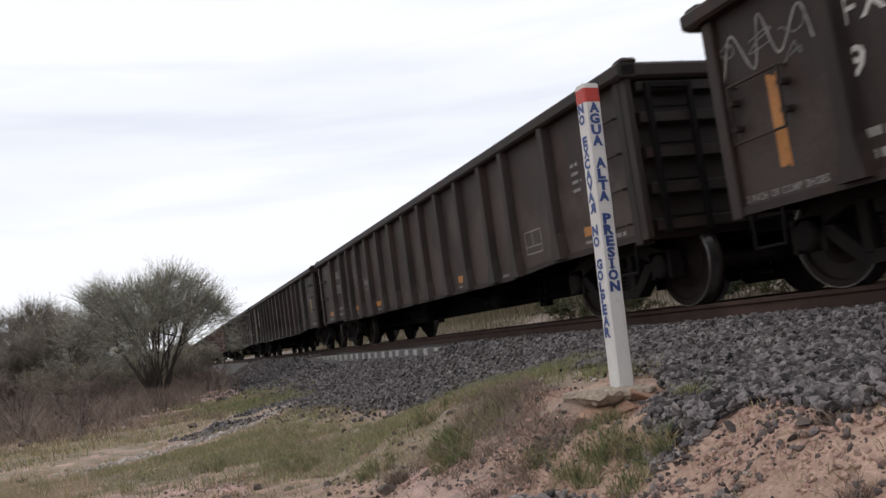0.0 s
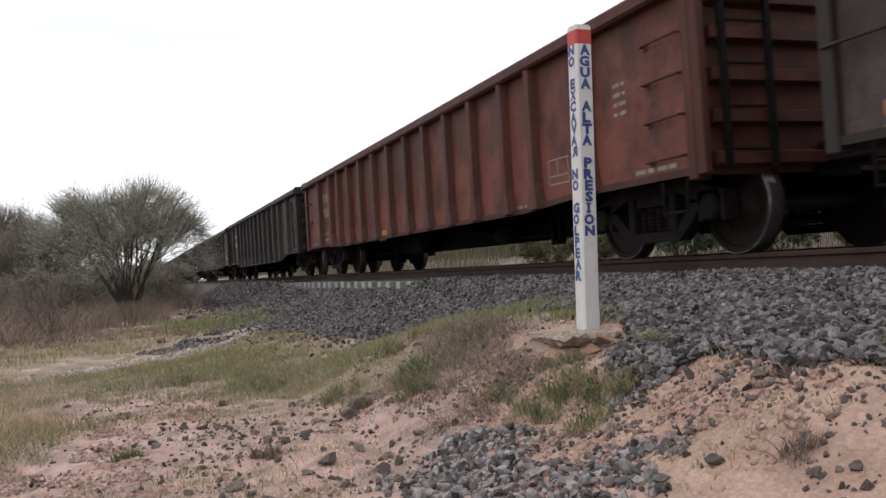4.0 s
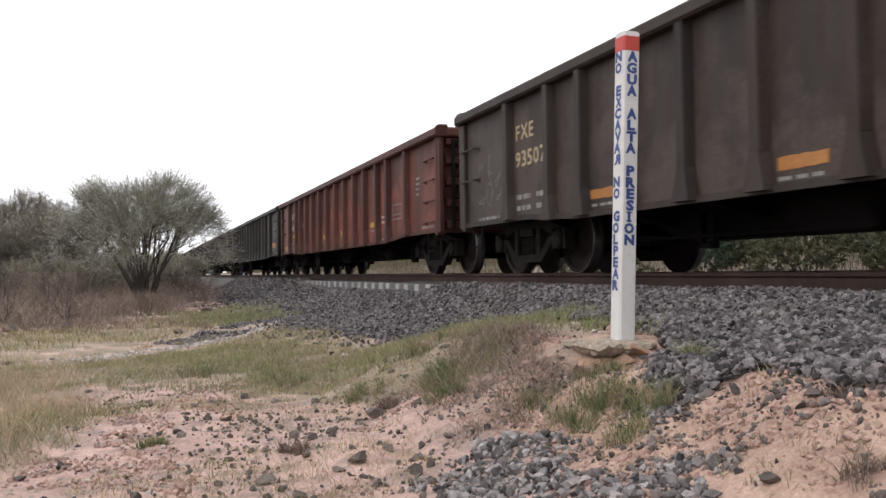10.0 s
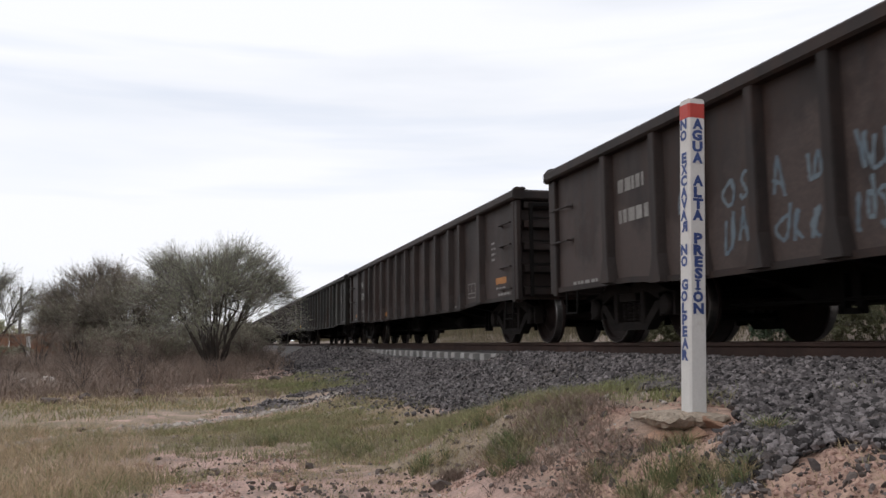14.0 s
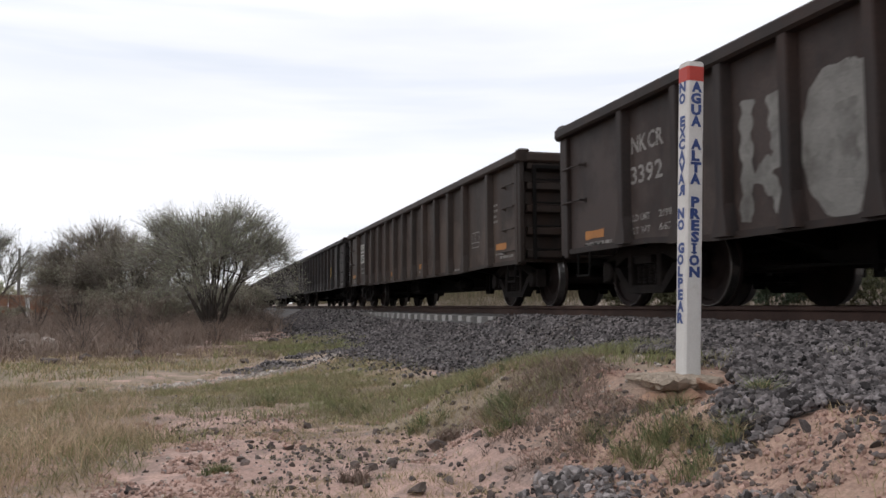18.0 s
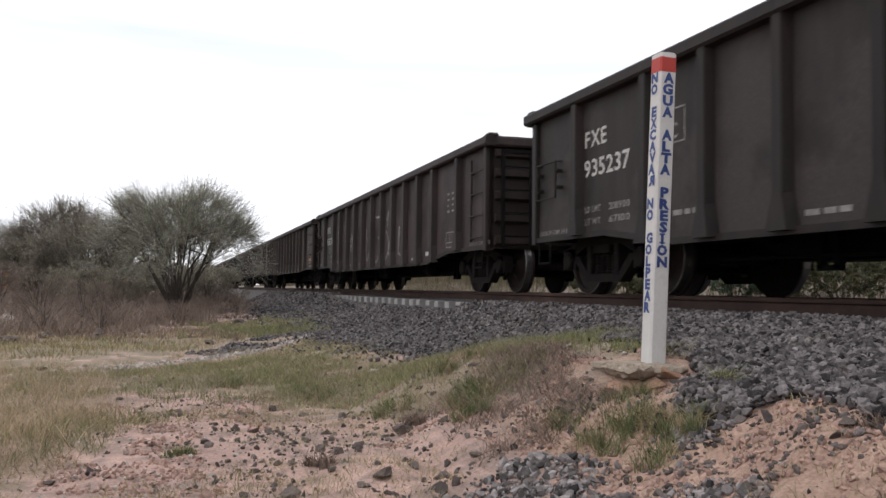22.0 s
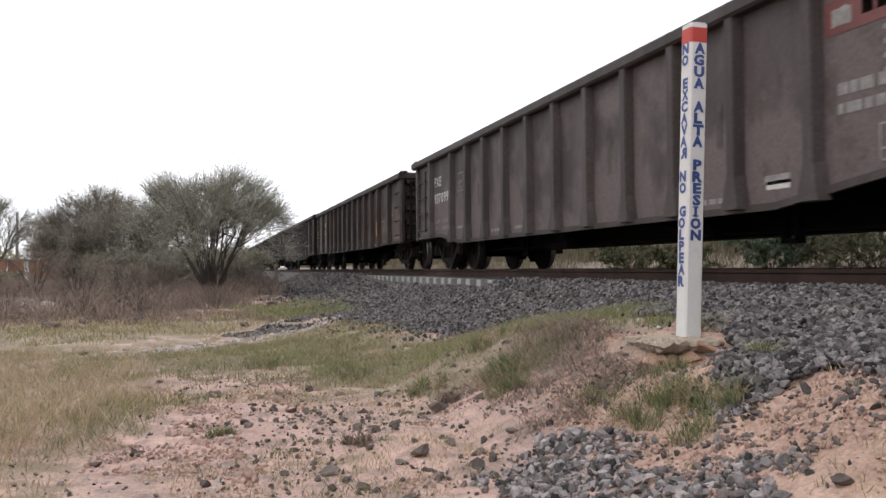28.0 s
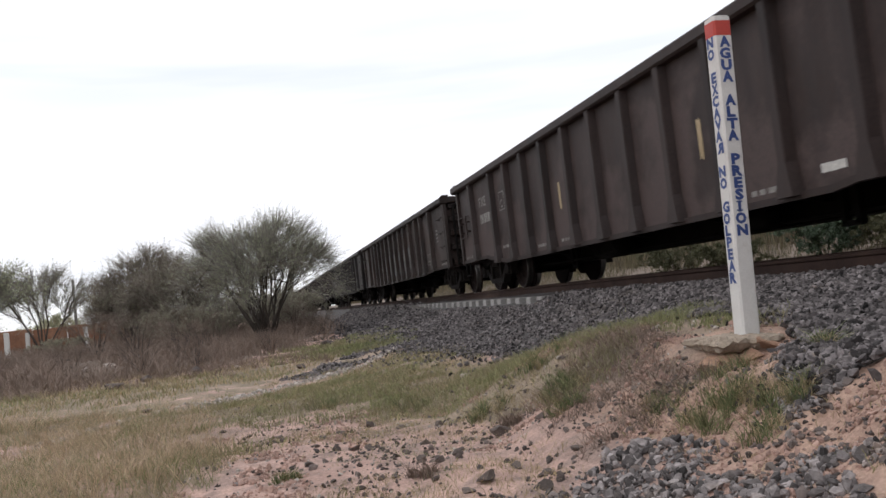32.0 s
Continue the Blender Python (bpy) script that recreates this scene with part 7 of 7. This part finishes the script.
# ---- shrubs and trees ----
def shrub(seed, height, width, stems, twigs, leaves, leaf_size, base=0.25, fan=1.0):
    """Stems that fan out and fork twice, with fine twigs and small leaves under a domed outline."""
    rnd = random.Random(seed)
    trunk, fine, tips = Geo(), Geo(), []
    lumps = [rnd.uniform(0.9, 1.04) for _ in range(9)]

    def bounded(p):
        r = math.hypot(p.x, p.y) / (width * 0.5)
        q = (math.atan2(p.y, p.x) / (2 * math.pi)) % 1.0 * 9
        edge = lumps[int(q) % 9] * (1 - q % 1) + lumps[(int(q) + 1) % 9] * (q % 1)
        if r > edge:
            p.x, p.y, r = p.x * edge / r, p.y * edge / r, edge
        roof = height * edge * (0.34 + 0.66 * math.sqrt(max(1 - (min(r / edge, 1.0)) ** 2, 0.0)))
        p.z = min(p.z, roof * rnd.uniform(0.93, 1.0))
        return p

    def limb(start, end, sag, r0, r1, n, sides):
        pts = []
        for i in range(n):
            k = i / (n - 1)
            p = start.lerp(end, k)
            p.z = start.z + (end.z - start.z) * (1 - (1 - k) ** sag)
            if 0 < i < n - 1:
                p += Vector((rnd.gauss(0, 1), rnd.gauss(0, 1), rnd.gauss(0, 0.6))) * 0.014 * height
            pts.append(p)
        trunk.tube(pts, [r0 + (r1 - r0) * i / (n - 1) for i in range(n)], sides)
        return pts

    for s in range(stems):
        q = 2 * math.pi * (s + rnd.uniform(-0.4, 0.4)) / stems
        out = width * 0.5 * rnd.uniform(0.2, 0.85) * fan
        top = bounded(Vector((out * math.cos(q), out * math.sin(q), height * rnd.uniform(0.7, 0.95))))
        foot = Vector((0.03 * math.cos(q), 0.03 * math.sin(q), 0)) * height
        r0 = 0.013 * height * rnd.uniform(0.5, 1.0)
        pts = limb(foot, top, 1.25, r0, r0 * 0.2, 7, 6)
        tips += [(pts[i], pts[i].lerp(pts[i + 1], 0.5), pts[i + 1]) for i in range(2, 6)]
        for b in range(6):
            k = rnd.uniform(base, 0.95) * 6
            i = min(int(k), 5)
            start = pts[i].lerp(pts[i + 1], k - i)
            q2 = q + rnd.gauss(0, 0.9)
            reach = width * 0.5 * rnd.uniform(0.2, 0.5)
            end = bounded(start + Vector((math.cos(q2) * reach, math.sin(q2) * reach, height * rnd.uniform(0.08, 0.34))))
            r1 = r0 * (1 - 0.8 * k / 6) * 0.6
            mids = limb(start, end, 0.85, r1, r1 * 0.25, 4, 4)
            tips.append((mids[0], mids[1], mids[3]))
            for c in range(3):
                s2 = mids[rnd.randrange(1, 3)].lerp(mids[3], rnd.uniform(0, 0.6))
                q3 = q2 + rnd.gauss(0, 0.8)
                e2 = bounded(s2 + Vector((math.cos(q3) * reach * 0.5, math.sin(q3) * reach * 0.5, height * rnd.uniform(0.06, 0.2))))
                tips.append((s2, s2.lerp(e2, 0.5), e2))
                fine.tube([s2, e2], [r1 * 0.35, r1 * 0.12], 3)
    n = twigs
    picks = [tips[rnd.randrange(len(tips))] for _ in range(n)]
    k = np.array([rnd.uniform(0.1, 1.0) for _ in range(n)])[:, None]
    a, b, c = (np.array([p[i] for p in picks]) for i in range(3))
    root = np.where(k < 0.5, a + (b - a) * k * 2, b + (c - b) * (k * 2 - 1))
    way = (c - a) / np.linalg.norm(c - a, axis=1)[:, None] * 0.4 + RNG.normal(0, 0.33, (n, 3))
    way += (root - [0, 0, height * 0.15]) / np.linalg.norm(root - [0, 0, height * 0.15], axis=1)[:, None] * 0.65
    way /= np.linalg.norm(way, axis=1)[:, None]
    length = RNG.uniform(0.06, 0.22, n)[:, None] * height
    tip = root + way * length
    side = np.cross(way, RNG.normal(size=(n, 3)))
    side /= np.linalg.norm(side, axis=1)[:, None]
    w = 0.0014 * height
    bend = root + way * length * 0.5 + side * length * 0.07
    v = np.stack([root - side * w, root + side * w, bend + side * w * 0.8, bend - side * w * 0.8, tip + side * w * 0.3, tip - side * w * 0.3], 1).reshape(-1, 3)
    i6 = (np.arange(n) * 6)[:, None]
    f = np.concatenate([i6 + [0, 1, 2, 3], i6 + [3, 2, 4, 5]], 0)
    pick = RNG.integers(0, n, leaves)
    at = RNG.uniform(0.1, 1.0, leaves)[:, None]
    centre = root[pick] + (tip - root)[pick] * at + RNG.normal(0, 0.006 * height, (leaves, 3))
    ax = RNG.normal(size=(leaves, 3)) + [0, 0, 0.5]
    ax /= np.linalg.norm(ax, axis=1)[:, None]
    bx = np.cross(ax, RNG.normal(size=(leaves, 3)))
    bx /= np.linalg.norm(bx, axis=1)[:, None]
    s = (leaf_size * RNG.uniform(0.6, 1.3, leaves))[:, None]
    lv = np.stack([centre - ax * s, centre + bx * s * 0.3, centre + ax * s, centre - bx * s * 0.3], 1).reshape(-1, 3)
    lf = (np.arange(leaves) * 4)[:, None] + [0, 1, 2, 3]
    return trunk, fine, (v, f), (lv, lf)


def tree(name, x, y, seed, height, width, stems, twigs, leaves, leaf_size, label, category, leaf_mat=LEAF, lean=(0, 0), z=None, group="", twig_mat=TWIG, **more):
    trunk, fine, twig_arrays, leaf_arrays = shrub(seed, height, width, stems, twigs, leaves, leaf_size, **more)
    ob = new(name)
    ob.matrix_basis = pose(x, y, float(land(x, y)) - 0.03 if z is None else z, lean[0], lean[1], 0)
    part("trunk", trunk, BARK, ob, smooth=True)
    tagged(part("fine_branchwork", fine, twig_mat, ob), kind="stuff")
    crown = part("crown", raw_mesh("crown", *twig_arrays, twig_mat), twig_mat, ob)
    if leaves:
        part("leaves", raw_mesh("leaves", *leaf_arrays, leaf_mat), leaf_mat, crown)
    return tagged(ob, label, category, group)


tree("mesquite_bush", 0.12, 26.0, 5, 3.8, 4.6, 24, 11000, 36000, 0.026, "large many-stemmed thorn bush with sparse olive leaves beside the track", "bush", base=0.36, fan=0.9)
tree("thorn_bush", -2.7, 32.5, 11, 3.2, 4.2, 16, 9000, 11000, 0.045, "dense grey-green thorn bush", "bush", LEAF_DULL, twig_mat=DARK_TWIG, base=0.08)
tree("thorn_bush", -4.2, 35.0, 12, 3.9, 4.2, 16, 9000, 7500, 0.045, "grey-green thorn bush with bare twig tops", "bush", LEAF_DULL, twig_mat=DARK_TWIG, base=0.1)
tree("thorn_bush", -4.9, 34.0, 13, 2.6, 3.2, 14, 7000, 9000, 0.045, "low dense grey-green thorn bush", "bush", LEAF_DULL, twig_mat=DARK_TWIG, base=0.05)
tree("mesquite_tree", -10.6, 46.0, 17, 4.7, 6.0, 8, 6000, 2500, 0.06, "nearly bare spreading thorn tree", "tree", base=0.35)
tree("mesquite_tree", -9.6, 31.0, 19, 3.8, 5.0, 8, 5000, 9000, 0.06, "thorn tree with thin olive foliage", "tree", base=0.3)
tree("mesquite_tree", -8.2, 62.0, 23, 4.0, 5.0, 8, 3000, 4000, 0.08, "distant bare thorn tree", "tree", base=0.2)
tree("mesquite_tree", -16.0, 50.0, 29, 5.0, 6.0, 8, 3000, 5000, 0.08, "distant thorn tree with thin foliage", "tree", base=0.25)
for i, (x, y, h, w) in enumerate([(-1.4, 18.8, 0.8, 1.3), (-2.6, 19.5, 1.0, 1.6), (-4.2, 20.5, 0.9, 1.7), (0.2, 21.5, 0.7, 1.2), (-1.3, 24.5, 1.0, 1.6), (1.6, 28.5, 0.9, 1.4), (-3.4, 25.0, 1.4, 2.0), (-6.5, 22.5, 0.85, 1.8), (-8.5, 26.0, 0.85, 2.0), (1.2, 31.5, 1.3, 1.8),
                                  (-1.9, 27.0, 1.5, 2.2), (-5.0, 28.0, 1.6, 2.4), (-2.0, 22.0, 1.2, 1.8), (1.9, 27.0, 0.7, 1.2)]):
    tree("dry_shrub", x, y, 40 + i, h, w, 8, 1500, 0, 0.04, "leafless brown dry shrub", "shrub", group="dry shrubs by the track", twig_mat=DRY_TWIG, base=0.1)
x, y = spread(70000, -16, 2.4, 16.5, 36, lambda x, y: inside(x, y, SCRUB_ZONE) & (vnoise(x * 0.8, y * 0.8, 51) > 0.35))
meadow("dead_scrub", DEAD_WEED, "dense brown dead scrub under the bushes", "scrub", x, y, 0.08, 0.6, 0.011, 0.8)
x, y = spread(14000, -7, 1.2, 14.8, 19.5, lambda x, y: vnoise(x * 1.4, y * 1.4, 59) > 0.38)
meadow("scrub_edge", DEAD_WEED, "low brown weeds at the edge of the scrub", "weeds", x, y, 0.03, 0.16, 0.012, 0.8)
x, y = spread(4500, -7, 1.2, 14.8, 19.5, lambda x, y: vnoise(x * 1.1, y * 1.1, 58) > 0.5)
meadow("edge_straw", PALE_STRAW, "pale dry grass at the edge of the scrub", "grass", x, y, 0.03, 0.14, 0.012, 0.7)
for i, (x, y, h, w) in enumerate([(-12.5, 38, 0.75, 3.0), (-8.5, 40, 0.75, 3.0), (-5.0, 40, 2.2, 4.5), (-1.6, 38, 2.0, 4.2), (1.0, 40, 1.9, 3.2), (0.1, 31.5, 1.6, 3.2), (-1.3, 33.5, 1.8, 3.2), (-16.5, 40, 1.2, 4.0), (-20.0, 44, 1.4, 4.0), (-13.0, 32, 0.8, 3.0), (-3.0, 30.5, 1.5, 3.0), (-1.6, 29.2, 1.1, 2.2), (1.4, 33.5, 1.6, 2.6)]):
    tree("thicket", x, y, 150 + i, h, w, 14, 5000, 4500, 0.05, "dense brown thicket of dry twigs", "thicket", LEAF_DULL, group="thickets behind the bushes", twig_mat=DARK_TWIG, base=0.05)
x, y = spread(9000, -40, 2.4, 34, 70, lambda x, y: inside(x, y, SCRUB_ZONE))
meadow("far_scrub", DEAD_WEED, "distant brown dead scrub", "scrub", x, y, 0.25, 0.62, 0.04, 0.3)

# beyond the track
x, y = spread(42000, 9.0, 26, 3, 70, lambda x, y: vnoise(x * 0.7, y * 0.7, 53) > 0.3)
meadow("far_side_grass", DIMMED_STRAW, "tall dry olive grass beyond the track", "grass", x, y, 0.15, 0.5, 0.016, 0.4)
x, y = spread(26000, 14, 24, 18, 150, lambda x, y: vnoise(x * 0.4, y * 0.4, 57) > 0.25)
meadow("tall_far_grass", DIMMED_STRAW, "tall dry grass on the rise beyond the track", "grass", x, y, 0.5, 1.15, 0.05, 0.25)
x, y = spread(12000, 9.2, 30, 3, 70, lambda x, y: vnoise(x * 0.5, y * 0.5, 55) > 0.5)
meadow("far_side_weeds", DIMMED_STRAW, "dull green weeds beyond the track", "grass", x, y, 0.2, 0.6, 0.022, 0.35)
for i, (x, y, h, w) in enumerate([(12.5, 11.3, 1.35, 2.2), (13.8, 13.2, 1.3, 2.4), (12.6, 14.9, 1.2, 2.2), (14.2, 17.5, 1.2, 2.6), (13.0, 9.2, 1.4, 2.4), (15.5, 21.5, 1.2, 2.6), (12.9, 7.2, 1.3, 2.2), (17.0, 27.0, 1.3, 3.0), (18.5, 36.0, 1.3, 3.0), (13.5, 5.0, 1.3, 2.4), (11.2, 9.8, 1.0, 2.2), (11.5, 12.4, 1.1, 2.4), (11.7, 15.6, 1.0, 2.4), (11.2, 18.6, 0.9, 2.2), (11.6, 22.0, 1.0, 2.6), (11.0, 7.4, 1.0, 2.2)]):
    tree("roadside_shrub", x, y, 70 + i, h, w, 9, 700, 4200, 0.06, "leafy green shrub beyond the track" if i % 3 == 0 else "grey-green leafy shrub with dry twigs beyond the track", "shrub",
         LEAF_GREEN if i % 3 == 0 else LEAF_OLIVE, group="shrubs beyond the track", base=0.08)
tree_line = [(x, 150 + 20 * math.sin(x * 0.3)) for x in range(-120, -12, 9)]
for i, (x, y) in enumerate(tree_line):
    tree("distant_tree", x, y, 90 + i % 4, 4.6, 8.0, 5, 700, 1800, 0.3, "distant thorn tree on the skyline", "tree", group="distant trees", base=0.2, z=0.0)


# ---- far things ----
def earth_wall():
    g = Geo()
    for i in range(12):
        y = 58 + 0.3 * math.sin(i)
        g.box(-26 + i * 2.0, -24.02 + i * 2.0, y, y + 0.3, -0.1, 1.74 + 0.06 * math.sin(i * 1.7), 0.03)
    return tagged(part("earth_wall", g, RED_EARTH), "low reddish adobe wall behind the scrub", "wall")


earth_wall()


def utility_pole(x, y, height, arm, label):
    pole = new("utility_pole")
    pole.matrix_basis = pose(x, y, 0.0)
    part("mast", Geo().tube([(0, 0, -0.1), (0, 0, height * 0.5), (0, 0, height)], [0.11, 0.095, 0.075], 10), POLE_WOOD, pole, smooth=True)
    if arm:
        part("crossarm", Geo().box(-0.05, arm, -0.05, 0.05, height - 0.45, height - 0.33, 0.008), POLE_WOOD, pole)
        part("brace", Geo().tube([(0.06, 0, height - 1.3), (arm * 0.55, 0, height - 0.42)], 0.03, 6), POLE_WOOD, pole)
        for k in (0.25, 0.62, 0.95):
            part("insulator", Geo().lathe([(0, 0.025), (0.05, 0.05), (0.1, 0.03), (0.14, 0.045), (0.18, 0.02)], "z", 8, (arm * k, 0, height - 0.33)), POLE_WOOD, pole)
    return tagged(pole, label, "utility pole")


utility_pole(19.6, 34.8, 10.9, 2.2, "tall utility pole with a one-sided braced crossarm beyond the track")
utility_pole(-11.6, 59.0, 4.7, 0.0, "slender grey pole behind the scrub")


def fence_post(x, y, height):
    g = Geo().box(-0.09, 0.09, -0.09, 0.09, -0.1, height, 0.015)
    ob = part("fence_post", g, POST_WHITE)
    ob.matrix_basis = pose(x, y, float(land(x, y)), 0, random.uniform(-2, 2), 0)
    return tagged(ob, "pale concrete fence post standing in the scrub", "fence post", "fence posts")


fence_post(-10.2, 38.0, 1.2)
fence_post(-8.6, 46.0, 1.2)
fence_post(-11.4, 46.0, 1.2)


# ---- what moves ----
def motions():
    turns_per_frame = SPEED / FPS / WHEEL_R
    first = {}
    for car in CARS.values():
        for w in [c for c in car.children if c.name.split(".")[0] == "wheelset"]:
            y = round(w.matrix_basis.translation.y, 3)
            if y not in first:
                first[y] = w
                spot = w.matrix_basis.translation.copy()
                walk(w, [(n / FPS, Matrix.Translation(spot) @ Matrix.Rotation(turns_per_frame * n, 4, "X")) for n in range(int(32 * FPS) + 1)])
            else:
                w.rotation_mode = "QUATERNION"
                w.animation_data_create()
                w.animation_data.action = first[y].animation_data.action
                w.animation_data.action_slot = first[y].animation_data.action_slot
    for k, car in CARS.items():
        walk(car, [(t, pose(TRACK, ENDS[k] - HALF - SPEED * t, RAIL)) for t in (0.0, 8.0, 16.0, 24.0, 32.0)])


motions()
